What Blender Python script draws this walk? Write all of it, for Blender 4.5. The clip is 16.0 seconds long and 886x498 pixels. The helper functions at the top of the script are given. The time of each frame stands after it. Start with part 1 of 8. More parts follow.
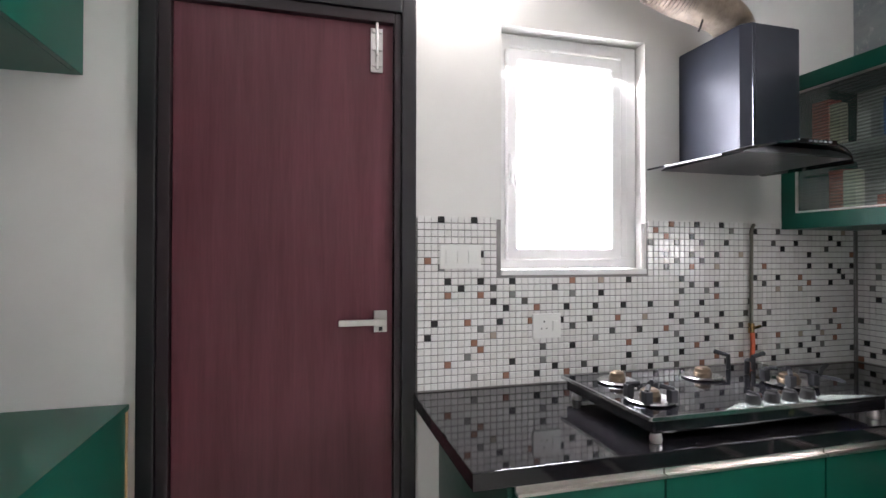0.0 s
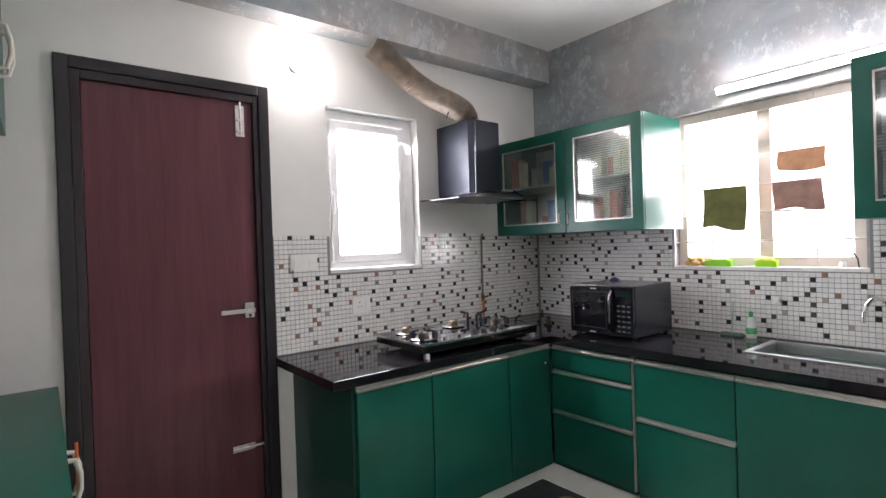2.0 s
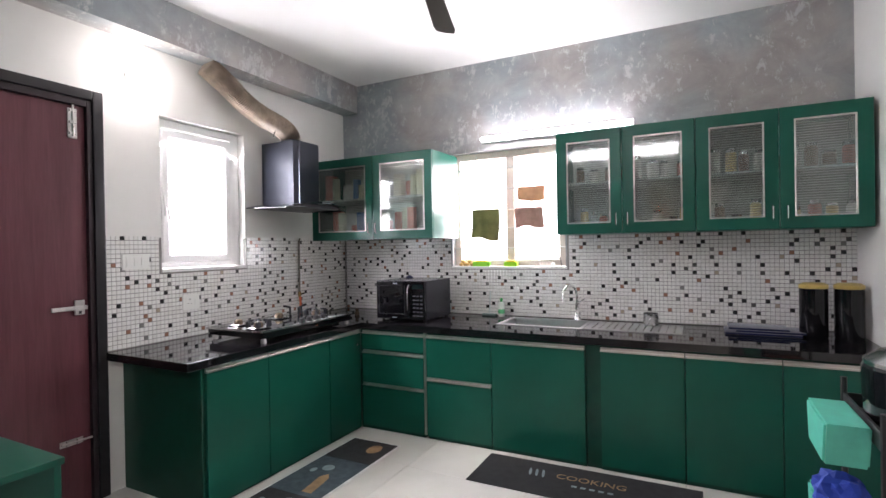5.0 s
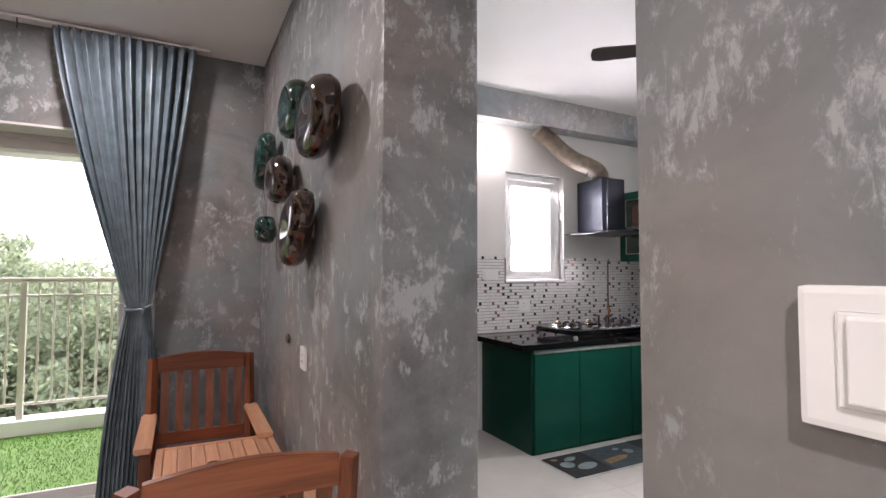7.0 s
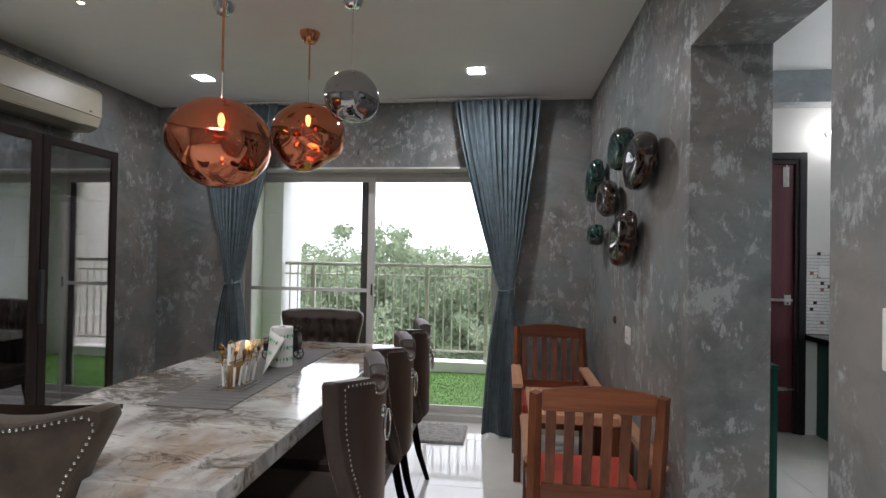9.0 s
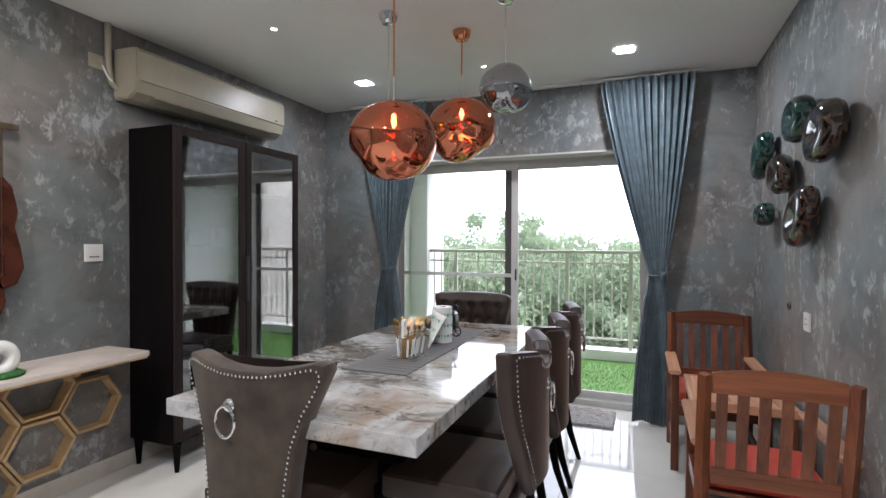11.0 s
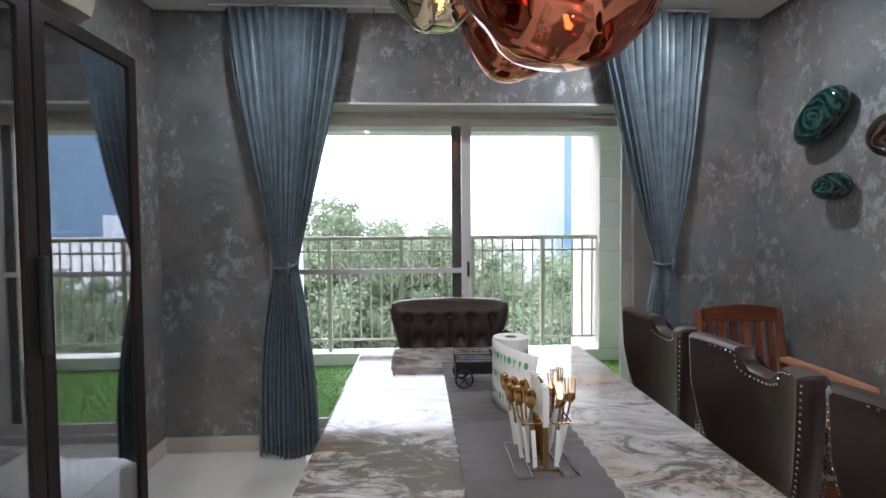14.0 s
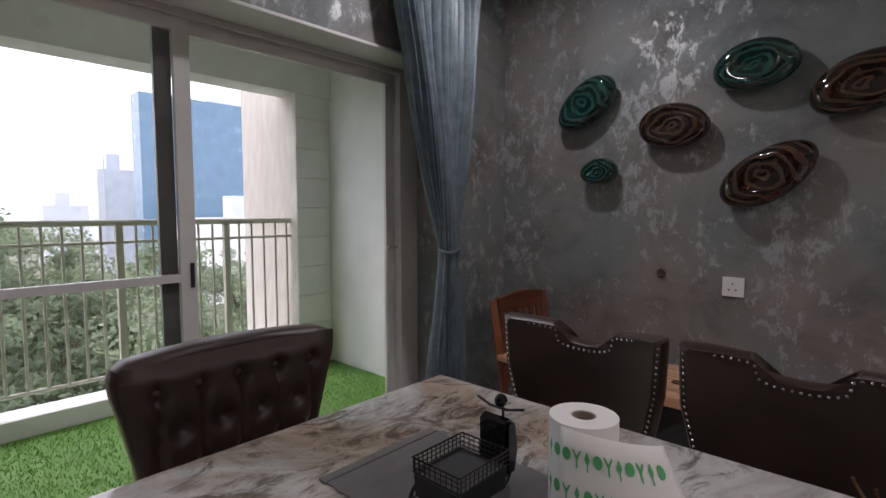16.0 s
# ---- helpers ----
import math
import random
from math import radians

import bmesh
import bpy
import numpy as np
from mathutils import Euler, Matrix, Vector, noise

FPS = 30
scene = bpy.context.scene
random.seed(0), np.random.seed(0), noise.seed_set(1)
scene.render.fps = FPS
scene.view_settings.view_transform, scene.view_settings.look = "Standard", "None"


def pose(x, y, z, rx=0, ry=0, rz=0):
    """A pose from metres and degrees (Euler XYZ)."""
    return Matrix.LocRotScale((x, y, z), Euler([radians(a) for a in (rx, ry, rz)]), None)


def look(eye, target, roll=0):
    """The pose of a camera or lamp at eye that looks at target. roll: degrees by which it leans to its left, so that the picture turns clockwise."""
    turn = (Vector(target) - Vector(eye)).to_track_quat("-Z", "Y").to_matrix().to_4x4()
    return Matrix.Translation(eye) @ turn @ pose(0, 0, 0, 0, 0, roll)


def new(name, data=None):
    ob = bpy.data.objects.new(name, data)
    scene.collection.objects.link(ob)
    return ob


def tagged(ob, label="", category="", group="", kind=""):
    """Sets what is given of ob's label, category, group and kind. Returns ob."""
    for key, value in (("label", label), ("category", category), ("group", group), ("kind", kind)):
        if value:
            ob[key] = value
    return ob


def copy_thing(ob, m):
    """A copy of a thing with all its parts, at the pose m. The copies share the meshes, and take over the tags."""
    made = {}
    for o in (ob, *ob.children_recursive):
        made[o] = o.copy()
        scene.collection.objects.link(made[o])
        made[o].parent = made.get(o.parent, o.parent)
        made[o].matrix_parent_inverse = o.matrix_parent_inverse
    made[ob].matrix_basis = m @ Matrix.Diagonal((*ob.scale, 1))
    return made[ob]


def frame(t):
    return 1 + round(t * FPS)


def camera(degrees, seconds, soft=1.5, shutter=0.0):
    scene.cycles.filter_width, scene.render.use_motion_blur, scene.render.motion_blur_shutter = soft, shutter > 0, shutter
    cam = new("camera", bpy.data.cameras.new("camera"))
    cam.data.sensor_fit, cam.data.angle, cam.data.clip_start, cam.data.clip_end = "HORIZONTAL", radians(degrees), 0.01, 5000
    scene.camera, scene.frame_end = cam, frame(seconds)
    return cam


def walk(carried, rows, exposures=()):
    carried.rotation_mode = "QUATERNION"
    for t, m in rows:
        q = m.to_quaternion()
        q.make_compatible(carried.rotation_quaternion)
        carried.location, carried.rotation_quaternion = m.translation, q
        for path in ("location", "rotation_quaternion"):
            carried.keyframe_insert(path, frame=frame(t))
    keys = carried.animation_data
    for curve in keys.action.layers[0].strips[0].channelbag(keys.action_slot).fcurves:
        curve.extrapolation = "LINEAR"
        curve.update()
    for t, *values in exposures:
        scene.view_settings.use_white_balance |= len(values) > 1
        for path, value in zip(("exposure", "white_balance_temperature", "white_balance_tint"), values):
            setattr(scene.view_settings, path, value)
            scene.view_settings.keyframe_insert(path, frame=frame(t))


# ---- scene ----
cam = camera(82.7, 16.0)
EXPO_K, EXPO_D0, EXPO_D, EXPO_E = 1.23, 1.55, 0.95, 0.0
PATH = [
    (0, (0.116, 0.097, 1.347), (0.634, 2.029, 1.367), 0.1),
    (0.5, (-0.045, -0.18, 1.368), (0.652, 1.695, 1.374), -1.0),
    (1, (-0.207, -0.404, 1.433), (0.639, 1.408, 1.375), -2.1),
    (1.5, (-0.328, -0.644, 1.425), (0.701, 1.07, 1.381), -2.2),
    (2, (-0.492, -0.801, 1.41), (0.755, 0.762, 1.395), -1.9),
    (2.5, (-0.701, -0.969, 1.42), (0.718, 0.439, 1.389), -1.8),
    (3, (-0.792, -1.042, 1.405), (0.779, 0.194, 1.373), -2.1),
    (3.5, (-0.823, -1.005, 1.413), (0.938, -0.057, 1.398), -1.0),
    (4.8, (-1.13, -1.08, 1.40), (0.652, -0.172, 1.39), -1.0),
    (5.8, (-1.45, -1.19, 1.385), (0.294, -0.212, 1.37), -0.6),
    (6, (-1.525, -1.325, 1.376), (0.129, -0.201, 1.356), -0.6),
    (6.5, (-1.642, -1.555, 1.33), (-0.34, -0.038, 1.393), -0.6),
    (7, (-1.723, -1.758, 1.349), (-0.8, 0.014, 1.443), 0.1),
    (7.5, (-1.778, -1.932, 1.356), (-1.198, -0.021, 1.465), 0.7),
    (8, (-1.853, -2.107, 1.365), (-1.569, -0.13, 1.476), 0.6),
    (8.5, (-1.903, -2.3, 1.377), (-1.888, -0.302, 1.462), 0.9),
    (9, (-1.934, -2.49, 1.418), (-2.18, -0.506, 1.441), 1.0),
    (9.5, (-1.938, -2.582, 1.407), (-2.429, -0.643, 1.412), 0.5),
    (10, (-1.917, -2.668, 1.402), (-2.632, -0.8, 1.412), -0.3),
    (12.5, (-2.682, -2.301, 1.379), (-3.398, -0.436, 1.289), 0.7),
    (13, (-2.99, -2.04, 1.382), (-3.454, -0.096, 1.29), 0.2),
    (13.5, (-3.172, -1.801, 1.355), (-3.388, 0.186, 1.274), -0.2),
    (14, (-3.425, -1.506, 1.363), (-3.33, 0.49, 1.286), -0.4),
    (14.5, (-3.722, -1.28, 1.367), (-3.281, 0.687, 1.296), -0.4),
    (15, (-3.845, -0.967, 1.363), (-3.104, 0.888, 1.273), 0.0),
    (15.5, (-3.919, -0.63, 1.348), (-2.825, 1.037, 1.222), 0.1),
    (16, (-3.896, -0.265, 1.353), (-2.427, 1.083, 1.206), 0.0),
]
walk(cam, [(t, look(eye, target, roll)) for t, eye, target, roll in PATH],
     [(0.0, EXPO_K + 0.35, 6400, 18), (1.5, EXPO_K + 0.3, 6450, 19), (2.5, EXPO_K - 0.04, 6450, 20), (3.5, EXPO_K + 0.16, 6450, 20), (6.0, 1.5, 6500, 23), (6.5, 0.98, 6600, 26), (7.0, 1.2, 6500, 24), (7.5, 1.2, 6450, 22), (8.0, EXPO_D0, 6400, 20), (8.5, 0.6, 6150, 14), (9.0, 0.55, 6050, 13), (10.0, EXPO_D, 5800, 13), (12.5, EXPO_D + 0.12, 5750, 13), (13.2, 0.85, 5700, 13), (14.0, 0.75, 5750, 14), (15.0, 0.75, 6250, 15), (16.0, EXPO_E - 0.05, 6150, 20)])


# ---- world, sun, window light ----
world = bpy.data.worlds.new("overcast_sky")
scene.world = world
world.use_nodes = True
wn, wl = world.node_tree.nodes, world.node_tree.links
sky = wn.new("ShaderNodeTexSky")
sky.sky_type = "NISHITA"
sky.sun_disc = False
sky.sun_elevation, sky.sun_rotation = radians(46), radians(333)
sky.air_density, sky.dust_density, sky.ozone_density = 1.0, 6.0, 1.0
veil = wn.new("ShaderNodeMix")
veil.data_type = "RGBA"
veil.inputs["Factor"].default_value = 0.75
veil.inputs["B"].default_value = (22.0, 22.6, 23.6, 1)
wl.new(sky.outputs[0], veil.inputs["A"])
wl.new(veil.outputs["Result"], wn["Background"].inputs[0])
wn["Background"].inputs[1].default_value = 0.15


def lamp(name, kind, m, power, color=(1, 1, 1), sx=0.1, sy=0.1):
    d = bpy.data.lights.new(name, kind)
    d.energy, d.color = power, color
    if kind == "AREA":
        d.shape, d.size, d.size_y = "RECTANGLE", sx, sy
    elif kind == "POINT":
        d.shadow_soft_size = sx
    elif kind == "SUN":
        d.angle = sx
    ob = new(name, d)
    ob.matrix_basis = m
    return ob


lamp("sun", "SUN", look((-6, 12, 14), (0, 0, 0)), 1.2, (1, 0.97, 0.92), radians(15))
lamp("window_light_hob", "AREA", look((1.2, 2.32, 1.77), (1.2, 0.5, 0.2)), 20, (0.96, 0.98, 1), 0.62, 0.95)
lamp("window_light_sink", "AREA", look((3.02, 0.33, 1.67), (-0.4, 0.33, 0.3)), 31, (1, 0.985, 0.96), 1.0, 0.95)
lamp("kitchen_bulb_light", "POINT", pose(0.68, 1.78, 2.42), 0.8, (1, 0.97, 0.93), 0.05)

# ---- materials ----


def material(name):
    m = bpy.data.materials.new(name)
    m.use_nodes = True
    nt = m.node_tree
    return m, nt.nodes, nt.links, nt.nodes["Principled BSDF"]


def ramp(nodes, stops, constant=False):
    r = nodes.new("ShaderNodeValToRGB")
    if constant:
        r.color_ramp.interpolation = "CONSTANT"
    els = r.color_ramp.elements
    while len(els) < len(stops):
        els.new(0.5)
    for e, (p, c) in zip(els, stops):
        e.position, e.color = p, (*c, 1) if len(c) == 3 else c
    return r


def coords(nodes, links, scale=(1, 1, 1), which="Object"):
    tc = nodes.new("ShaderNodeTexCoord")
    mp = nodes.new("ShaderNodeMapping")
    mp.inputs["Scale"].default_value = scale
    links.new(tc.outputs[which], mp.inputs[0])
    return mp.outputs[0]


def noise_tex(nodes, links, vec, scale, detail=4, rough=0.55, dist=0.0):
    n = nodes.new("ShaderNodeTexNoise")
    n.inputs["Scale"].default_value, n.inputs["Detail"].default_value = scale, detail
    n.inputs["Roughness"].default_value, n.inputs["Distortion"].default_value = rough, dist
    links.new(vec, n.inputs["Vector"])
    return n.outputs["Fac"]


def bump(nodes, links, bsdf, height, strength=0.2, dist=0.002):
    b = nodes.new("ShaderNodeBump")
    b.inputs["Strength"].default_value, b.inputs["Distance"].default_value = strength, dist
    links.new(height, b.inputs["Height"])
    links.new(b.outputs[0], bsdf.inputs["Normal"])


def plain(name, color, rough=0.5, metal=0.0, vary=0.12, scale=14.0, bumpy=0.05, coat=0.0, grain=(1, 1, 1)):
    """A paint, metal or plastic with slight mottling and wear in colour and gloss."""
    m, n, l, b = material(name)
    vec = coords(n, l, grain)
    f = noise_tex(n, l, vec, scale, 5)
    lo, hi = [c * (1 - vary) for c in color], [min(1, c * (1 + vary)) for c in color]
    r = ramp(n, [(0.3, lo), (0.7, hi)])
    l.new(f, r.inputs[0])
    l.new(r.outputs[0], b.inputs["Base Color"])
    rr = n.new("ShaderNodeMapRange")
    rr.inputs["To Min"].default_value, rr.inputs["To Max"].default_value = max(0.02, rough * 0.8), min(1, rough * 1.25)
    l.new(f, rr.inputs["Value"])
    l.new(rr.outputs[0], b.inputs["Roughness"])
    b.inputs["Metallic"].default_value = metal
    b.inputs["Coat Weight"].default_value = coat
    b.inputs["Coat Roughness"].default_value = 0.08
    if bumpy:
        bump(n, l, b, noise_tex(n, l, vec, scale * 9, 3), bumpy * 3, 0.001)
    return m


def texture_paint(name, dark, mid, light, gloss_low):
    """Grey metallic texture paint: a smoky trowelled ground, with clusters of scraped, shiny flecks."""
    m, n, l, b = material(name)
    vec = coords(n, l)
    big = noise_tex(n, l, coords(n, l, (1, 1, 1.3)), 3.2, 9, 0.66, 0.5)
    ground = ramp(n, [(0.34, dark), (0.50, mid), (0.68, tuple(c * 1.2 for c in mid))])
    l.new(big, ground.inputs[0])
    tint = noise_tex(n, l, vec, 1.7, 3, 0.5)
    hue = ramp(n, [(0.40, (0.90, 1.0, 1.03)), (0.60, (1.07, 1.0, 0.95))])
    l.new(tint, hue.inputs[0])
    toned = n.new("ShaderNodeMix")
    toned.data_type, toned.blend_type = "RGBA", "MULTIPLY"
    toned.inputs["Factor"].default_value = 1.0
    l.new(ground.outputs[0], toned.inputs["A"])
    l.new(hue.outputs[0], toned.inputs["B"])
    patch = noise_tex(n, l, coords(n, l, (1.0, 1.0, 0.75)), 17, 3, 0.6, 0.4)
    region = noise_tex(n, l, vec, 2.3, 3, 0.55)
    fine = noise_tex(n, l, coords(n, l, (1.0, 1.0, 0.45)), 85, 6, 0.8, 0.5)
    reg = n.new("ShaderNodeMath")
    reg.operation = "MULTIPLY_ADD"
    reg.inputs[1].default_value = 0.75
    l.new(region, reg.inputs[0])
    l.new(patch, reg.inputs[2])
    mul = n.new("ShaderNodeMath")
    mul.operation = "MULTIPLY_ADD"
    mul.inputs[1].default_value = 0.8
    l.new(fine, mul.inputs[0])
    l.new(reg.outputs[0], mul.inputs[2])
    low = n.new("ShaderNodeMath")
    low.operation = "SUBTRACT"
    low.inputs[1].default_value = 0.475
    l.new(mul.outputs[0], low.inputs[0])
    mask = ramp(n, [(0.88, (0, 0, 0)), (0.96, (0.38, 0.38, 0.38)), (1.04, (0.85, 0.85, 0.85))])
    l.new(low.outputs[0], mask.inputs[0])
    mix = n.new("ShaderNodeMix")
    mix.data_type = "RGBA"
    l.new(mask.outputs[0], mix.inputs["Factor"])
    l.new(toned.outputs["Result"], mix.inputs["A"])
    mix.inputs["B"].default_value = (*light, 1)
    l.new(mix.outputs["Result"], b.inputs["Base Color"])
    rr = n.new("ShaderNodeMapRange")
    rr.inputs["To Min"].default_value, rr.inputs["To Max"].default_value = 0.6, gloss_low
    l.new(mask.outputs[0], rr.inputs["Value"])
    l.new(rr.outputs[0], b.inputs["Roughness"])
    mt = n.new("ShaderNodeMapRange")
    mt.inputs["To Min"].default_value, mt.inputs["To Max"].default_value = 0.15, 0.4
    l.new(mask.outputs[0], mt.inputs["Value"])
    l.new(mt.outputs[0], b.inputs["Metallic"])
    bump(n, l, b, mul.outputs[0], 0.3, 0.004)
    return m


def wood(name, a, b_, rough=0.35, axis=2, scale=5.0, coat=0.0, fine=60.0):
    m, n, l, b = material(name)
    st = [1.0, 1.0, 1.0]
    st[axis] = 0.06
    vec = coords(n, l, tuple(st))
    oi = n.new("ShaderNodeObjectInfo")
    add = n.new("ShaderNodeVectorMath")
    add.operation = "ADD"
    l.new(vec, add.inputs[0])
    l.new(oi.outputs["Random"], add.inputs[1])
    f = noise_tex(n, l, add.outputs[0], scale * 4, 5, 0.6, 0.6)
    g = noise_tex(n, l, add.outputs[0], fine * 2, 3, 0.6)
    mx = n.new("ShaderNodeMath")
    mx.operation = "MULTIPLY_ADD"
    mx.inputs[1].default_value = 0.45
    l.new(g, mx.inputs[0])
    l.new(f, mx.inputs[2])
    r = ramp(n, [(0.5, a), (0.95, b_)])
    l.new(mx.outputs[0], r.inputs[0])
    hs = n.new("ShaderNodeHueSaturation")
    mr = n.new("ShaderNodeMapRange")
    mr.inputs["To Min"].default_value, mr.inputs["To Max"].default_value = 0.8, 1.2
    l.new(oi.outputs["Random"], mr.inputs["Value"])
    l.new(mr.outputs[0], hs.inputs["Value"])
    l.new(r.outputs[0], hs.inputs["Color"])
    l.new(hs.outputs[0], b.inputs["Base Color"])
    b.inputs["Roughness"].default_value = rough
    b.inputs["Coat Weight"].default_value = coat
    b.inputs["Coat Roughness"].default_value = 0.12
    bump(n, l, b, g, 0.25, 0.001)
    return m


def glow(name, color, strength):
    m, n, l, b = material(name)
    b.inputs["Base Color"].default_value = (*color, 1)
    b.inputs["Emission Color"].default_value = (*color, 1)
    b.inputs["Emission Strength"].default_value = strength
    return m


def sheen_angle(n, l, straight):
    """How much a pane mirrors: little head on, all at grazing angles."""
    lw, pw, ma = n.new("ShaderNodeLayerWeight"), n.new("ShaderNodeMath"), n.new("ShaderNodeMath")
    lw.inputs[0].default_value = 0.5
    pw.operation, ma.operation = "POWER", "MULTIPLY_ADD"
    pw.inputs[1].default_value = 5.0
    ma.inputs[1].default_value, ma.inputs[2].default_value = 1 - straight, straight
    l.new(lw.outputs["Facing"], pw.inputs[0])
    l.new(pw.outputs[0], ma.inputs[0])
    return ma.outputs[0]


def clear_glass(name, tint=(1, 1, 1), gloss=0.04, rough=0.02):
    """Thin glass: see-through, with mirror reflections that grow at grazing angles."""
    m, n, l, b = material(name)
    n.remove(b)
    tr, gl, mx = n.new("ShaderNodeBsdfTransparent"), n.new("ShaderNodeBsdfGlossy"), n.new("ShaderNodeMixShader")
    tr.inputs[0].default_value = (*tint, 1)
    gl.inputs["Roughness"].default_value = rough
    l.new(sheen_angle(n, l, gloss), mx.inputs[0])
    l.new(tr.outputs[0], mx.inputs[1])
    l.new(gl.outputs[0], mx.inputs[2])
    l.new(mx.outputs[0], n["Material Output"].inputs[0])
    return m


def reeded_glass(name):
    m, n, l, b = material(name)
    n.remove(b)
    vec = coords(n, l)
    w = n.new("ShaderNodeTexWave")
    w.bands_direction = "Z"
    w.inputs["Scale"].default_value = 22
    l.new(vec, w.inputs["Vector"])
    tr, gl, df = n.new("ShaderNodeBsdfTransparent"), n.new("ShaderNodeBsdfGlossy"), n.new("ShaderNodeBsdfTranslucent")
    df2 = n.new("ShaderNodeBsdfDiffuse")
    df2.inputs[0].default_value = (0.26, 0.29, 0.275, 1)
    tr.inputs[0].default_value = (0.85, 0.9, 0.87, 1)
    gl.inputs["Roughness"].default_value = 0.06
    bp = n.new("ShaderNodeBump")
    bp.inputs["Strength"].default_value, bp.inputs["Distance"].default_value = 0.06, 0.0005
    l.new(w.outputs["Fac"], bp.inputs["Height"])
    l.new(bp.outputs[0], gl.inputs["Normal"])
    a, c = n.new("ShaderNodeMixShader"), n.new("ShaderNodeMixShader")
    mr = n.new("ShaderNodeMapRange")
    mr.inputs["To Min"].default_value, mr.inputs["To Max"].default_value = 0.03, 0.30
    l.new(w.outputs["Fac"], mr.inputs["Value"])
    l.new(mr.outputs[0], a.inputs[0])
    l.new(tr.outputs[0], a.inputs[1])
    l.new(df2.outputs[0], a.inputs[2])
    c.inputs[0].default_value = 0.10
    l.new(a.outputs[0], c.inputs[1])
    l.new(gl.outputs[0], c.inputs[2])
    l.new(c.outputs[0], n["Material Output"].inputs[0])
    return m


def frosted_glass(name):
    m, n, l, b = material(name)
    n.remove(b)
    tr, df, mx = n.new("ShaderNodeBsdfTransparent"), n.new("ShaderNodeBsdfTranslucent"), n.new("ShaderNodeMixShader")
    df.inputs[0].default_value = (0.95, 0.96, 0.97, 1)
    mx.inputs[0].default_value = 0.7
    l.new(tr.outputs[0], mx.inputs[1])
    l.new(df.outputs[0], mx.inputs[2])
    l.new(mx.outputs[0], n["Material Output"].inputs[0])
    return m


def metal_glass(name, color, see=0.22):
    """Metallised blown glass: mostly mirror, a little see-through."""
    m, n, l, b = material(name)
    b.inputs["Base Color"].default_value = (*color, 1)
    b.inputs["Metallic"].default_value = 1
    b.inputs["Roughness"].default_value = 0.03
    vec = coords(n, l)
    bump(n, l, b, noise_tex(n, l, vec, 4.5, 1, 0.4, 0.8), 0.42, 0.035)
    tr, mx = n.new("ShaderNodeBsdfTransparent"), n.new("ShaderNodeMixShader")
    tr.inputs[0].default_value = (*color, 1)
    mx.inputs[0].default_value = see
    l.new(b.outputs[0], mx.inputs[1])
    l.new(tr.outputs[0], mx.inputs[2])
    l.new(mx.outputs[0], n["Material Output"].inputs[0])
    return m


def random_pick(name, stops, island, rough=0.2):
    """Small pieces, each in one of several colours, picked at random piece by piece."""
    m, n, l, b = material(name)
    src = n.new("ShaderNodeNewGeometry").outputs["Random Per Island"] if island else n.new("ShaderNodeObjectInfo").outputs["Random"]
    r = ramp(n, stops, True)
    l.new(src, r.inputs[0])
    vec = coords(n, l)
    f = noise_tex(n, l, vec, 90, 3)
    hs = n.new("ShaderNodeHueSaturation")
    mr = n.new("ShaderNodeMapRange")
    mr.inputs["To Min"].default_value, mr.inputs["To Max"].default_value = 0.88, 1.1
    l.new(f, mr.inputs["Value"])
    l.new(mr.outputs[0], hs.inputs["Value"])
    l.new(r.outputs[0], hs.inputs["Color"])
    l.new(hs.outputs[0], b.inputs["Base Color"])
    b.inputs["Roughness"].default_value = rough
    return m


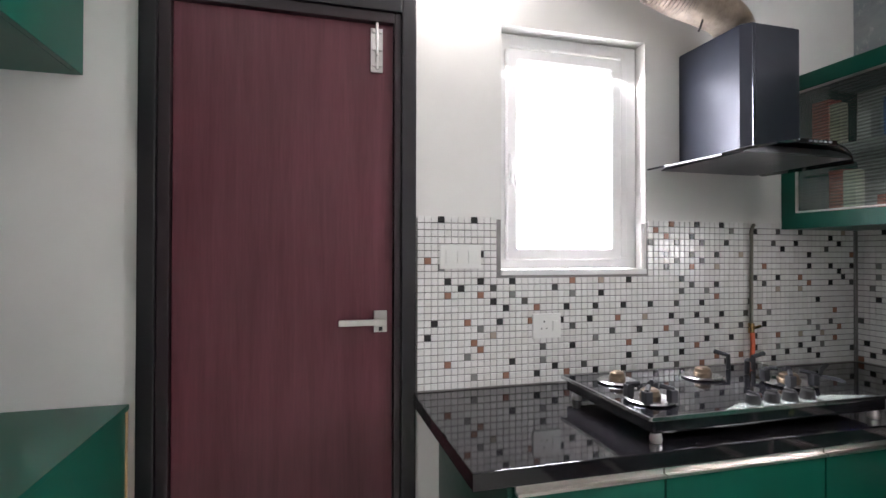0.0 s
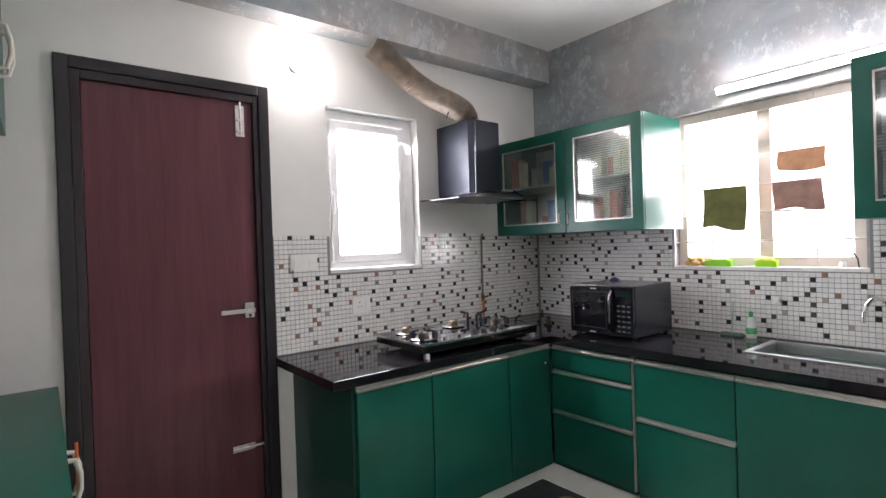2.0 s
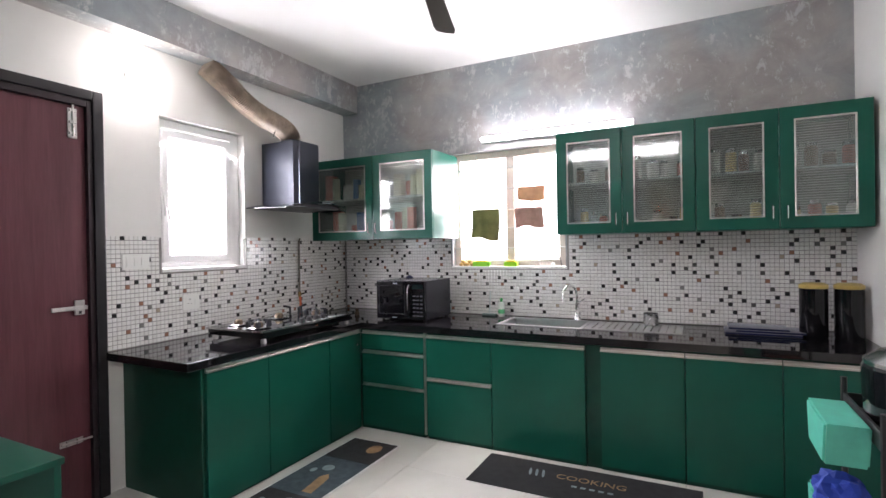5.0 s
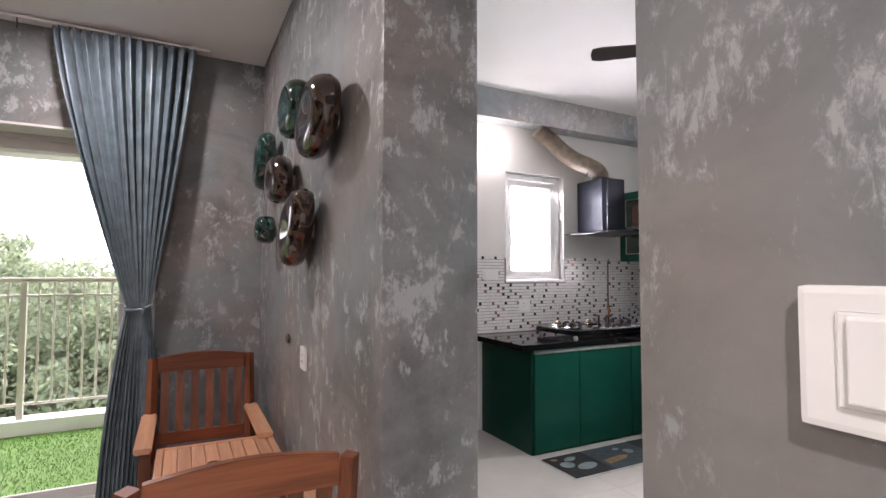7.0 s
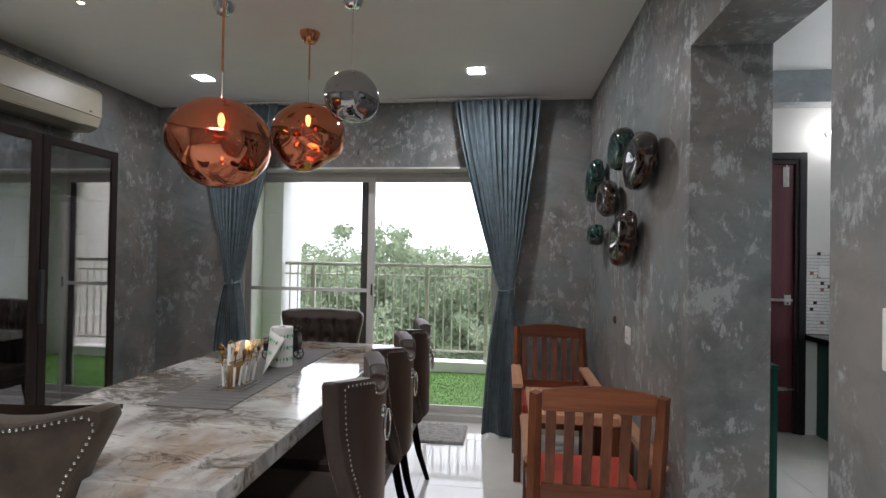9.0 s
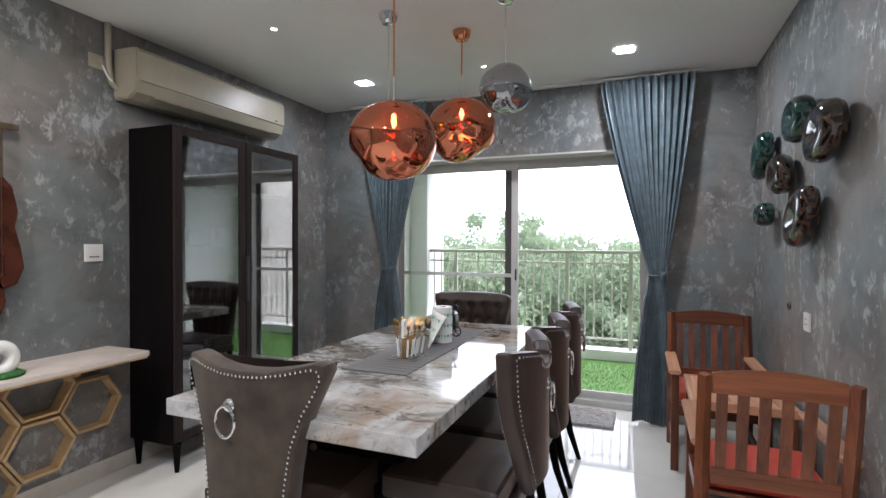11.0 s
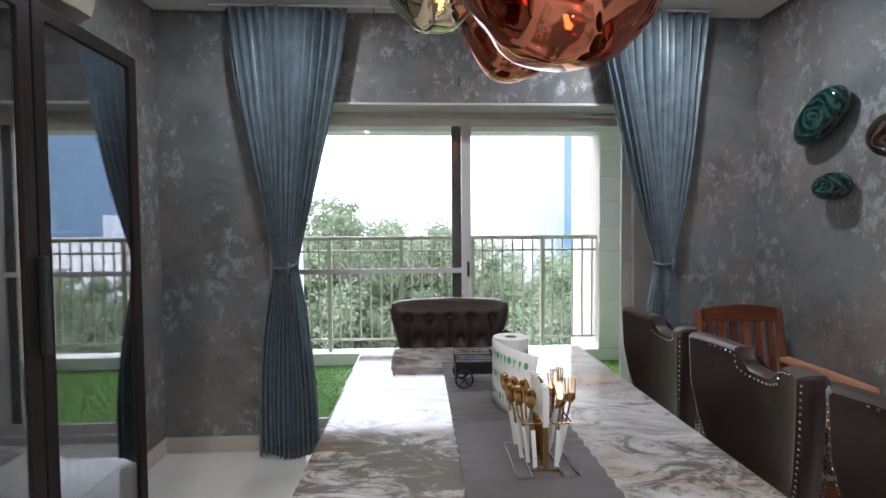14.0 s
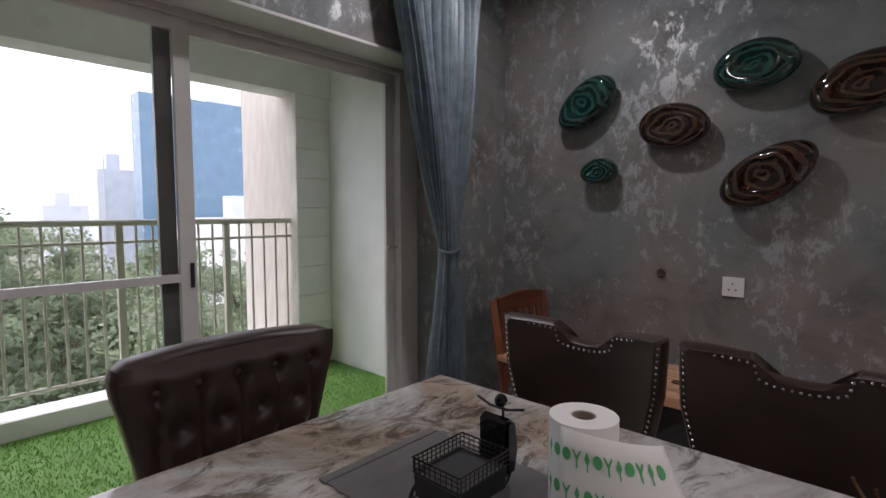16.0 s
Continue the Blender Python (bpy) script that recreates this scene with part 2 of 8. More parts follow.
def marble(name):
    """Pale marble with feathery grey-brown streaks that run aslant, thick in some places and sparse in others."""
    m, n, l, b = material(name)
    tc, mp = n.new("ShaderNodeTexCoord"), n.new("ShaderNodeMapping")
    mp.inputs["Rotation"].default_value = (0, 0, radians(28))
    mp.inputs["Scale"].default_value = (0.75, 1.3, 1)
    l.new(tc.outputs["Object"], mp.inputs[0])
    vec = mp.outputs[0]
    soft = noise_tex(n, l, vec, 2.4, 9, 0.68, 1.1)
    body = ramp(n, [(0.30, (0.20, 0.185, 0.17)), (0.42, (0.36, 0.345, 0.33)), (0.50, (0.50, 0.49, 0.475)), (0.62, (0.62, 0.62, 0.61)), (0.8, (0.66, 0.66, 0.65))])
    l.new(soft, body.inputs[0])
    region = noise_tex(n, l, vec, 1.15, 3, 0.5, 0.6)
    feather = noise_tex(n, l, vec, 7.5, 12, 0.78, 1.8)
    mul = n.new("ShaderNodeMath")
    mul.operation = "MULTIPLY_ADD"
    mul.inputs[1].default_value = 0.9
    l.new(region, mul.inputs[0])
    l.new(feather, mul.inputs[2])
    dark = ramp(n, [(0.55, (0, 0, 0)), (0.60, (0.35, 0.35, 0.35)), (0.66, (0.9, 0.9, 0.9))])
    inv = n.new("ShaderNodeMath")
    inv.operation = "SUBTRACT"
    inv.inputs[0].default_value = 1.52
    l.new(mul.outputs[0], inv.inputs[1])
    l.new(inv.outputs[0], dark.inputs[0])
    mix = n.new("ShaderNodeMix")
    mix.data_type = "RGBA"
    l.new(dark.outputs[0], mix.inputs["Factor"])
    l.new(body.outputs[0], mix.inputs["A"])
    mix.inputs["B"].default_value = (0.135, 0.12, 0.10, 1)
    cloud = noise_tex(n, l, tc.outputs["Object"], 1.5, 5, 0.6, 0.8)
    tan = ramp(n, [(0.50, (0, 0, 0)), (0.62, (0.85, 0.85, 0.85))])
    l.new(cloud, tan.inputs[0])
    warm = n.new("ShaderNodeMix")
    warm.data_type, warm.blend_type = "RGBA", "MULTIPLY"
    l.new(tan.outputs[0], warm.inputs["Factor"])
    l.new(mix.outputs["Result"], warm.inputs["A"])
    warm.inputs["B"].default_value = (0.66, 0.50, 0.37, 1)
    v = noise_tex(n, l, vec, 1.6, 5, 0.55, 2.2)
    ab, ab2 = n.new("ShaderNodeMath"), n.new("ShaderNodeMath")
    ab.operation, ab2.operation = "SUBTRACT", "ABSOLUTE"
    ab.inputs[1].default_value = 0.5
    l.new(v, ab.inputs[0])
    l.new(ab.outputs[0], ab2.inputs[0])
    vein = ramp(n, [(0.0, (0.8, 0.8, 0.8)), (0.007, (0, 0, 0))])
    l.new(ab2.outputs[0], vein.inputs[0])
    gate = n.new("ShaderNodeMath")
    gate.operation = "MULTIPLY"
    l.new(vein.outputs[0], gate.inputs[0])
    l.new(tan.outputs[0], gate.inputs[1])
    crack = n.new("ShaderNodeMix")
    crack.data_type = "RGBA"
    l.new(gate.outputs[0], crack.inputs["Factor"])
    l.new(warm.outputs["Result"], crack.inputs["A"])
    crack.inputs["B"].default_value = (0.04, 0.03, 0.024, 1)
    l.new(crack.outputs["Result"], b.inputs["Base Color"])
    b.inputs["Roughness"].default_value = 0.06
    return m


def swirl(name, a, b_, c):
    """Dark glass with a thin pale thread wound in a loose spiral."""
    m, n, l, b = material(name)
    tc, mp = n.new("ShaderNodeTexCoord"), n.new("ShaderNodeMapping")
    oi, add = n.new("ShaderNodeObjectInfo"), n.new("ShaderNodeVectorMath")
    mp.inputs["Location"].default_value = (0, -0.5, -0.46)
    mp.inputs["Scale"].default_value = (0.1, 1, 1)
    l.new(tc.outputs["Generated"], mp.inputs[0])
    warp = n.new("ShaderNodeTexNoise")
    warp.inputs["Scale"].default_value, warp.inputs["Detail"].default_value = 2.2, 1
    l.new(tc.outputs["Generated"], add.inputs[0])
    l.new(oi.outputs["Random"], add.inputs[1])
    l.new(add.outputs[0], warp.inputs["Vector"])
    mixv = n.new("ShaderNodeVectorMath")
    mixv.operation = "MULTIPLY_ADD"
    mixv.inputs[1].default_value = (0.30, 0.30, 0.30)
    l.new(warp.outputs["Color"], mixv.inputs[0])
    l.new(mp.outputs[0], mixv.inputs[2])
    sub = n.new("ShaderNodeVectorMath")
    sub.operation = "SUBTRACT"
    sub.inputs[1].default_value = (0.15, 0.15, 0.15)
    l.new(mixv.outputs[0], sub.inputs[0])
    flat = n.new("ShaderNodeMapping")
    flat.inputs["Scale"].default_value = (0, 1, 1)
    l.new(sub.outputs[0], flat.inputs[0])
    w = n.new("ShaderNodeTexWave")
    w.wave_type, w.rings_direction = "RINGS", "SPHERICAL"
    w.inputs["Scale"].default_value, w.inputs["Distortion"].default_value = 2.6, 3.6
    w.inputs["Detail"].default_value, w.inputs["Detail Scale"].default_value = 2, 1.5
    l.new(flat.outputs[0], w.inputs["Vector"])
    fade = noise_tex(n, l, add.outputs[0], 3.0, 2)
    mu = n.new("ShaderNodeMath")
    mu.operation = "MULTIPLY_ADD"
    mu.inputs[1].default_value = 0.42
    l.new(fade, mu.inputs[0])
    l.new(w.outputs["Fac"], mu.inputs[2])
    r = ramp(n, [(0.45, a), (0.93, b_), (1.0, c)])
    l.new(mu.outputs[0], r.inputs[0])
    l.new(r.outputs[0], b.inputs["Base Color"])
    b.inputs["Roughness"].default_value = 0.06
    b.inputs["Coat Weight"].default_value = 0.6
    return m


def fabric(name, color, rough=0.9, sheen=0.6, vary=0.3, scale=9, weave=420.0):
    m, n, l, b = material(name)
    vec = coords(n, l)
    f = noise_tex(n, l, vec, scale, 6, 0.6)
    r = ramp(n, [(0.3, tuple(c * (1 - vary) for c in color)), (0.7, tuple(min(1, c * (1 + vary)) for c in color))])
    l.new(f, r.inputs[0])
    l.new(r.outputs[0], b.inputs["Base Color"])
    b.inputs["Roughness"].default_value = rough
    b.inputs["Sheen Weight"].default_value = sheen
    b.inputs["Sheen Roughness"].default_value = 0.35
    bump(n, l, b, noise_tex(n, l, vec, weave, 2), 0.3, 0.001)
    return m


WALL_GREY = texture_paint("grey_texture_paint", (0.13, 0.128, 0.126), (0.20, 0.197, 0.193), (0.40, 0.41, 0.412), 0.34)
WALL_KITCHEN = texture_paint("pale_grey_texture_paint", (0.27, 0.272, 0.278), (0.325, 0.327, 0.333), (0.50, 0.50, 0.505), 0.42)
WALL_WHITE = plain("off_white_wall_paint", (0.72, 0.71, 0.68), 0.6, vary=0.04, scale=3)
CEILING = plain("white_ceiling_paint", (0.80, 0.80, 0.78), 0.7, vary=0.03, scale=2)
EXT_WHITE = plain("exterior_white_paint", (0.84, 0.83, 0.81), 0.7, vary=0.06, scale=5)
ROUGHCAST = plain("rough_cast_render", (0.62, 0.57, 0.5), 0.85, vary=0.12, scale=16, bumpy=0.9, grain=(1, 1, 0.3))
FLOOR = plain("glossy_cream_vitrified_tile", (0.70, 0.68, 0.63), 0.06, vary=0.04, scale=4, bumpy=0.0)
SKIRT = plain("cream_skirting_tile", (0.55, 0.50, 0.42), 0.15, vary=0.06)
DOOR_VENEER = wood("maroon_door_veneer", (0.078, 0.015, 0.022), (0.125, 0.030, 0.042), 0.42)
DOOR_FRAME = plain("dark_maroon_polish", (0.018, 0.008, 0.011), 0.35, coat=0.15)
ARCHITRAVE = plain("black_brown_architrave", (0.008, 0.006, 0.008), 0.35, coat=0.15)
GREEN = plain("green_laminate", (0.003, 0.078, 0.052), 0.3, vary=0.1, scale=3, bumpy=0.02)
# the green at a darker value, for carcases, filler and end panel
GREEN_DARK = plain("green_laminate_darker", (0.003, 0.045, 0.030), 0.35)
ALU = plain("brushed_aluminium", (0.62, 0.58, 0.55), 0.3, 1.0, grain=(1, 1, 6))
STEEL = plain("stainless_steel", (0.62, 0.62, 0.62), 0.18, 1.0, vary=0.06)
CHROME = plain("chrome", (0.8, 0.8, 0.8), 0.05, 1.0, vary=0.02, bumpy=0)
SATIN = plain("satin_nickel", (0.62, 0.6, 0.58), 0.3, 1.0)
WHITE_PLASTIC = plain("white_plastic", (0.78, 0.78, 0.75), 0.3, vary=0.03)
CREAM_FRAME = plain("cream_painted_frame", (0.64, 0.56, 0.50), 0.4, vary=0.05)
UPVC = plain("white_upvc", (0.78, 0.77, 0.76), 0.3, vary=0.03)
FRAME_GREY = plain("powder_coated_window_frame", (0.64, 0.62, 0.59), 0.35, vary=0.04)
BLACK_GLOSS = plain("black_gloss", (0.008, 0.008, 0.010), 0.08, vary=0.1, bumpy=0)
BLACK_GLASS = plain("black_toughened_glass", (0.006, 0.006, 0.008), 0.03, vary=0.1, bumpy=0)
BLACK_MATT = plain("matt_black", (0.014, 0.014, 0.015), 0.5)
BLACK_METAL = plain("blue_black_hood_metal", (0.018, 0.021, 0.032), 0.33, 0.35, vary=0.1)
CAST_IRON = plain("cast_iron", (0.02, 0.022, 0.026), 0.6, 0.3, vary=0.3)
BRASS = plain("tarnished_brass", (0.13, 0.095, 0.065), 0.4, 0.8, vary=0.3)
GOLD = plain("polished_gold_plate", (0.58, 0.37, 0.16), 0.16, 1.0, vary=0.05)
FOIL = plain("dusty_duct_foil", (0.42, 0.36, 0.30), 0.4, 0.6, vary=0.3, scale=20, bumpy=0.4)
MARBLE = marble("brown_veined_marble")
SINK_STEEL = plain("satin_sink_steel", (0.50, 0.50, 0.50), 0.34, 0.9, vary=0.06)
TILE_JOINT = plain("dark_grout", (0.24, 0.23, 0.22), 0.8)
MOSAIC = [(0.0, (0.78, 0.77, 0.75)), (0.3, (0.74, 0.73, 0.70)), (0.6, (0.80, 0.79, 0.77))]
ACCENT = [(0.0, (0.035, 0.035, 0.035)), (0.5, (0.10, 0.10, 0.095)), (0.68, (0.22, 0.22, 0.21)), (0.78, (0.33, 0.17, 0.12)), (0.92, (0.42, 0.35, 0.28))]
MOSAIC_ISLAND, MOSAIC_ACCENT_ISLAND = random_pick("mosaic_stuff", MOSAIC, True), random_pick("mosaic_accent_stuff", ACCENT, True)
MOSAIC_TILE, MOSAIC_ACCENT = random_pick("mosaic_tile", MOSAIC, False), random_pick("mosaic_accent_tile", ACCENT, False)
GLASS = clear_glass("window_glass")
GLASS_TINT = clear_glass("cabinet_glass", (0.80, 0.82, 0.85), 0.30)
JAR_GLASS = clear_glass("drinking_glass", (0.86, 0.89, 0.89), 0.28)
REEDED = reeded_glass("reeded_glass")
FROSTED = frosted_glass("frosted_window_glass")
COPPER = metal_glass("copper_blown_glass", (0.80, 0.30, 0.17))
CHROME_GLASS = metal_glass("smoke_blown_glass", (0.46, 0.46, 0.48), 0.06)
GOLD_GLASS = metal_glass("gold_blown_glass", (0.90, 0.80, 0.58), 0.15)
VELVET = fabric("brown_velvet", (0.032, 0.019, 0.014), 0.42, 0.32, 0.25)
SUEDE = fabric("worn_olive_brown_suede", (0.050, 0.035, 0.023), 0.8, 0.2, 0.5, 7)
CURTAIN = fabric("grey_blue_satin", (0.110, 0.145, 0.166), 0.40, 0.15, 0.34, 15, 200)
RUNNER = fabric("grey_runner", (0.125, 0.118, 0.115), 0.8, 0.3, 0.15)
RUG = fabric("grey_shag", (0.30, 0.28, 0.27), 0.95, 0.4, 0.35, 30, 120)
CUSHION = fabric("red_orange_canvas", (0.55, 0.06, 0.03), 0.8, 0.2, 0.1)
TEAK = wood("oiled_teak", (0.085, 0.024, 0.010), (0.235, 0.078, 0.032), 0.4, 2)
TEAK_H = wood("oiled_teak_level", (0.095, 0.027, 0.011), (0.25, 0.083, 0.034), 0.4, 0)
TEAK_PALE = wood("pale_teak_slat", (0.42, 0.20, 0.11), (0.62, 0.34, 0.20), 0.35, 1)
DARK_WOOD = wood("dark_stained_cabinet", (0.0025, 0.002, 0.002), (0.006, 0.0045, 0.0045), 0.55)
FRAME_WOOD = wood("brown_door_frame", (0.018, 0.013, 0.012), (0.032, 0.023, 0.021), 0.45)
PLY = wood("pine_ply_edge", (0.42, 0.27, 0.13), (0.58, 0.40, 0.2), 0.5, 1)
SHELF_TOP = plain("veined_white_laminate", (0.68, 0.60, 0.53), 0.25, vary=0.1, scale=4)
# dark grey that paints the shade on the sash stile
STILE_SHADE = plain("shaded_stile_grey", (0.07, 0.065, 0.06), 0.6)
RAIL_PAINT = plain("cream_rail_paint", (0.62, 0.58, 0.50), 0.4, vary=0.05)
PAPER = fabric("tissue_paper", (0.82, 0.82, 0.80), 0.9, 0.0, 0.03)
GREEN_PRINT = plain("green_print", (0.10, 0.42, 0.16), 0.8)
CREAM_AC = plain("cream_plastic", (0.36, 0.325, 0.25), 0.35, vary=0.04)
ART_GREEN = swirl("green_swirl_glass", (0.004, 0.018, 0.016), (0.008, 0.035, 0.030), (0.018, 0.065, 0.053))
ART_BROWN = swirl("brown_swirl_glass", (0.012, 0.006, 0.004), (0.025, 0.012, 0.008), (0.065, 0.038, 0.024))
LED = glow("led_panel", (1.0, 0.97, 0.92), 14)
TUBE = glow("tube_light_glow", (1.0, 0.98, 1.0), 26)
BULB = glow("bulb_glow", (1.0, 0.97, 0.9), 30)
FILAMENT = glow("filament_glow", (1.0, 0.62, 0.25), 25)


def granite():
    m, n, l, b = material("black_granite")
    v = n.new("ShaderNodeTexVoronoi")
    v.inputs["Scale"].default_value = 260
    l.new(coords(n, l), v.inputs["Vector"])
    r = ramp(n, [(0.0, (0.10, 0.09, 0.10)), (0.13, (0.012, 0.011, 0.013)), (1.0, (0.006, 0.006, 0.007))])
    l.new(v.outputs["Distance"], r.inputs[0])
    l.new(r.outputs[0], b.inputs["Base Color"])
    b.inputs["Roughness"].default_value = 0.05
    return m


GRANITE = granite()

# ---- mesh helpers ----
ORIGIN = {}


def origin(ob):
    p = Vector((0, 0, 0))
    while ob is not None:
        p += ORIGIN.get(ob.name, Vector((0, 0, 0)))
        ob = ob.parent
    return p


def thing(name, label, category, at=(0, 0, 0), group="", kind=""):
    """An Empty at the thing's base, that carries its parts."""
    ob = new(name)
    ob.location = at
    ORIGIN[ob.name] = Vector(at)
    return tagged(ob, label, category, group, kind)


def part(name, bm, mat, parent=None, label="", category="", kind="", smooth=False, group=""):
    """One mesh object out of a bmesh that was made in the world's coordinates."""
    off = origin(parent) if parent else Vector((0, 0, 0))
    bm.normal_update()
    me = bpy.data.meshes.new(name)
    if off.length:
        bmesh.ops.translate(bm, verts=bm.verts, vec=-off)
    if parent is None:
        # the origin of a thing of one mesh is the middle of its base
        xs = [v.co for v in bm.verts]
        base = Vector(((min(c.x for c in xs) + max(c.x for c in xs)) / 2, (min(c.y for c in xs) + max(c.y for c in xs)) / 2, min(c.z for c in xs)))
        bmesh.ops.translate(bm, verts=bm.verts, vec=-base)
    bm.to_mesh(me)
    bm.free()
    me.materials.append(mat)
    if smooth:
        me.polygons.foreach_set("use_smooth", [True] * len(me.polygons))
        me.set_sharp_from_angle(angle=radians(38))
    ob = new(name, me)
    if parent is None:
        ob.location = base
        ORIGIN[ob.name] = base
    else:
        ob.parent = parent
    return tagged(ob, label, category, group, kind)


def add_box(bm, x0, x1, y0, y1, z0, z1, bev=0.0, seg=2):
    x0, x1, y0, y1, z0, z1 = min(x0, x1), max(x0, x1), min(y0, y1), max(y0, y1), min(z0, z1), max(z0, z1)
    vs = [bm.verts.new((x, y, z)) for z in (z0, z1) for x, y in ((x0, y0), (x1, y0), (x1, y1), (x0, y1))]
    fs = [bm.faces.new([vs[i] for i in f]) for f in ((3, 2, 1, 0), (4, 5, 6, 7), (0, 1, 5, 4), (1, 2, 6, 5), (2, 3, 7, 6), (3, 0, 4, 7))]
    if bev:
        es = {e for f in fs for e in f.edges}
        bmesh.ops.bevel(bm, geom=list(es), offset=bev, segments=seg, affect="EDGES", profile=0.7)
    return bm


def box(*a, **k):
    return add_box(bmesh.new(), *a, **k)


def add_tube(bm, pts, r, seg=10, closed=False, radii=None, squash=1.0):
    """A round bar along points."""
    pts = [Vector(p) for p in pts]
    n = len(pts)
    rings = []
    up = Vector((0, 0, 1))
    for i, p in enumerate(pts):
        a = pts[(i - 1) % n] if (closed or i) else p
        b = pts[(i + 1) % n] if (closed or i < n - 1) else p
        d = (b - a).normalized()
        if abs(d.dot(up)) > 0.95:
            up = Vector((1, 0, 0)) if abs(d.x) < 0.9 else Vector((0, 1, 0))
        s = d.cross(up).normalized()
        t = s.cross(d).normalized()
        up = t
        rr = radii[i] if radii else r
        rings.append([bm.verts.new(p + (s * math.cos(2 * math.pi * k / seg) + t * math.sin(2 * math.pi * k / seg) * squash) * rr) for k in range(seg)])
    for i in range(n if closed else n - 1):
        A, B = rings[i], rings[(i + 1) % n]
        for k in range(seg):
            bm.faces.new((A[k], A[(k + 1) % seg], B[(k + 1) % seg], B[k]))
    if not closed:
        bm.faces.new(rings[0][::-1])
        bm.faces.new(rings[-1])
    bmesh.ops.recalc_face_normals(bm, faces=bm.faces)
    return bm


def tube(*a, **k):
    return add_tube(bmesh.new(), *a, **k)


def add_lathe(bm, profile, center=(0, 0, 0), seg=24, axis="z"):
    """A turned body: profile is (radius, height) from end to end."""
    c = Vector(center)
    rings = []
    for r, h in profile:
        ring = []
        for k in range(seg):
            u, v = r * math.cos(2 * math.pi * k / seg), r * math.sin(2 * math.pi * k / seg)
            p = (u, v, h) if axis == "z" else ((h, u, v) if axis == "x" else (u, h, v))
            ring.append(bm.verts.new(c + Vector(p)))
        rings.append(ring)
    for A, B in zip(rings, rings[1:]):
        for k in range(seg):
            bm.faces.new((A[k], A[(k + 1) % seg], B[(k + 1) % seg], B[k]))
    bm.faces.new(rings[0][::-1])
    bm.faces.new(rings[-1])
    bmesh.ops.recalc_face_normals(bm, faces=bm.faces)
    return bm


def lathe(*a, **k):
    return add_lathe(bmesh.new(), *a, **k)


def add_prism(bm, poly, axis, a, b, bev=0.0):
    """A flat outline pushed from a to b along an axis."""
    def at(p, h):
        return (h, p[0], p[1]) if axis == "x" else ((p[0], h, p[1]) if axis == "y" else (p[0], p[1], h))
    lo = [bm.verts.new(at(p, a)) for p in poly]
    hi = [bm.verts.new(at(p, b)) for p in poly]
    n = len(poly)
    fs = [bm.faces.new(lo[::-1]), bm.faces.new(hi)] + [bm.faces.new((lo[i], lo[(i + 1) % n], hi[(i + 1) % n], hi[i])) for i in range(n)]
    bmesh.ops.recalc_face_normals(bm, faces=fs)
    if bev:
        bmesh.ops.bevel(bm, geom=[e for e in fs[0].edges] + [e for e in fs[1].edges], offset=bev, segments=2, affect="EDGES")
    return bm


def prism(*a, **k):
    return add_prism(bmesh.new(), *a, **k)


def frame_boxes(axis, at0, at1, a0, a1, z0, z1, w, bev=0.003):
    """A rectangular frame, one ring of bars of width w, that lies in the plane across axis (x or y)."""
    bm = bmesh.new()
    loops = []
    for at in (at0, at1):
        for k in (0, w):
            ring = [(a0 + k, z0 + k), (a1 - k, z0 + k), (a1 - k, z1 - k), (a0 + k, z1 - k)]
            loops.append([bm.verts.new((at, p, q) if axis == "x" else (p, at, q)) for p, q in ring])
    lo, li, ho, hi = loops
    for A, B in ((lo, li), (li, hi), (hi, ho), (ho, lo)):
        for k in range(4):
            bm.faces.new((A[k], A[(k + 1) % 4], B[(k + 1) % 4], B[k]))
    bmesh.ops.recalc_face_normals(bm, faces=bm.faces)
    if bev:
        bmesh.ops.bevel(bm, geom=list(bm.edges), offset=bev, segments=1, affect="EDGES", profile=0.7)
    return bm


def wall(name, mat, x0, x1, y0, y1, z0, z1, holes=(), along="x", label="", parent=None, kind="structure"):
    """A wall with its openings cut through: holes are (from, to, low, high) along it."""
    lo, hi = (x0, x1) if along == "x" else (y0, y1)
    cuts = sorted({lo, hi, *[h[0] for h in holes], *[h[1] for h in holes]})
    bm = bmesh.new()
    for a, b in zip(cuts, cuts[1:]):
        spans, z = [], z0
        for h in sorted((h for h in holes if h[0] <= a and h[1] >= b), key=lambda h: h[2]):
            if h[2] > z:
                spans.append((z, h[2]))
            z = h[3]
        if z < z1:
            spans.append((z, z1))
        for c, d in spans:
            if along == "x":
                add_box(bm, a, b, y0, y1, c, d)
            else:
                add_box(bm, x0, x1, a, b, c, d)
    bmesh.ops.remove_doubles(bm, verts=bm.verts, dist=1e-5)
    seen = {}
    for f in bm.faces:
        seen.setdefault(tuple(round(v, 4) for v in f.calc_center_median()), []).append(f)
    bmesh.ops.delete(bm, geom=[f for fs in seen.values() if len(fs) > 1 for f in fs], context="FACES_ONLY")
    return part(name, bm, mat, parent, label, kind=kind)


VELVET.node_tree.nodes["Principled BSDF"].inputs["Sheen Tint"].default_value = (0.62, 0.42, 0.32, 1)
DARK_WOOD.node_tree.nodes["Principled BSDF"].inputs["Roughness"].default_value = 0.75
for m_ in (GREEN, GREEN_DARK):
    m_.node_tree.nodes["Principled BSDF"].inputs["Specular IOR Level"].default_value = 0.3
for m_ in (DARK_WOOD, FRAME_WOOD):
    m_.node_tree.nodes["Principled BSDF"].inputs["Specular IOR Level"].default_value = 0.08

# ---- structure ----
KX0, KX1, KY0, KY1, KZ = -0.988, 2.737, -1.95, 1.98, 2.936
DX0, DX1, DY0, DY1, DZ = -4.99, -1.27, -4.3, 1.62, 2.68

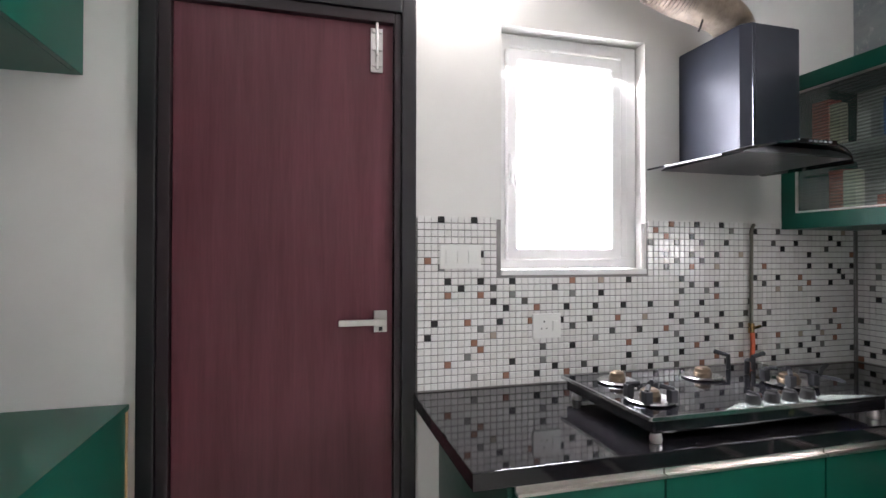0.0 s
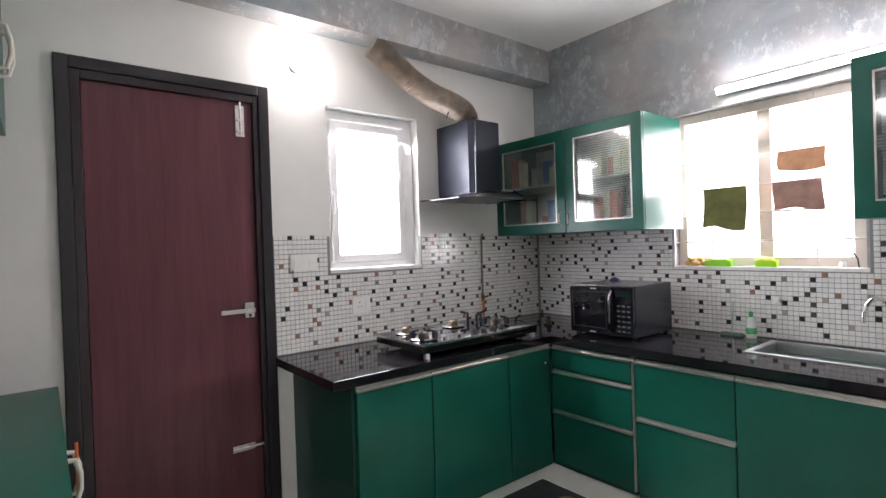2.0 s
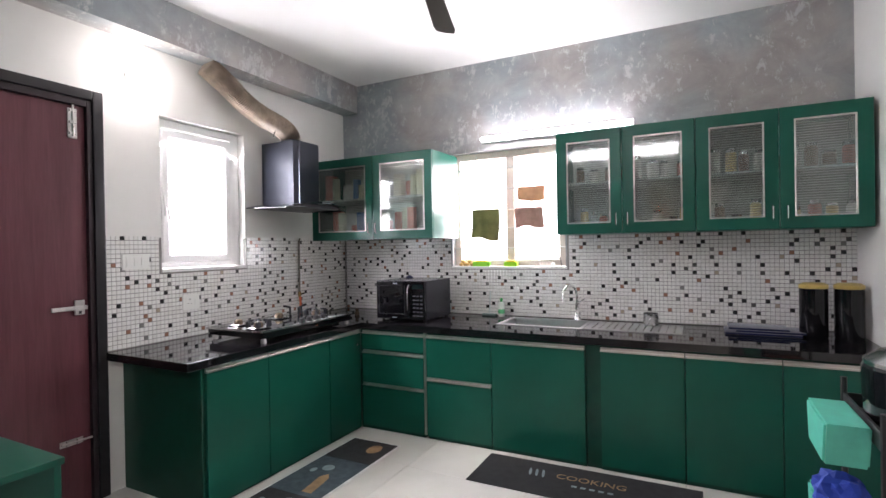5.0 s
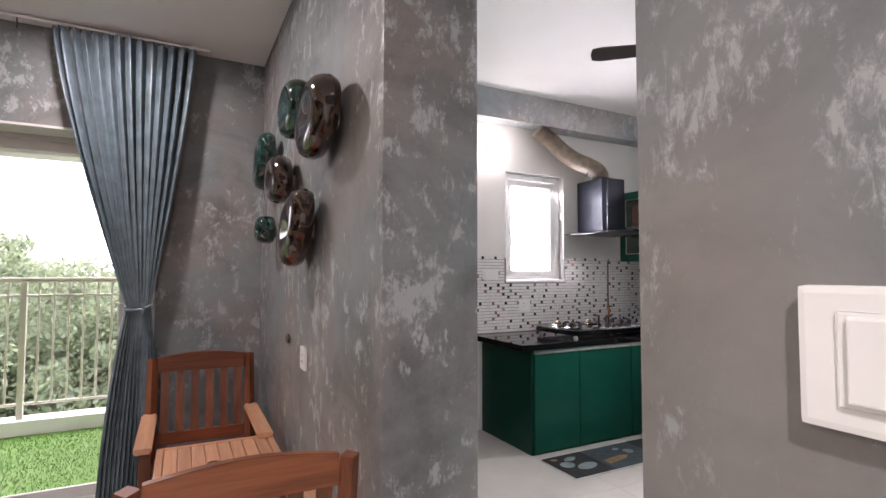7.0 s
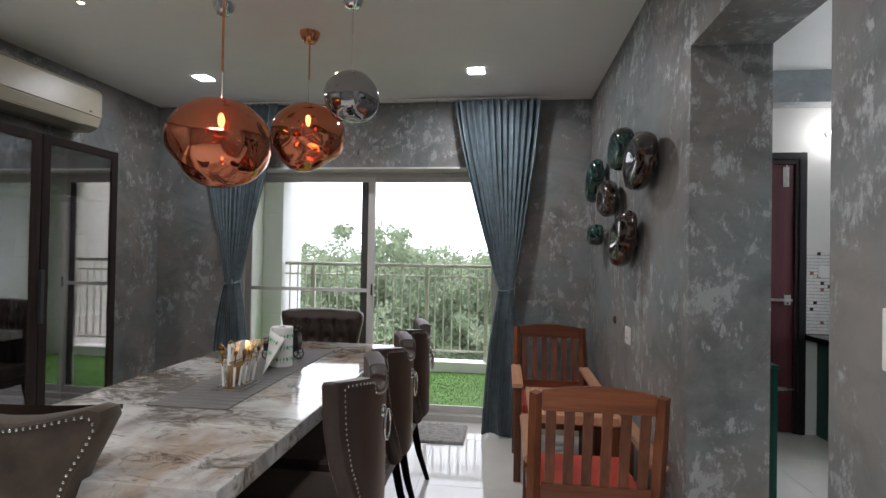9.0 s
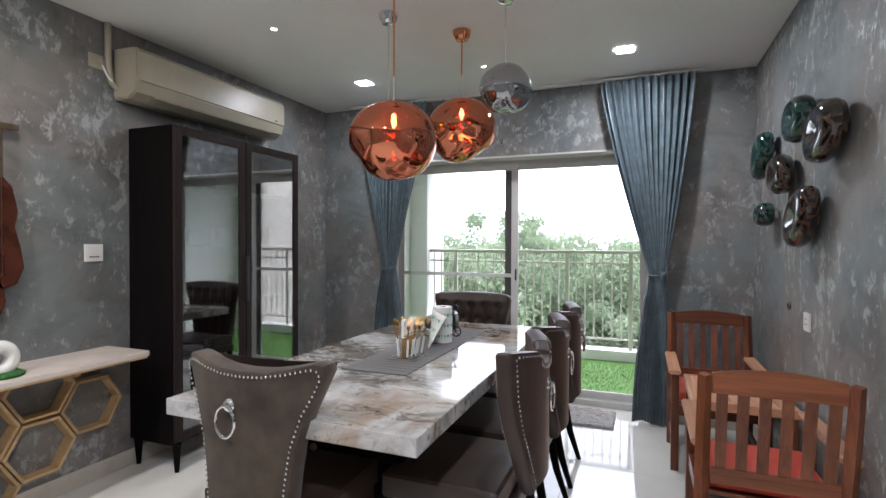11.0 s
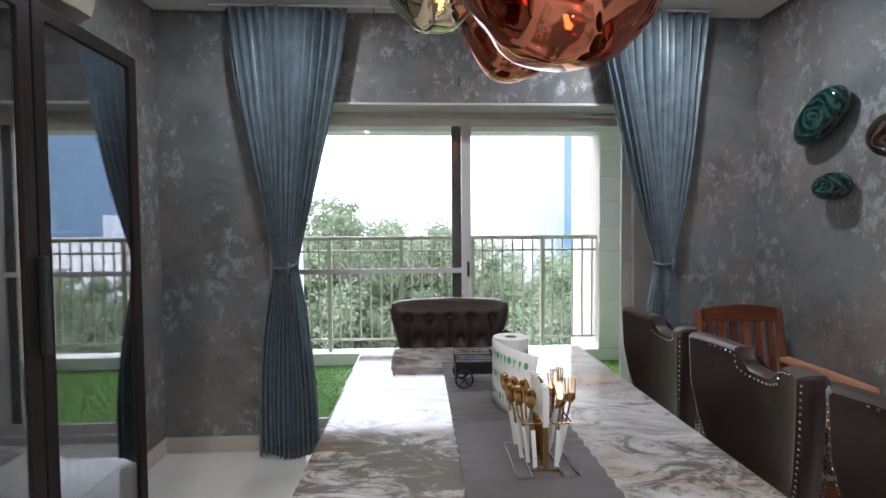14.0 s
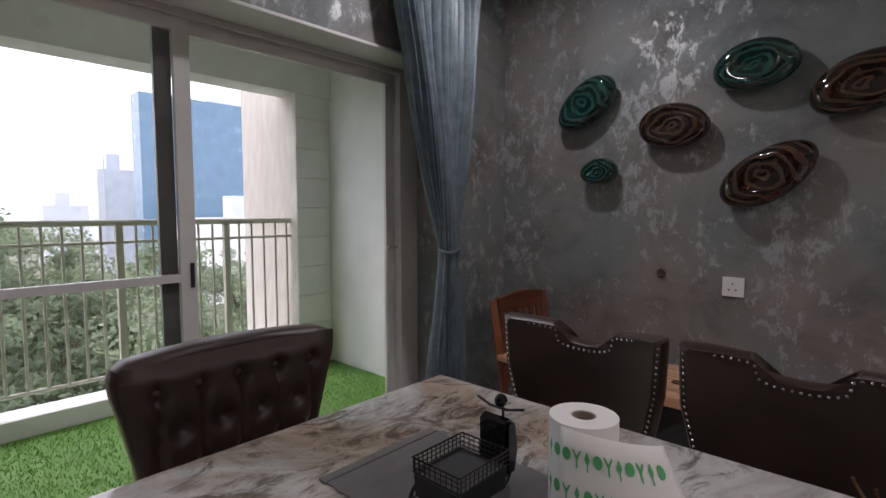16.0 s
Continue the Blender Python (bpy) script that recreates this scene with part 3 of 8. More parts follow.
wall("wall_north_kitchen", WALL_WHITE, -1.27, KX1, KY1, KY1 + 0.2, 0, 3.05, [(-0.36, 0.44, 0, 2.235), (0.862, 1.53, 1.282, 2.268)], label="off-white painted kitchen wall with a door and a window")
wall("wall_east_kitchen", WALL_KITCHEN, KX1, KX1 + 0.2, KY0, KY1 + 0.2, 0, 3.05, [(-0.155, 0.822, 1.222, 2.19)], along="y", label="pale grey texture-painted kitchen wall with a window over the sink")
wall("wall_middle", WALL_GREY, DX1, KX0, -4.5, KY1, 0, 3.05, [(-1.362, -0.555, 0, 2.2)], along="y", label="grey texture-painted wall with an opening between kitchen and dining room")
wall("wall_south_kitchen", WALL_WHITE, KX0, KX1, KY0 - 0.2, KY0, 0, 3.05, label="off-white painted kitchen wall")
wall("wall_north_dining", WALL_GREY, DX0, DX1, DY1, DY1 + 0.28, 0, 2.9, [(-4.34, -1.85, 0, 2.142)], label="grey texture-painted dining wall with the balcony door")
wall("wall_west_dining", WALL_GREY, DX0 - 0.2, DX0, -4.5, DY1 + 0.28, 0, 2.9, along="y", label="grey metallic texture-painted dining wall")
wall("wall_south_dining", WALL_GREY, DX0, DX1, DY0 - 0.2, DY0, 0, 2.9, label="grey texture-painted wall")

part("floor", box(DX0 - 0.2, KX1 + 0.2, -4.5, 1.9, -0.2, -0.004), TILE_JOINT, label="glossy cream vitrified tile floor", kind="structure")
floor_ob = bpy.data.objects["floor"]
part("ceiling_kitchen", box(KX0, KX1, KY0, KY1, KZ, KZ + 0.1), CEILING, label="white kitchen ceiling", kind="structure")
part("ceiling_dining", box(DX0, DX1, DY0, DY1, DZ, DZ + 0.1), CEILING, label="white false ceiling of the dining room", kind="structure")
part("beam", box(KX0, KX1, 1.81, KY1, 2.68, KZ), WALL_KITCHEN, label="grey painted ceiling beam", kind="structure")

# skirting of cream tile
sk = bmesh.new()
for a in ((DX0, -4.34, DY1 - 0.012, DY1), (-1.85, DX1, DY1 - 0.012, DY1), (DX0, DX0 + 0.012, DY0, DY1 - 0.012), (DX1 - 0.012, DX1, -0.555, DY1 - 0.012), (DX1 - 0.012, DX1, DY0, -1.362)):
    add_box(sk, *a, 0, 0.1, 0.002, 1)
part("skirting", sk, SKIRT, label="cream tile skirting", kind="structure")

# ---- kitchen: door and windows ----
door = thing("door_1", "closed maroon veneer door in a black and maroon frame", "door", (0.04, 1.98, 0), kind="structure")
bm = bmesh.new()
for a in ((-0.43, -0.375, 1.955, 2.04, 0, 2.31), (0.455, 0.51, 1.955, 2.04, 0, 2.31), (-0.375, 0.455, 1.955, 2.04, 2.255, 2.31)):
    add_box(bm, *a, 0.006)
part("architrave", bm, ARCHITRAVE, door, "black-brown polished architrave")
bm = bmesh.new()
for a in ((-0.374, -0.335, 1.967, 2.10, 0, 2.254), (0.428, 0.454, 1.967, 2.10, 0, 2.254), (-0.334, 0.427, 1.967, 2.10, 2.215, 2.254)):
    add_box(bm, *a, 0.004)
part("door_frame", bm, DOOR_FRAME, door)
leaf = part("door_leaf", box(-0.332, 0.425, 1.99, 2.03, 0.008, 2.213, 0.002), DOOR_VENEER, door, "maroon wood-grain door leaf")
part("door_backing", box(-0.36, 0.44, 2.11, 2.13, 0.0, 2.235), ARCHITRAVE, door)
h = part("door_handle", box(0.355, 0.403, 1.977, 1.989, 1.055, 1.135, 0.002), SATIN, door, "satin nickel lever handle on a square plate")
bm = tube([(0.385, 1.978, 1.095), (0.385, 1.937, 1.095)], 0.010)
add_box(bm, 0.222, 0.395, 1.93, 1.944, 1.086, 1.108, 0.004)
part("lever", bm, SATIN, h)
part("keyhole", box(0.372, 0.386, 1.9755, 1.9765, 1.06, 1.075), BLACK_MATT, h)
bm = box(0.340, 0.385, 1.984, 1.989, 2.03, 2.195, 0.001)
add_tube(bm, [(0.363, 1.978, 2.04), (0.363, 1.978, 2.215)], 0.006)
add_tube(bm, [(0.363, 1.978, 2.09), (0.363, 1.962, 2.09)], 0.004)
for z in (2.05, 2.11, 2.175):
    add_box(bm, 0.345, 0.381, 1.974, 1.984, z, z + 0.014, 0.001)
part("tower_bolt", bm, SATIN, door, "worn steel tower bolt")
bm = box(0.27, 0.385, 1.984, 1.989, 0.345, 0.378, 0.001)
add_tube(bm, [(0.275, 1.977, 0.362), (0.44, 1.977, 0.362)], 0.006)
add_box(bm, 0.30, 0.31, 1.973, 1.984, 0.348, 0.376)
add_box(bm, 0.35, 0.36, 1.973, 1.984, 0.348, 0.376)
part("floor_bolt", bm, SATIN, door, "worn steel bolt")

win = thing("window_1", "white-framed kitchen window with a bright frosted pane", "window", (1.2, 2.05, 1.282), kind="structure")
part("window_frame", frame_boxes("y", 2.04, 2.10, 0.866, 1.526, 1.286, 2.264, 0.05), UPVC, win)
sash = part("sash", frame_boxes("y", 2.022, 2.06, 0.902, 1.442, 1.322, 2.2, 0.05, 0.006), UPVC, win)
part("side_panel", box(1.444, 1.475, 2.03, 2.06, 1.336, 2.214, 0.004), UPVC, win)
part("pane", box(0.95, 1.395, 2.04, 2.046, 1.37, 2.152), FROSTED, sash, "frosted pane").visible_shadow = False
bm = box(0.912, 0.928, 2.008, 2.021, 1.63, 1.76, 0.003)
add_tube(bm, [(0.92, 2.006, 1.70), (0.925, 1.995, 1.68), (0.935, 1.993, 1.60)], 0.006, 8)
part("window_handle", bm, UPVC, sash, "white window latch")
part("window_sill", box(0.86, 1.532, 1.972, 2.04, 1.262, 1.284, 0.004), UPVC, win)

win = thing("window_2", "cream barred sink window with a sliding sash", "window", (2.8, 0.33, 1.222), kind="structure")
part("window_frame", frame_boxes("x", 2.79, 2.86, -0.15, 0.817, 1.226, 2.185, 0.055), CREAM_FRAME, win)
part("mullion", box(2.795, 2.855, 0.275, 0.345, 1.282, 2.13, 0.004), CREAM_FRAME, win)
part("pane", box(2.82, 2.825, 0.345, 0.762, 1.281, 2.13), GLASS, win).visible_shadow = False
part("pane", box(2.84, 2.845, -0.095, 0.275, 1.281, 2.13), GLASS, win).visible_shadow = False
part("window_sill", box(2.729, 2.79, -0.165, 0.832, 1.204, 1.224, 0.003), UPVC, win)
for z in (1.376, 1.54, 1.70, 1.868, 2.041):
    part("grille_bar", tube([(2.762, -0.15, z), (2.762, 0.817, z)], 0.006, 8), SATIN, win)
for y in (0.60, 0.06):
    part("grille_upright", tube([(2.768, y, 1.226), (2.768, y, 2.185)], 0.004, 6), SATIN, win)


def hung_cloth(name, label, y0, y1, ztop, zbot, mat, seed):
    rnd = random.Random(seed)
    bm = bmesh.new()
    ny, nz = 12, 10
    ph = [rnd.random() * 6 for _ in range(4)]

    def sheet(side):
        grid = []
        for i in range(ny + 1):
            row = []
            for j in range(nz + 1):
                u, v = i / ny, j / nz
                zz = ztop - (ztop - zbot) * v * (1 + 0.07 * math.sin(5 * u + ph[0])) + 0.004
                xx = 2.762 - 0.009 * side + 0.007 * math.sin(14 * u + ph[1]) * v - 0.004 * side * v
                row.append(bm.verts.new((xx, y0 + (y1 - y0) * (u + 0.05 * v * math.sin(3 * v + ph[2])), zz)))
            grid.append(row)
        for i in range(ny):
            for j in range(nz):
                bm.faces.new((grid[i][j], grid[i + 1][j], grid[i + 1][j + 1], grid[i][j + 1]))
        return grid
    a, b = sheet(1), sheet(-1)
    for i in range(ny):
        bm.faces.new((a[i][0], a[i + 1][0], b[i + 1][0], b[i][0]))
    bmesh.ops.recalc_face_normals(bm, faces=bm.faces)
    part(name, bm, mat, None, label, "cloth", smooth=True)


hung_cloth("hanging_cloth", "olive green kitchen cloth over a window bar", 0.40, 0.64, 1.70, 1.45, fabric("olive_cloth", (0.24, 0.22, 0.08), 0.9, 0.2), 1)
hung_cloth("hanging_cloth", "orange-brown cloth over a window bar", 0.01, 0.23, 1.868, 1.755, fabric("rust_cloth", (0.52, 0.26, 0.14), 0.9, 0.2), 2)
hung_cloth("hanging_cloth", "brown cloth over a window bar", 0.03, 0.26, 1.70, 1.54, fabric("brown_cloth", (0.34, 0.19, 0.15), 0.9, 0.2), 3)
GINGER = plain("ginger_root", (0.5, 0.32, 0.1), 0.7, vary=0.3, scale=30, bumpy=0.5)
bm = bmesh.new()
rnd = random.Random(5)
for k in range(7):
    c = Vector((2.752 + 0.012 * rnd.random(), 0.74 - 0.018 * k + 0.01 * rnd.random(), 1.224 + 0.018 + (0.022 if k % 3 == 1 else 0)))
    bmesh.ops.create_icosphere(bm, subdivisions=2, radius=0.019, matrix=Matrix.Translation(c) @ Matrix.Diagonal((0.9, 1.2, 0.95, 1)))
part("ginger_root", bm, GINGER, None, "knobbly yellow ginger root on the window sill", "food", smooth=True)
for y, w, col in ((0.56, 0.075, (0.25, 0.7, 0.03)), (0.30, 0.055, (0.35, 0.75, 0.02))):
    b_ = thing("soap_box", "green plastic soap box on the window sill", "soap box", (2.757, y, 1.224), "soap boxes")
    bm = prism([(2.737, 1.225), (2.777, 1.225), (2.782, 1.262), (2.732, 1.262)], "y", y - w, y + w, 0.003)
    part("tray", bm, plain("green_plastic", col, 0.4), b_)
    part("soap", box(2.74, 2.774, y - w * 0.7, y + w * 0.7, 1.25, 1.272, 0.006), plain("yellow_soap", (0.7, 0.5, 0.02), 0.5), b_)
part("bottle_cap", lathe([(0.014, 0), (0.016, 0.01), (0.012, 0.03)], (2.76, -0.05, 1.2255), 14), WHITE_PLASTIC, None, "small white cap on the window sill", "cap", smooth=True)
part("rubber_band_hook", tube([(2.75, -0.12, 1.226), (2.75, -0.115, 1.27), (2.75, -0.10, 1.30), (2.75, -0.09, 1.28)], 0.004, 6), BLACK_MATT, None, "dark wire hook on the window sill", "hook", smooth=True)

# ---- kitchen: counter and base units ----
worktop = thing("worktop", "polished black granite L-shaped worktop with a square edge", "worktop", (1.9, 1.2, 0.775))
part("slab", box(0.50, 1.984, 1.25, 1.972, 0.775, 0.82, 0.004), GRANITE, worktop)
bm = bmesh.new()
for a in ((1.985, 2.731, 0.24, 1.972), (1.985, 2.27, -0.36, 0.24), (2.64, 2.731, -0.36, 0.24), (1.985, 2.731, -1.944, -0.36)):
    add_box(bm, *a, 0.775, 0.82)
part("slab", bm, GRANITE, worktop)


def base_unit(label, corners, doors, axis, front):
    """A run of units: carcase, doors with rounded edges, an aluminium rail above them."""
    x0, x1, y0, y1 = corners
    cx, cy = (x0 + x1) / 2, (y0 + y1) / 2
    u = thing("base_cabinet", label, "cabinet", (cx, cy, 0), "kitchen base cabinets")
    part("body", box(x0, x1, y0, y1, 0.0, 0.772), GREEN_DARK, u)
    for a, b, z0, z1 in doors:
        if axis == "y":
            d = part("door", box(a + 0.002, b - 0.002, front - 0.018, front - 0.001, z0, z1, 0.0015), GREEN, u)
            if z1 > 0.7:
                part("rail_handle", prism([(front - 0.026, 0.742), (front - 0.001, 0.742), (front - 0.001, 0.768), (front - 0.012, 0.768), (front - 0.012, 0.75), (front - 0.026, 0.75)], "x", a + 0.002, b - 0.002), ALU, d, "brushed aluminium rail")
        else:
            d = part("door", box(front - 0.018, front - 0.001, a + 0.002, b - 0.002, z0, z1, 0.0015), GREEN, u)
            part("rail_handle", prism([(front - 0.028, z1 + 0.001), (front - 0.001, z1 + 0.001), (front - 0.001, z1 + 0.024), (front - 0.014, z1 + 0.024), (front - 0.014, z1 + 0.010), (front - 0.028, z1 + 0.010)], "y", a + 0.002, b - 0.002), ALU, d, "brushed aluminium rail")
    return u


base_unit("dark green laminate base cabinet with two doors under the hob", (0.62, 1.62, 1.285, 1.975), [(0.62, 1.055, 0.02, 0.74), (1.057, 1.62, 0.02, 0.74)], "y", 1.284)
base_unit("dark green corner cabinet door with a small knob", (1.622, 2.0, 1.285, 1.975), [(1.622, 1.985, 0.02, 0.74)], "y", 1.284)
base_unit("dark green three-drawer unit with aluminium rails", (2.02, 2.72, 0.716, 1.283), [(0.716, 1.26, 0.62, 0.735), (0.716, 1.26, 0.36, 0.585), (0.716, 1.26, 0.03, 0.335)], "x", 2.019)
base_unit("dark green base unit with a deep drawer over a door", (2.02, 2.72, 0.19, 0.695), [(0.19, 0.695, 0.452, 0.735), (0.19, 0.695, 0.03, 0.425)], "x", 2.019)
base_unit("dark green sink cabinet with a plain door", (2.02, 2.72, -0.438, 0.188), [(-0.438, 0.188, 0.03, 0.735)], "x", 2.019)
for y0, y1 in ((-1.0, -0.53), (-1.47, -1.002), (-1.944, -1.472)):
    base_unit("dark green base cabinet with a plain door", (2.02, 2.72, y0, y1), [(y0, y1, 0.03, 0.735)], "x", 2.019)
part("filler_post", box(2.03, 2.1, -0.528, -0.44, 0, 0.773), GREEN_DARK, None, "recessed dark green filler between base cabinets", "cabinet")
part("drawer_divider", box(1.998, 2.02, 0.697, 0.714, 0.03, 0.772, 0.002), ALU, None, "upright aluminium strip between drawer units", "trim")
part("knob", lathe([(0.004, 0), (0.004, 0.012), (0.011, 0.016), (0.011, 0.026), (0.006, 0.03)], (1.93, 1.235, 0.66), 14, "y"), CHROME, None, "small chrome cabinet knob", "knob", smooth=True)
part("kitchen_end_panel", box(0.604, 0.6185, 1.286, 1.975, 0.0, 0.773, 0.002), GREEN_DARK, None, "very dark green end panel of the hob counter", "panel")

# sink, tap, things on the counter
sink = thing("sink", "stainless steel sink with a drainer", "sink", (2.45, -0.06, 0.82))
bm = bmesh.new()
for a in ((2.262, 2.285, -0.37, 0.25), (2.625, 2.648, -0.37, 0.25), (2.285, 2.625, 0.225, 0.25), (2.285, 2.625, -0.37, -0.345)):
    add_box(bm, *a, 0.821, 0.826, 0.001, 1)
part("rim", bm, SINK_STEEL, sink)
bm = bmesh.new()
add_box(bm, 2.287, 2.623, -0.343, 0.223, 0.64, 0.65, 0.002)
for a in ((2.285, 2.29, -0.345, 0.225), (2.62, 2.625, -0.345, 0.225), (2.29, 2.62, 0.22, 0.225), (2.29, 2.62, -0.345, -0.34)):
    add_box(bm, *a, 0.65, 0.822)
part("bowl", bm, SINK_STEEL, sink)
part("drain", lathe([(0.04, 0), (0.04, 0.004), (0.02, 0.006)], (2.46, -0.06, 0.6505), 20), CHROME, sink, smooth=True)
drainer = part("drainer", box(2.27, 2.64, -0.98, -0.375, 0.821, 0.825, 0.001), SINK_STEEL, sink, "ribbed steel drainer")
for k in range(12):
    part("rib", box(2.31, 2.60, -0.94 + k * 0.046, -0.93 + k * 0.046, 0.8251, 0.828, 0.001), STEEL, drainer)
tap = thing("tap", "chrome swan-neck kitchen tap", "tap", (2.68, -0.25, 0.82))
part("base", lathe([(0.028, 0), (0.026, 0.02), (0.018, 0.03), (0.016, 0.10), (0.018, 0.13)], (2.68, -0.25, 0.821), 18), CHROME, tap, smooth=True)
pts = [(2.68, -0.25, 0.94)] + [(2.68 - 0.085 + 0.085 * math.cos(a), -0.25 + 0.10 * (1 - math.cos(a)) * 0.35, 1.0 + 0.09 * math.sin(a)) for a in [math.pi * k / 10 for k in range(10)]] + [(2.51, -0.18, 0.98)]
part("spout", tube(pts, 0.010, 12), CHROME, tap, smooth=True)
part("lever", tube([(2.68, -0.25, 0.95), (2.68, -0.31, 0.985)], 0.006, 8), CHROME, tap, smooth=True)
for x, y, hgt, lab, col in ((2.675, 0.36, 0.15, "white dish soap bottle with a green cap", (0.75, 0.78, 0.72)),):
    b_ = thing("soap_bottle", lab, "bottle", (x, y, 0.82))
    part("body", lathe([(0.024, 0), (0.027, 0.006), (0.027, hgt * 0.62), (0.018, hgt * 0.74), (0.010, hgt * 0.8)], (x, y, 0.821), 18), plain("cloudy_plastic", col, 0.3), b_, smooth=True)
    part("cap", lathe([(0.011, 0), (0.012, 0.02), (0.008, 0.03)], (x, y, 0.821 + hgt * 0.8), 14), plain("green_cap", (0.02, 0.35, 0.08), 0.4), b_, smooth=True)
    part("label", lathe([(0.0276, 0), (0.0276, 0.035)], (x, y, 0.845), 18), plain("green_label", (0.1, 0.45, 0.2), 0.5), b_, smooth=True)
brush = thing("sink_squeegee", "pale grey plastic squeegee standing against the tiles", "squeegee", (2.70, 0.47, 0.82))
part("handle", tube([(2.69, 0.47, 0.835), (2.715, 0.47, 1.02)], 0.006, 8), plain("pale_grey_plastic", (0.45, 0.5, 0.5), 0.4), brush)
part("blade", box(2.67, 2.71, 0.41, 0.53, 0.821, 0.836, 0.003), plain("grey_green_plastic", (0.14, 0.22, 0.2), 0.5), brush)
hook = thing("wall_tap_stub", "white plastic wall hook over a steel rod by the sink", "hook", (2.72, 0.24, 0.83))
part("rod", tube([(2.71, 0.24, 0.822), (2.71, 0.24, 1.03)], 0.003, 6), SATIN, hook)
part("head", box(2.70, 2.725, 0.225, 0.255, 1.03, 1.06, 0.006), WHITE_PLASTIC, hook)
part("tumbler", lathe([(0.045, 0), (0.048, 0.004), (0.050, 0.085), (0.047, 0.085), (0.045, 0.006)], (2.55, -0.78, 0.8285), 24), STEEL, None, "dented steel cup upside down on the drainer", "cup", smooth=True)
NAVY = fabric("navy_towel", (0.012, 0.018, 0.06), 0.95, 0.5)
bm = bmesh.new()
rnd = random.Random(8)
for k, (y, w, z) in enumerate(((-1.42, 0.20, 0.0), (-1.46, 0.18, 0.014), (-1.40, 0.16, 0.028))):
    add_box(bm, 2.40 + 0.01 * k, 2.66 - 0.015 * k, y - w, y + w, 0.8215 + z, 0.8345 + z, 0.006)
part("folded_towel", bm, NAVY, None, "folded navy blue towel on the counter", "towel", smooth=True)
LID = plain("yellow_plastic", (0.5, 0.36, 0.10), 0.35)
for y in (-1.685, -1.855):
    c_ = thing("canister", "tall black storage canister with a yellow lid", "canister", (2.48, y, 0.82), "canisters on the counter")
    part("body", lathe([(0.068, 0), (0.072, 0.01), (0.072, 0.29)], (2.48, y, 0.821), 28), BLACK_GLOSS, c_, smooth=True)
    part("lid", lathe([(0.074, 0), (0.074, 0.02), (0.055, 0.032)], (2.48, y, 1.112), 28), LID, c_, smooth=True)

# microwave
mw = thing("microwave", "black countertop microwave oven", "microwave", (2.42, 0.98, 0.82))
part("body", box(2.165, 2.58, 0.775, 1.215, 0.835, 1.135, 0.006), plain("microwave_casing", (0.012, 0.012, 0.016), 0.22), mw)
d = part("door", box(2.142, 2.164, 0.90, 1.213, 0.838, 1.132, 0.004), BLACK_GLASS, mw, "black glass door")
part("window_frame", frame_boxes("x", 2.1395, 2.1415, 0.95, 1.19, 0.875, 1.10, 0.006, 0), plain("smoked_edge", (0.03, 0.03, 0.035), 0.2), d)
part("handle", tube([(2.142, 0.915, 0.865), (2.118, 0.915, 0.90), (2.112, 0.915, 0.985), (2.118, 0.915, 1.07), (2.142, 0.915, 1.105)], 0.009, 10), plain("dark_chrome", (0.22, 0.2, 0.22), 0.12, 1.0), d, smooth=True)
p_ = part("control_panel", box(2.142, 2.164, 0.777, 0.898, 0.838, 1.132, 0.004), BLACK_GLOSS, mw)
part("display", box(2.1405, 2.1415, 0.79, 0.885, 1.075, 1.11), plain("lcd", (0.01, 0.02, 0.02), 0.1), p_)
PALE = plain("pale_print", (0.4, 0.42, 0.48), 0.5)
KEYPAD = plain("keypad_print", (0.10, 0.10, 0.12), 0.4)
for r_ in range(6):
    for c2 in range(3):
        part("button", box(2.1395, 2.1415, 0.795 + c2 * 0.032, 0.815 + c2 * 0.032, 0.865 + r_ * 0.03, 0.874 + r_ * 0.03, 0.0005, 1), KEYPAD, p_)
part("badge", box(2.1405, 2.1415, 1.02, 1.06, 1.112, 1.12), PALE, d)
part("badge", box(2.1405, 2.1415, 1.03, 1.07, 0.848, 0.855), PALE, d)
for y in (0.80, 1.18):
    for x in (2.19, 2.55):
        part("foot", lathe([(0.012, 0), (0.014, 0.015)], (x, y, 0.8205), 12), BLACK_MATT, mw)
part("cloth_scrap", lathe([(0.03, 0), (0.035, 0.006), (0.02, 0.018), (0.006, 0.024)], (2.5, 1.12, 1.1355), 14), NAVY, None, "crumpled dark blue cloth on the microwave", "cloth", smooth=True)

# hob
hob = thing("gas_hob", "black glass four-burner gas hob with steel trim", "hob", (1.46, 1.55, 0.82))
part("body", box(1.035, 1.905, 1.29, 1.77, 0.85, 0.892, 0.008), BLACK_GLOSS, hob)
part("glass_top", box(1.022, 1.918, 1.281, 1.779, 0.893, 0.901, 0.003), BLACK_GLASS, hob)
part("front_trim", box(1.022, 1.918, 1.275, 1.2805, 0.891, 0.903, 0.001), STEEL, hob)
part("side_trim", box(1.016, 1.0215, 1.281, 1.779, 0.891, 0.903, 0.001), STEEL, hob)
bm = prism([(1.27, 1.283), (1.86, 1.283), (1.80, 1.30), (1.72, 1.325), (1.36, 1.325)], "z", 0.9015, 0.903)
part("control_plate", bm, plain("pale_steel_plate", (0.55, 0.62, 0.6), 0.15, 0.6), hob)
for x in (1.40, 1.47, 1.54, 1.61):
    k = part("knob", lathe([(0.022, 0), (0.020, 0.014), (0.019, 0.026), (0.012, 0.028)], (x, 1.312, 0.9035), 16), BLACK_MATT, hob, smooth=True)
    part("grip", box(x - 0.004, x + 0.004, 1.294, 1.330, 0.9315, 0.938, 0.002), BLACK_MATT, k)
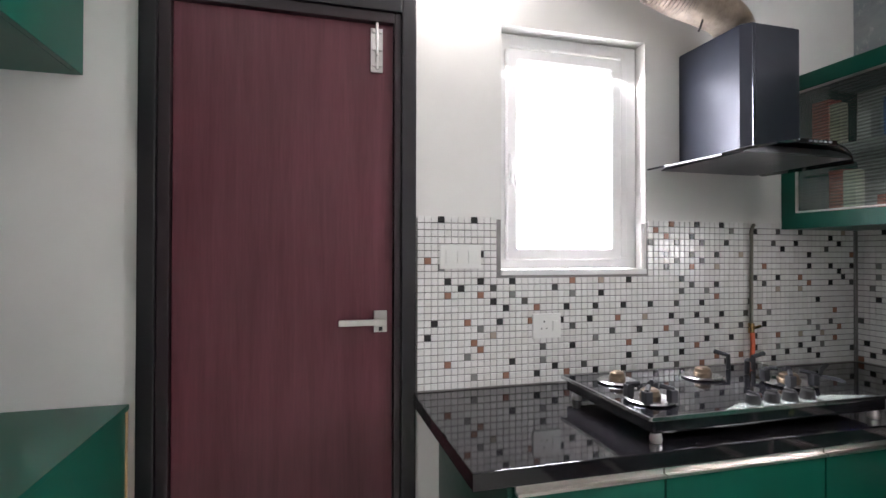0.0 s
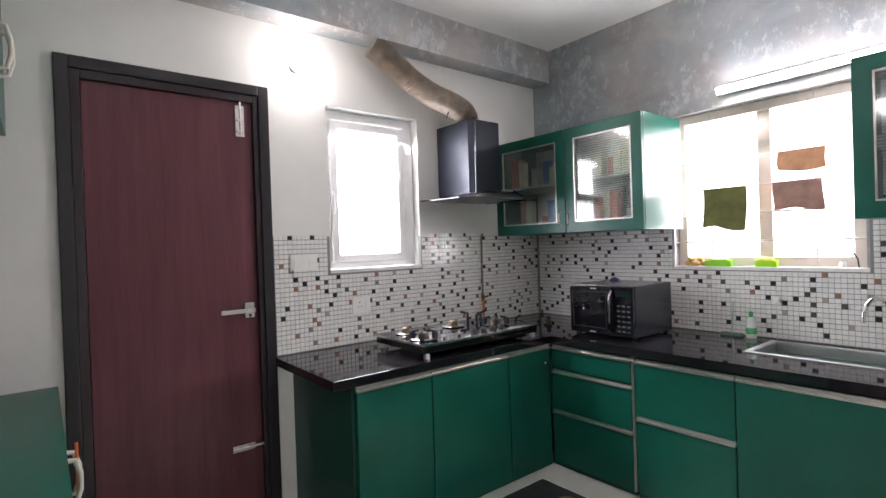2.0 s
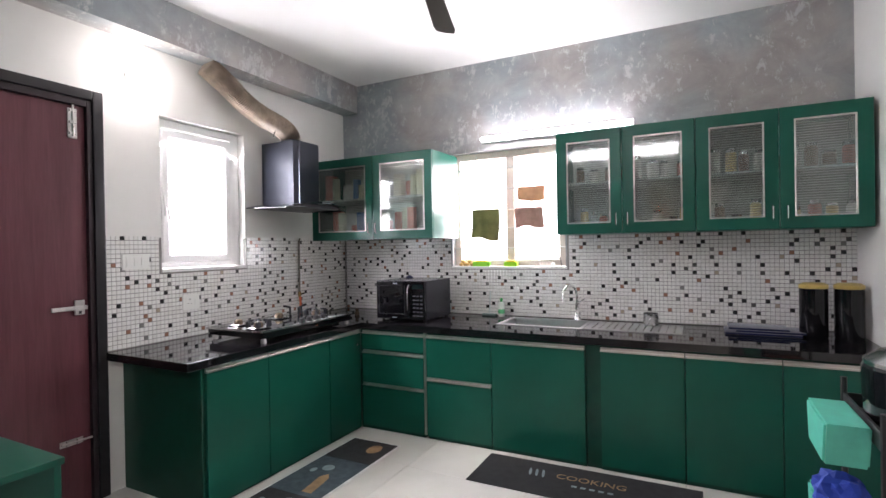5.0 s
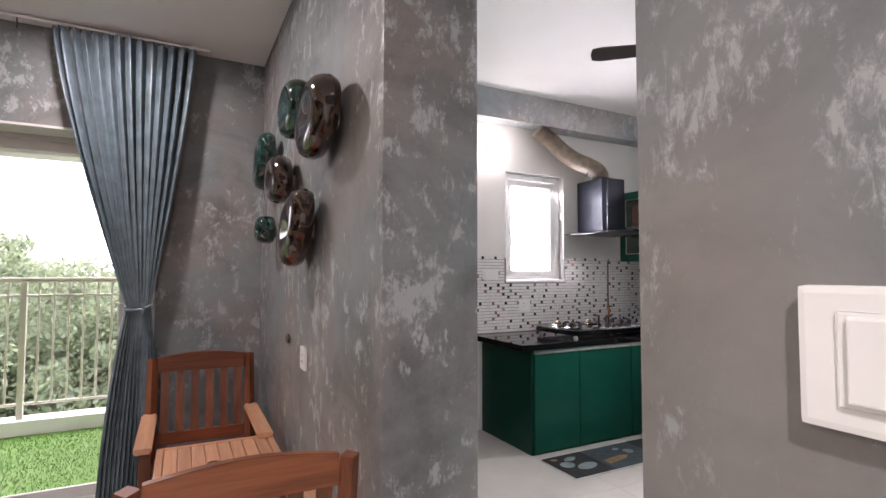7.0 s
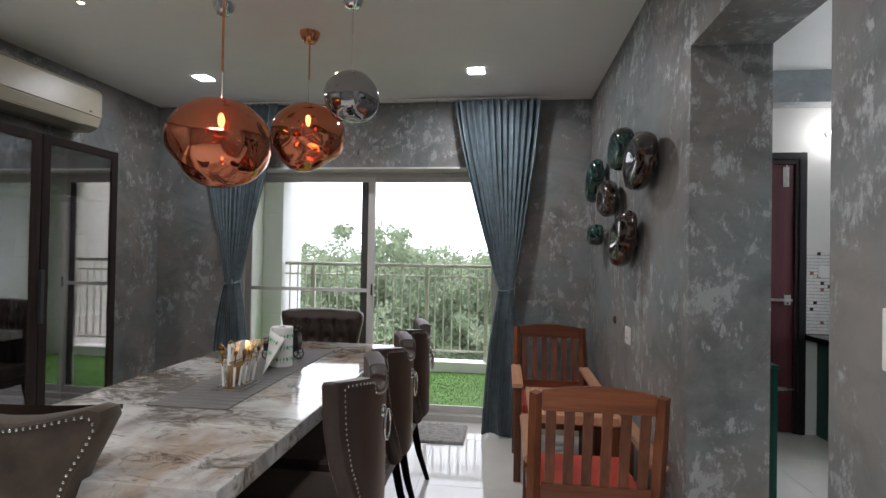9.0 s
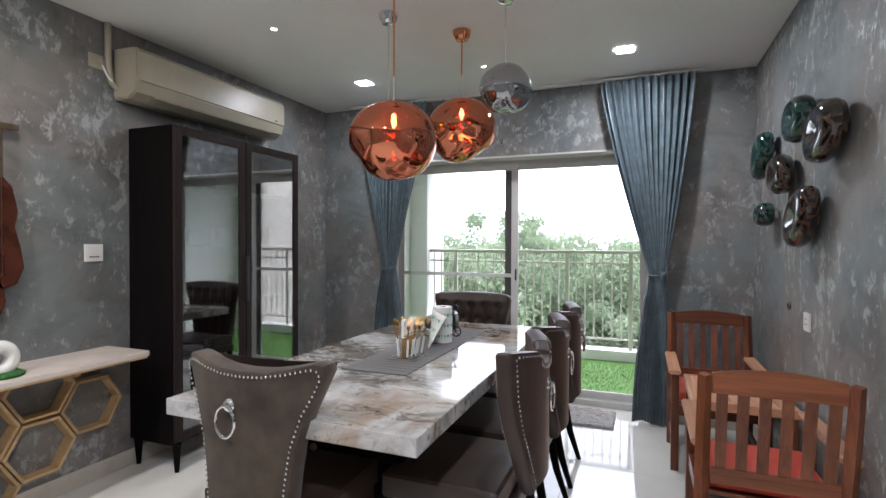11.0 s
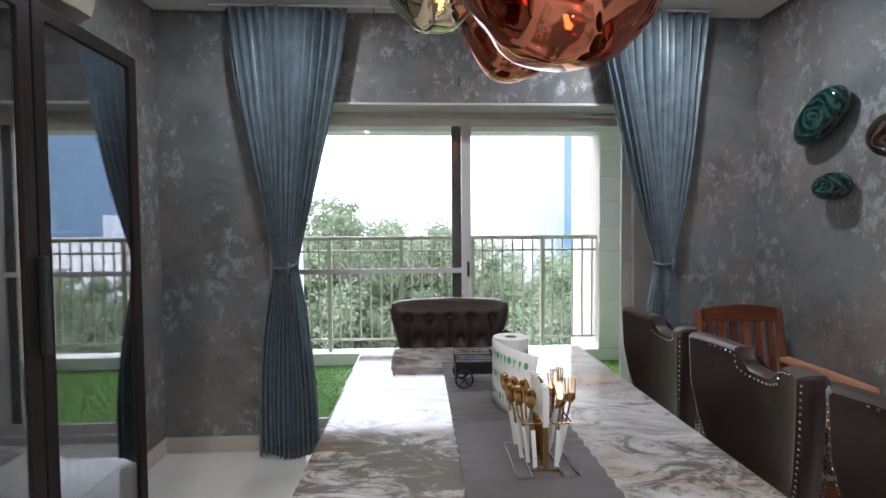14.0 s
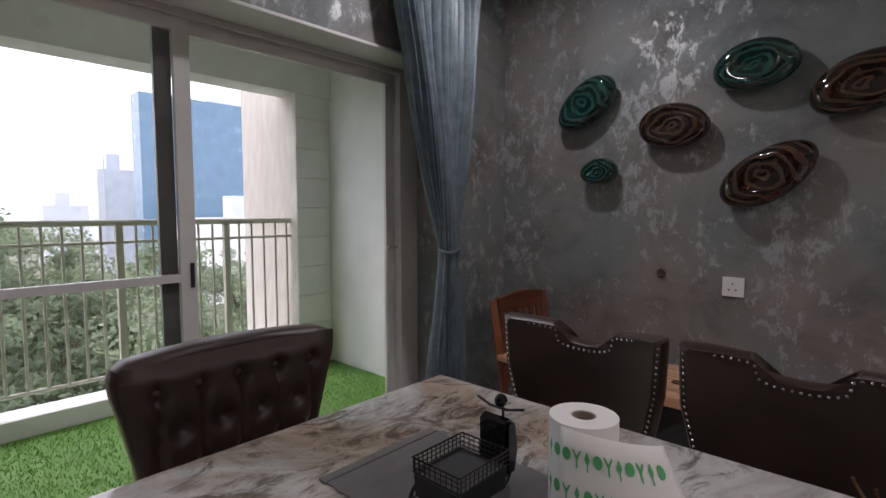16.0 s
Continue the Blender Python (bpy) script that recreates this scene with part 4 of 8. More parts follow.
for x in (1.06, 1.88):
    for y in (1.31, 1.74):
        part("foot", lathe([(0.016, 0), (0.018, 0.012), (0.012, 0.03)], (x, y, 0.8205), 14), SATIN, hob, smooth=True)
part("badge", lathe([(0.010, 0), (0.010, 0.002)], (1.52, 1.2885, 0.873), 16, "y"), COPPER, hob)


def burner(x, y, r, support):
    b_ = part("drip_pan", lathe([(r, 0.004), (r + 0.012, 0.008), (r + 0.006, 0.012), (r - 0.01, 0.007), (r - 0.02, 0.003), (0.02, 0.003)], (x, y, 0.8985), 32), STEEL, hob, "steel drip pan", smooth=True)
    part("burner_head", lathe([(r * 0.50, 0.006), (r * 0.52, 0.02), (r * 0.46, 0.024), (r * 0.44, 0.034), (r * 0.3, 0.04), (0.012, 0.038)], (x, y, 0.9), 28), BRASS, b_, "tarnished brass burner", smooth=True)
    if support:
        for k in range(4):
            a = math.pi / 4 + k * math.pi / 2
            ux, uy = math.cos(a), math.sin(a)
            bm = bmesh.new()
            add_tube(bm, [(x + ux * (r + 0.005), y + uy * (r + 0.005), 0.906), (x + ux * (r + 0.002), y + uy * (r + 0.002), 0.945), (x + ux * r * 0.45, y + uy * r * 0.45, 0.951)], 0.008, 6)
            add_box(bm, x + ux * r - 0.012, x + ux * r + 0.012, y + uy * r - 0.012, y + uy * r + 0.012, 0.905, 0.944, 0.004)
            part("pan_support", bm, CAST_IRON, b_)


burner(1.125, 1.42, 0.062, True)
burner(1.16, 1.64, 0.055, False)
burner(1.50, 1.62, 0.06, False)
burner(1.72, 1.47, 0.07, True)
for k in range(3):
    a = k * 2.1
    bm = tube([(1.72 + 0.05 * math.cos(a), 1.66 + 0.05 * math.sin(a), 0.903), (1.72 + 0.05 * math.cos(a), 1.66 + 0.05 * math.sin(a), 0.955), (1.72 + 0.10 * math.cos(a), 1.66 + 0.10 * math.sin(a), 0.965)], 0.009, 8)
    part("loose_pan_support", bm, CAST_IRON, None, "loose cast-iron pan support lying on the hob", "pan support", group="loose pan supports")
bm = lathe([(0.05, 0), (0.085, 0.02), (0.10, 0.045), (0.097, 0.045), (0.08, 0.022), (0.02, 0.006)], (2.02, 1.62, 0.8205), 24)
add_tube(bm, [(2.10, 1.66, 0.862), (2.16, 1.70, 0.875), (2.24, 1.74, 0.88)], 0.008, 8)
part("small_pan", bm, CAST_IRON, None, "small dark pan in the counter corner", "pan", smooth=True)
part("brass_trinket", lathe([(0.02, 0), (0.022, 0.02), (0.012, 0.035), (0.018, 0.05), (0.006, 0.06)], (2.33, 1.55, 0.8205), 16), BRASS, None, "small brass pot by the microwave", "pot", smooth=True)

# gas pipe with brass cock and orange hose
gas = thing("gas_pipe", "painted gas pipe with brass cock and orange hose", "pipe", (2.07, 1.95, 0.85))
part("pipe", tube([(2.09, 1.955, 1.485), (2.075, 1.955, 1.46), (2.072, 1.955, 1.03)], 0.008, 10), plain("olive_pipe_paint", (0.16, 0.15, 0.12), 0.5), gas, smooth=True)
bm = tube([(2.072, 1.955, 1.035), (2.072, 1.955, 0.99)], 0.013, 10)
add_tube(bm, [(2.072, 1.95, 1.01), (2.115, 1.945, 1.02)], 0.007, 8)
part("cock", bm, GOLD, gas, smooth=True)
part("hose", tube([(2.072, 1.95, 0.99), (2.065, 1.94, 0.94), (2.04, 1.92, 0.89), (2.0, 1.88, 0.84), (1.96, 1.84, 0.835)], 0.010, 10), plain("orange_rubber", (0.55, 0.10, 0.03), 0.5), gas, smooth=True)
bm = box(2.06, 2.084, 1.963, 1.97, 1.235, 1.255, 0.001)
part("pipe_clip", bm, WHITE_PLASTIC, gas)

# hood and duct
hood = thing("chimney_hood", "black chimney hood with a curved glass canopy", "cooker hood", (1.83, 1.8, 1.7))
FX0, FX1, FY0 = 1.70, 1.985, 1.62
bm = bmesh.new()
add_prism(bm, [(FX0, 1.972), (FX0, FY0 + 0.03), (FX0 + 0.03, FY0), (FX1 - 0.03, FY0), (FX1, FY0 + 0.03), (FX1, 1.972)], "z", 1.735, 2.225, 0.004)
part("flue_cover", bm, BLACK_METAL, hood, "blue-black steel flue cover")
part("flue_seam", box(FX0 + 0.028, FX0 + 0.04, FY0 - 0.004, FY0 - 0.0005, 1.74, 2.222), plain("bright_seam", (0.10, 0.11, 0.13), 0.2, 1.0), hood)
bm = bmesh.new()
NX, NY = 18, 8
top, bot = [], []
for i in range(NX + 1):
    u = -1 + 2 * i / NX
    rt, rb = [], []
    for j in range(NY + 1):
        v = j / NY
        x = 1.84 + 0.31 * u
        front = 1.46 + 0.10 * abs(u) ** 2.2
        y = 1.965 + (front - 1.965) * v
        z = 1.712 + 0.045 * (1 - u * u) - 0.01 * v
        rt.append(bm.verts.new((x, y, z + 0.004)))
        rb.append(bm.verts.new((x, y, z - 0.004)))
    top.append(rt)
    bot.append(rb)
for i in range(NX):
    for j in range(NY):
        bm.faces.new((top[i][j], top[i + 1][j], top[i + 1][j + 1], top[i][j + 1]))
        bm.faces.new((bot[i][j + 1], bot[i + 1][j + 1], bot[i + 1][j], bot[i][j]))
    bm.faces.new((top[i][NY], top[i + 1][NY], bot[i + 1][NY], bot[i][NY]))
    bm.faces.new((top[i + 1][0], top[i][0], bot[i][0], bot[i + 1][0]))
for j in range(NY):
    bm.faces.new((top[0][j], top[0][j + 1], bot[0][j + 1], bot[0][j]))
    bm.faces.new((top[NX][j + 1], top[NX][j], bot[NX][j], bot[NX][j + 1]))
bmesh.ops.recalc_face_normals(bm, faces=bm.faces)
part("canopy", bm, BLACK_GLASS, hood, "curved black glass canopy", smooth=True)
part("filter_box", prism([(1.59, 1.708), (2.09, 1.708), (2.05, 1.735), (1.63, 1.735)], "y", 1.52, 1.96, 0.004), plain("hood_underside", (0.12, 0.12, 0.13), 0.3, 0.8), hood)
part("control_strip", box(1.76, 1.93, 1.457, 1.462, 1.735, 1.752, 0.001), BLACK_GLOSS, hood)
for k in range(5):
    part("button", box(1.80 + k * 0.022, 1.812 + k * 0.022, 1.4535, 1.4565, 1.741, 1.747), PALE, hood)

duct = thing("flexible_duct", "dusty ribbed foil duct from the hood to the beam", "duct", (1.84, 1.8, 2.2))
ctl = [(1.84, 1.80, 2.225), (1.84, 1.80, 2.27), (1.79, 1.80, 2.325), (1.68, 1.80, 2.36), (1.54, 1.81, 2.395), (1.41, 1.83, 2.46), (1.31, 1.85, 2.54), (1.225, 1.87, 2.60), (1.14, 1.885, 2.655)]


def smooth_path(c, n):
    out = []
    c = [Vector(p) for p in c]
    for i in range(len(c) - 1):
        p0, p1, p2, p3 = c[max(i - 1, 0)], c[i], c[i + 1], c[min(i + 2, len(c) - 1)]
        for k in range(n):
            t = k / n
            out.append(0.5 * ((2 * p1) + (p2 - p0) * t + (2 * p0 - 5 * p1 + 4 * p2 - p3) * t * t + (3 * p1 - p0 - 3 * p2 + p3) * t ** 3))
    return out + [c[-1]]


pts = smooth_path(ctl, 22)
part("hose", tube(pts, 0.07, 20, radii=[0.072 + 0.006 * (1 if i % 2 else -1) for i in range(len(pts))]), FOIL, duct, smooth=False)
part("collar", lathe([(0.078, 0), (0.078, 0.03), (0.07, 0.035)], (1.84, 1.80, 2.226), 24), BLACK_MATT, duct, smooth=True)
part("duct_clip", tube([(1.66, 1.80, 2.33), (1.65, 1.78, 2.29), (1.64, 1.79, 2.25)], 0.004, 6), BLACK_MATT, duct)

# tube light, bulb, fan
tl = thing("tube_light", "glowing white batten tube light above the sink window", "light", (2.7, -0.07, 2.28))
part("batten", box(2.705, 2.736, -0.67, 0.53, 2.255, 2.305, 0.004), WHITE_PLASTIC, tl)
part("tube", tube([(2.688, -0.655, 2.28), (2.688, 0.515, 2.28)], 0.014, 14), TUBE, tl, "glowing tube", smooth=True)
part("feed_wire", tube([(2.72, -0.2, 2.305), (2.725, -0.18, 2.38), (2.73, -0.10, 2.42)], 0.003, 6), WHITE_PLASTIC, tl)
tl = thing("tube_light", "glowing white batten tube light on the wall over the open way", "light", (-0.97, -0.24, 2.53))
part("batten", box(-0.987, -0.962, -0.88, 0.42, 2.52, 2.57, 0.004), WHITE_PLASTIC, tl)
part("tube", tube([(-0.944, -0.87, 2.545), (-0.944, 0.41, 2.545)], 0.014, 14), TUBE, tl, "glowing tube", smooth=True)
bl = thing("wall_bulb", "white LED bulb in a wall holder over the door", "light", (0.68, 1.97, 2.42))
part("holder", lathe([(0.035, 0), (0.035, -0.02), (0.022, -0.03), (0.022, -0.05)], (0.68, 1.978, 2.46), 18, "y"), WHITE_PLASTIC, bl, smooth=True)
part("bulb", lathe([(0.012, -0.05), (0.03, -0.075), (0.036, -0.10), (0.028, -0.125), (0.006, -0.137)], (0.68, 1.978, 2.46), 20, "y"), BULB, bl, "glowing bulb", smooth=True)

fan = thing("ceiling_fan", "dark brown three-blade ceiling fan", "fan", (0.85, 0.02, 2.62))
FAN = plain("dark_brown_enamel", (0.03, 0.022, 0.018), 0.3, coat=0.3)
part("canopy", lathe([(0.05, 0), (0.06, -0.02), (0.03, -0.06)], (0.85, 0.02, KZ - 0.002), 24), FAN, fan, smooth=True)
part("rod", tube([(0.85, 0.02, KZ - 0.05), (0.85, 0.02, 2.69)], 0.010, 10), FAN, fan, smooth=True)
part("motor", lathe([(0.03, 0.09), (0.05, 0.07), (0.105, 0.055), (0.12, 0.03), (0.11, 0.0), (0.07, -0.02), (0.02, -0.03)], (0.85, 0.02, 2.62), 32), FAN, fan, smooth=True)
for k in range(3):
    a = radians(18 + 120 * k)
    ca, sa = math.cos(a), math.sin(a)
    bm = bmesh.new()
    prof = [(0.11, -0.03), (0.20, -0.055), (0.55, -0.065), (0.60, -0.05), (0.61, 0.0), (0.60, 0.05), (0.55, 0.06), (0.20, 0.045), (0.11, 0.03)]
    lo = [bm.verts.new((0.85 + ca * r - sa * w, 0.02 + sa * r + ca * w, 2.632 + w * 0.22)) for r, w in prof]
    hi = [bm.verts.new((0.85 + ca * r - sa * w, 0.02 + sa * r + ca * w, 2.637 + w * 0.22)) for r, w in prof]
    n_ = len(prof)
    bm.faces.new(lo[::-1])
    bm.faces.new(hi)
    for i in range(n_):
        bm.faces.new((lo[i], lo[(i + 1) % n_], hi[(i + 1) % n_], hi[i]))
    bmesh.ops.recalc_face_normals(bm, faces=bm.faces)
    part("blade", bm, FAN, fan)

# ---- kitchen: wall cabinets ----


def glass_cabinet(label, x0, x1, y0, y1, z0, z1, doors, filling):
    c = thing("wall_cabinet", label, "cabinet", ((x0 + x1) / 2, (y0 + y1) / 2, z0), "glass-fronted wall cabinets")
    t = 0.018
    bm = frame_boxes("x", x0 + 0.02, x1, y0, y1, z0, z1, t, 0)
    part("carcase", bm, GREEN, c)
    part("back_panel", box(x1 - 0.008, x1 - 0.001, y0 + t, y1 - t, z0 + t, z1 - t), plain("pale_grey_board", (0.66, 0.68, 0.65), 0.5), c)
    part("shelf", box(x0 + 0.04, x1 - 0.01, y0 + t, y1 - t, (z0 + z1) / 2 - 0.01, (z0 + z1) / 2 + 0.006), plain("pale_shelf_board", (0.5, 0.52, 0.5), 0.5), c)
    for a, b, hand in doors:
        d = part("door", frame_boxes("x", x0, x0 + 0.019, a + 0.0015, b - 0.0015, z0, z1, 0.07, 0.002), GREEN, c)
        part("glazing_bead", frame_boxes("x", x0 - 0.001, x0 + 0.012, a + 0.073, b - 0.073, z0 + 0.072, z1 - 0.072, 0.007, 0.001), ALU, d)
        part("glass", box(x0 + 0.006, x0 + 0.010, a + 0.079, b - 0.079, z0 + 0.078, z1 - 0.078), REEDED, d, "reeded glass panel").visible_shadow = False
        yh = a + 0.035 if hand < 0 else b - 0.035
        part("handle", tube([(x0, yh, z0 + 0.05), (x0 - 0.022, yh, z0 + 0.06), (x0 - 0.022, yh, z0 + 0.13), (x0, yh, z0 + 0.14)], 0.005, 8), CHROME, d, smooth=True)
    rnd = random.Random(int(abs(y0) * 1000))
    cols = [(0.75, 0.72, 0.68), (0.5, 0.1, 0.05), (0.6, 0.58, 0.55), (0.2, 0.12, 0.08), (0.7, 0.5, 0.2)]
    for shelf_z in (z0 + t, (z0 + z1) / 2 + 0.006):
        y = y0 + 0.07
        while y < y1 - 0.08:
            r, hh = 0.022 + rnd.random() * 0.018, 0.07 + rnd.random() * 0.10
            xx = x0 + 0.10 + rnd.random() * 0.1
            if filling:
                j = thing("storage_jar", "small lidded storage jar in the glass cabinet", "jar", (xx, y, shelf_z), "jars in the kitchen cabinets")
                part("body", lathe([(r * 0.95, 0.001), (r, 0.006), (r, hh * 0.8), (r * 0.8, hh * 0.86)], (xx, y, shelf_z), 14), plain("jar_content", rnd.choice(cols), 0.35), j, smooth=True)
                part("lid", lathe([(r * 0.88, hh * 0.86), (r * 0.88, hh), (r * 0.7, hh * 1.02)], (xx, y, shelf_z), 14), STEEL, j, smooth=True)
            else:
                part("carton", box(xx - r, xx + r, y - r, y + r, shelf_z + 0.001, shelf_z + hh * 1.5, 0.002), plain("carton_print", rnd.choice([(0.7, 0.7, 0.68), (0.1, 0.25, 0.55), (0.6, 0.15, 0.1), (0.7, 0.66, 0.5)]), 0.5), None, "small food carton in the glass cabinet", "carton", group="cartons in the kitchen cabinet")
            y += 2 * r + 0.008 + rnd.random() * 0.03
    return c


glass_cabinet("green wall cabinet with two reeded glass doors beside the hood", 2.268, 2.735, 0.765, 1.975, 1.465, 2.16, [(0.765, 1.325, 1), (1.327, 1.975, -1)], False)
for y0, ym, y1 in ((-1.068, -0.638, -0.208), (-1.93, -1.5, -1.07)):
    glass_cabinet("green wall cabinet with two reeded glass doors and jars inside", 2.268, 2.735, y0 + 0.001, y1, 1.465, 2.16, [(y0 + 0.001, ym, 1), (ym + 0.001, y1, -1)], True)

# ---- kitchen: west units, sockets, mats ----
u = thing("low_cabinet", "green laminate low cabinet with two doors beside the door", "cabinet", (-0.72, 1.0, 0))
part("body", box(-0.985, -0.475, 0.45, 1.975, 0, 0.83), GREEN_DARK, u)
part("top", box(-0.986, -0.452, 0.442, 1.976, 0.832, 0.85, 0.002), GREEN, u)
for a, b in ((0.45, 1.322), (1.324, 1.955)):
    part("door", box(-0.474, -0.456, a + 0.002, b - 0.002, 0.03, 0.83, 0.002), GREEN, u)
part("edge_strip", box(-0.474, -0.455, 1.957, 1.975, 0.0, 0.83), PLY, u)
WH = plain("worn_cream_plastic", (0.6, 0.55, 0.48), 0.4)
for y in (1.28, 1.37):
    part("bow_handle", tube([(-0.456, y, 0.74), (-0.425, y, 0.735), (-0.412, y, 0.69), (-0.412, y, 0.64), (-0.425, y, 0.595), (-0.456, y, 0.59)], 0.009, 10), WH, u, "worn cream bow handle", smooth=True)
part("orange_tag", box(-0.424, -0.414, 1.318, 1.332, 0.60, 0.78, 0.003), plain("orange_ribbon", (0.7, 0.13, 0.03), 0.6), None, "orange ribbon hanging through the cabinet handles", "ribbon")
u = thing("upper_cabinet", "green laminate wall cabinet with bow handles", "cabinet", (-0.8, 1.2, 1.925))
part("body", box(-0.985, -0.612, 0.40, 1.975, 1.925, 2.62), GREEN, u)
for a, b in ((0.40, 0.92), (0.922, 1.44), (1.442, 1.975)):
    part("door", box(-0.610, -0.592, a + 0.002, b - 0.002, 1.925, 2.62, 0.002), GREEN, u)
for y in (1.395, 1.485):
    part("bow_handle", tube([(-0.592, y, 2.19), (-0.562, y, 2.185), (-0.55, y, 2.14), (-0.55, y, 2.09), (-0.562, y, 2.045), (-0.592, y, 2.04)], 0.008, 10), WH, u, "cream bow handle", smooth=True)
part("keyhole_plate", box(-0.5915, -0.590, 1.40, 1.44, 1.985, 1.992), BRASS, u)


def plate(name, label, cat, x0, x1, z0, z1, y, kind_):
    p = thing(name, label, cat, ((x0 + x1) / 2, y, z0))
    part("plate", box(x0, x1, y - 0.010, y - 0.0005, z0, z1, 0.003), WHITE_PLASTIC, p)
    w, h_ = x1 - x0, z1 - z0
    if kind_ == "switch":
        part("recess", box(x0 + w * 0.12, x1 - w * 0.12, y - 0.012, y - 0.0101, z0 + h_ * 0.15, z1 - h_ * 0.15, 0.001), WHITE_PLASTIC, p)
        for k in range(3):
            a = x0 + w * (0.14 + 0.27 * k)
            part("rocker", box(a, a + w * 0.13 + (0.13 * w if k != 1 else 0), y - 0.016, y - 0.0121, z0 + h_ * 0.25, z1 - h_ * 0.25, 0.001), WHITE_PLASTIC, p)
    else:
        for dx, dz, r in ((0, 0.18, 0.004), (-0.09, -0.1, 0.003), (0.09, -0.1, 0.003)):
            part("pin_hole", lathe([(r, 0), (r, 0.0008)], ((x0 + x1) / 2 - w * 0.1 + dx * w, y - 0.0109, (z0 + z1) / 2 + dz * h_), 10, "y"), BLACK_MATT, p)
        part("rocker", box(x1 - w * 0.3, x1 - w * 0.14, y - 0.014, y - 0.0101, z0 + h_ * 0.3, z1 - h_ * 0.3, 0.001), WHITE_PLASTIC, p)
    return p


plate("switch_plate", "white modular switch plate on the mosaic tiles", "switch", 0.605, 0.771, 1.289, 1.384, 1.974, "switch")
plate("socket", "white three-pin socket with a switch on the tiles", "socket", 0.992, 1.116, 1.005, 1.106, 1.974, "socket")

MAT_DARK, MAT_BLUE = fabric("black_printed_mat", (0.018, 0.018, 0.02), 0.9, 0.1, 0.3, 20), fabric("slate_blue_mat", (0.05, 0.075, 0.09), 0.9, 0.1, 0.3, 20)
MAT_PRINT, MAT_PRINT2 = fabric("pale_mat_print", (0.25, 0.32, 0.33), 0.9, 0), fabric("tan_mat_print", (0.32, 0.20, 0.10), 0.9, 0)
mat = thing("kitchen_mat", "black and slate printed kitchen mat with a white edge", "mat", (1.2, 1.0, 0), "kitchen mats")
part("edge_band", box(0.59, 1.805, 0.80, 1.20, 0.001, 0.005, 0.001), fabric("white_edging", (0.6, 0.6, 0.58)), mat)
for a, b, m_ in ((0.605, 0.96, MAT_DARK), (0.962, 1.45, MAT_BLUE), (1.452, 1.79, MAT_DARK)):
    part("panel", box(a, b, 0.815, 1.185, 0.005, 0.007), m_, mat)


def blob(cx, cy, rx, ry, rot=0.0, n=14):
    c, s_ = math.cos(rot), math.sin(rot)
    return [(cx + rx * math.cos(t) * c - ry * math.sin(t) * s_, cy + rx * math.cos(t) * s_ + ry * math.sin(t) * c) for t in [2 * math.pi * k / n for k in range(n)]]


for poly, m_ in ((blob(0.71, 1.02, 0.055, 0.05), MAT_PRINT), (blob(0.80, 1.10, 0.06, 0.03, 0.3), MAT_PRINT), (blob(0.83, 0.95, 0.09, 0.05, 0.2), MAT_PRINT), (blob(0.68, 1.13, 0.03, 0.02), MAT_PRINT2),
                 ([(1.0, 0.90), (1.19, 0.93), (1.24, 0.97), (1.19, 1.00), (1.0, 0.97)], MAT_PRINT2), (blob(1.31, 1.03, 0.04, 0.04), MAT_PRINT), (blob(1.25, 1.10, 0.03, 0.02), MAT_PRINT), (blob(1.67, 0.93, 0.07, 0.05), MAT_PRINT2)):
    part("printed_motif", prism(poly, "z", 0.0071, 0.0076), m_, mat)
mat = thing("kitchen_mat", "black printed kitchen mat with the word COOKING", "mat", (1.75, -0.45, 0), "kitchen mats")
part("panel", box(1.535, 1.955, -1.085, 0.178, 0.001, 0.006, 0.001), MAT_DARK, mat)


def text_mesh(body, size, m, mt, parent, extrude=0.0004):
    cu = bpy.data.curves.new("lettering", "FONT")
    cu.body, cu.size, cu.extrude, cu.align_x, cu.align_y = body, size, extrude, "CENTER", "CENTER"
    tmp = new("lettering_curve", cu)
    me = bpy.data.meshes.new_from_object(tmp)
    bpy.data.objects.remove(tmp)
    bpy.data.curves.remove(cu)
    me.transform(m)
    if parent:
        me.transform(Matrix.Translation(-origin(parent)))
    me.materials.append(mt)
    ob = new("lettering", me)
    ob.parent = parent
    return ob


text_mesh("COOKING", 0.085, pose(1.80, -0.50, 0.0066, 0, 0, -90), MAT_PRINT2, mat)
for k in range(5):
    part("printed_bar", box(1.70, 1.72, -0.64 + k * 0.05, -0.61 + k * 0.05, 0.0061, 0.0066), MAT_PRINT, mat)
for k in range(3):
    part("printed_utensil", prism(blob(1.80, -0.22 + 0.04 * k, 0.05, 0.009, 0.2), "z", 0.0061, 0.0066), MAT_PRINT, mat)
mat = thing("kitchen_mat", "black printed kitchen mat by the counter", "mat", (1.85, -1.75, 0), "kitchen mats")
part("panel", box(1.60, 1.975, -1.93, -1.30, 0.001, 0.006, 0.001), MAT_DARK, mat)
for k in range(3):
    part("printed_utensil", prism(blob(1.88, -1.42 - 0.06 * k, 0.06, 0.018, 0.2), "z", 0.0061, 0.0066), MAT_PRINT, mat)
TEAL = plain("turquoise_plastic", (0.10, 0.55, 0.42), 0.35)
tx, ty = 0.62, -1.63
rack = thing("storage_trolley", "black three-tier storage trolley with turquoise hanging baskets", "trolley", (tx, ty, 0))
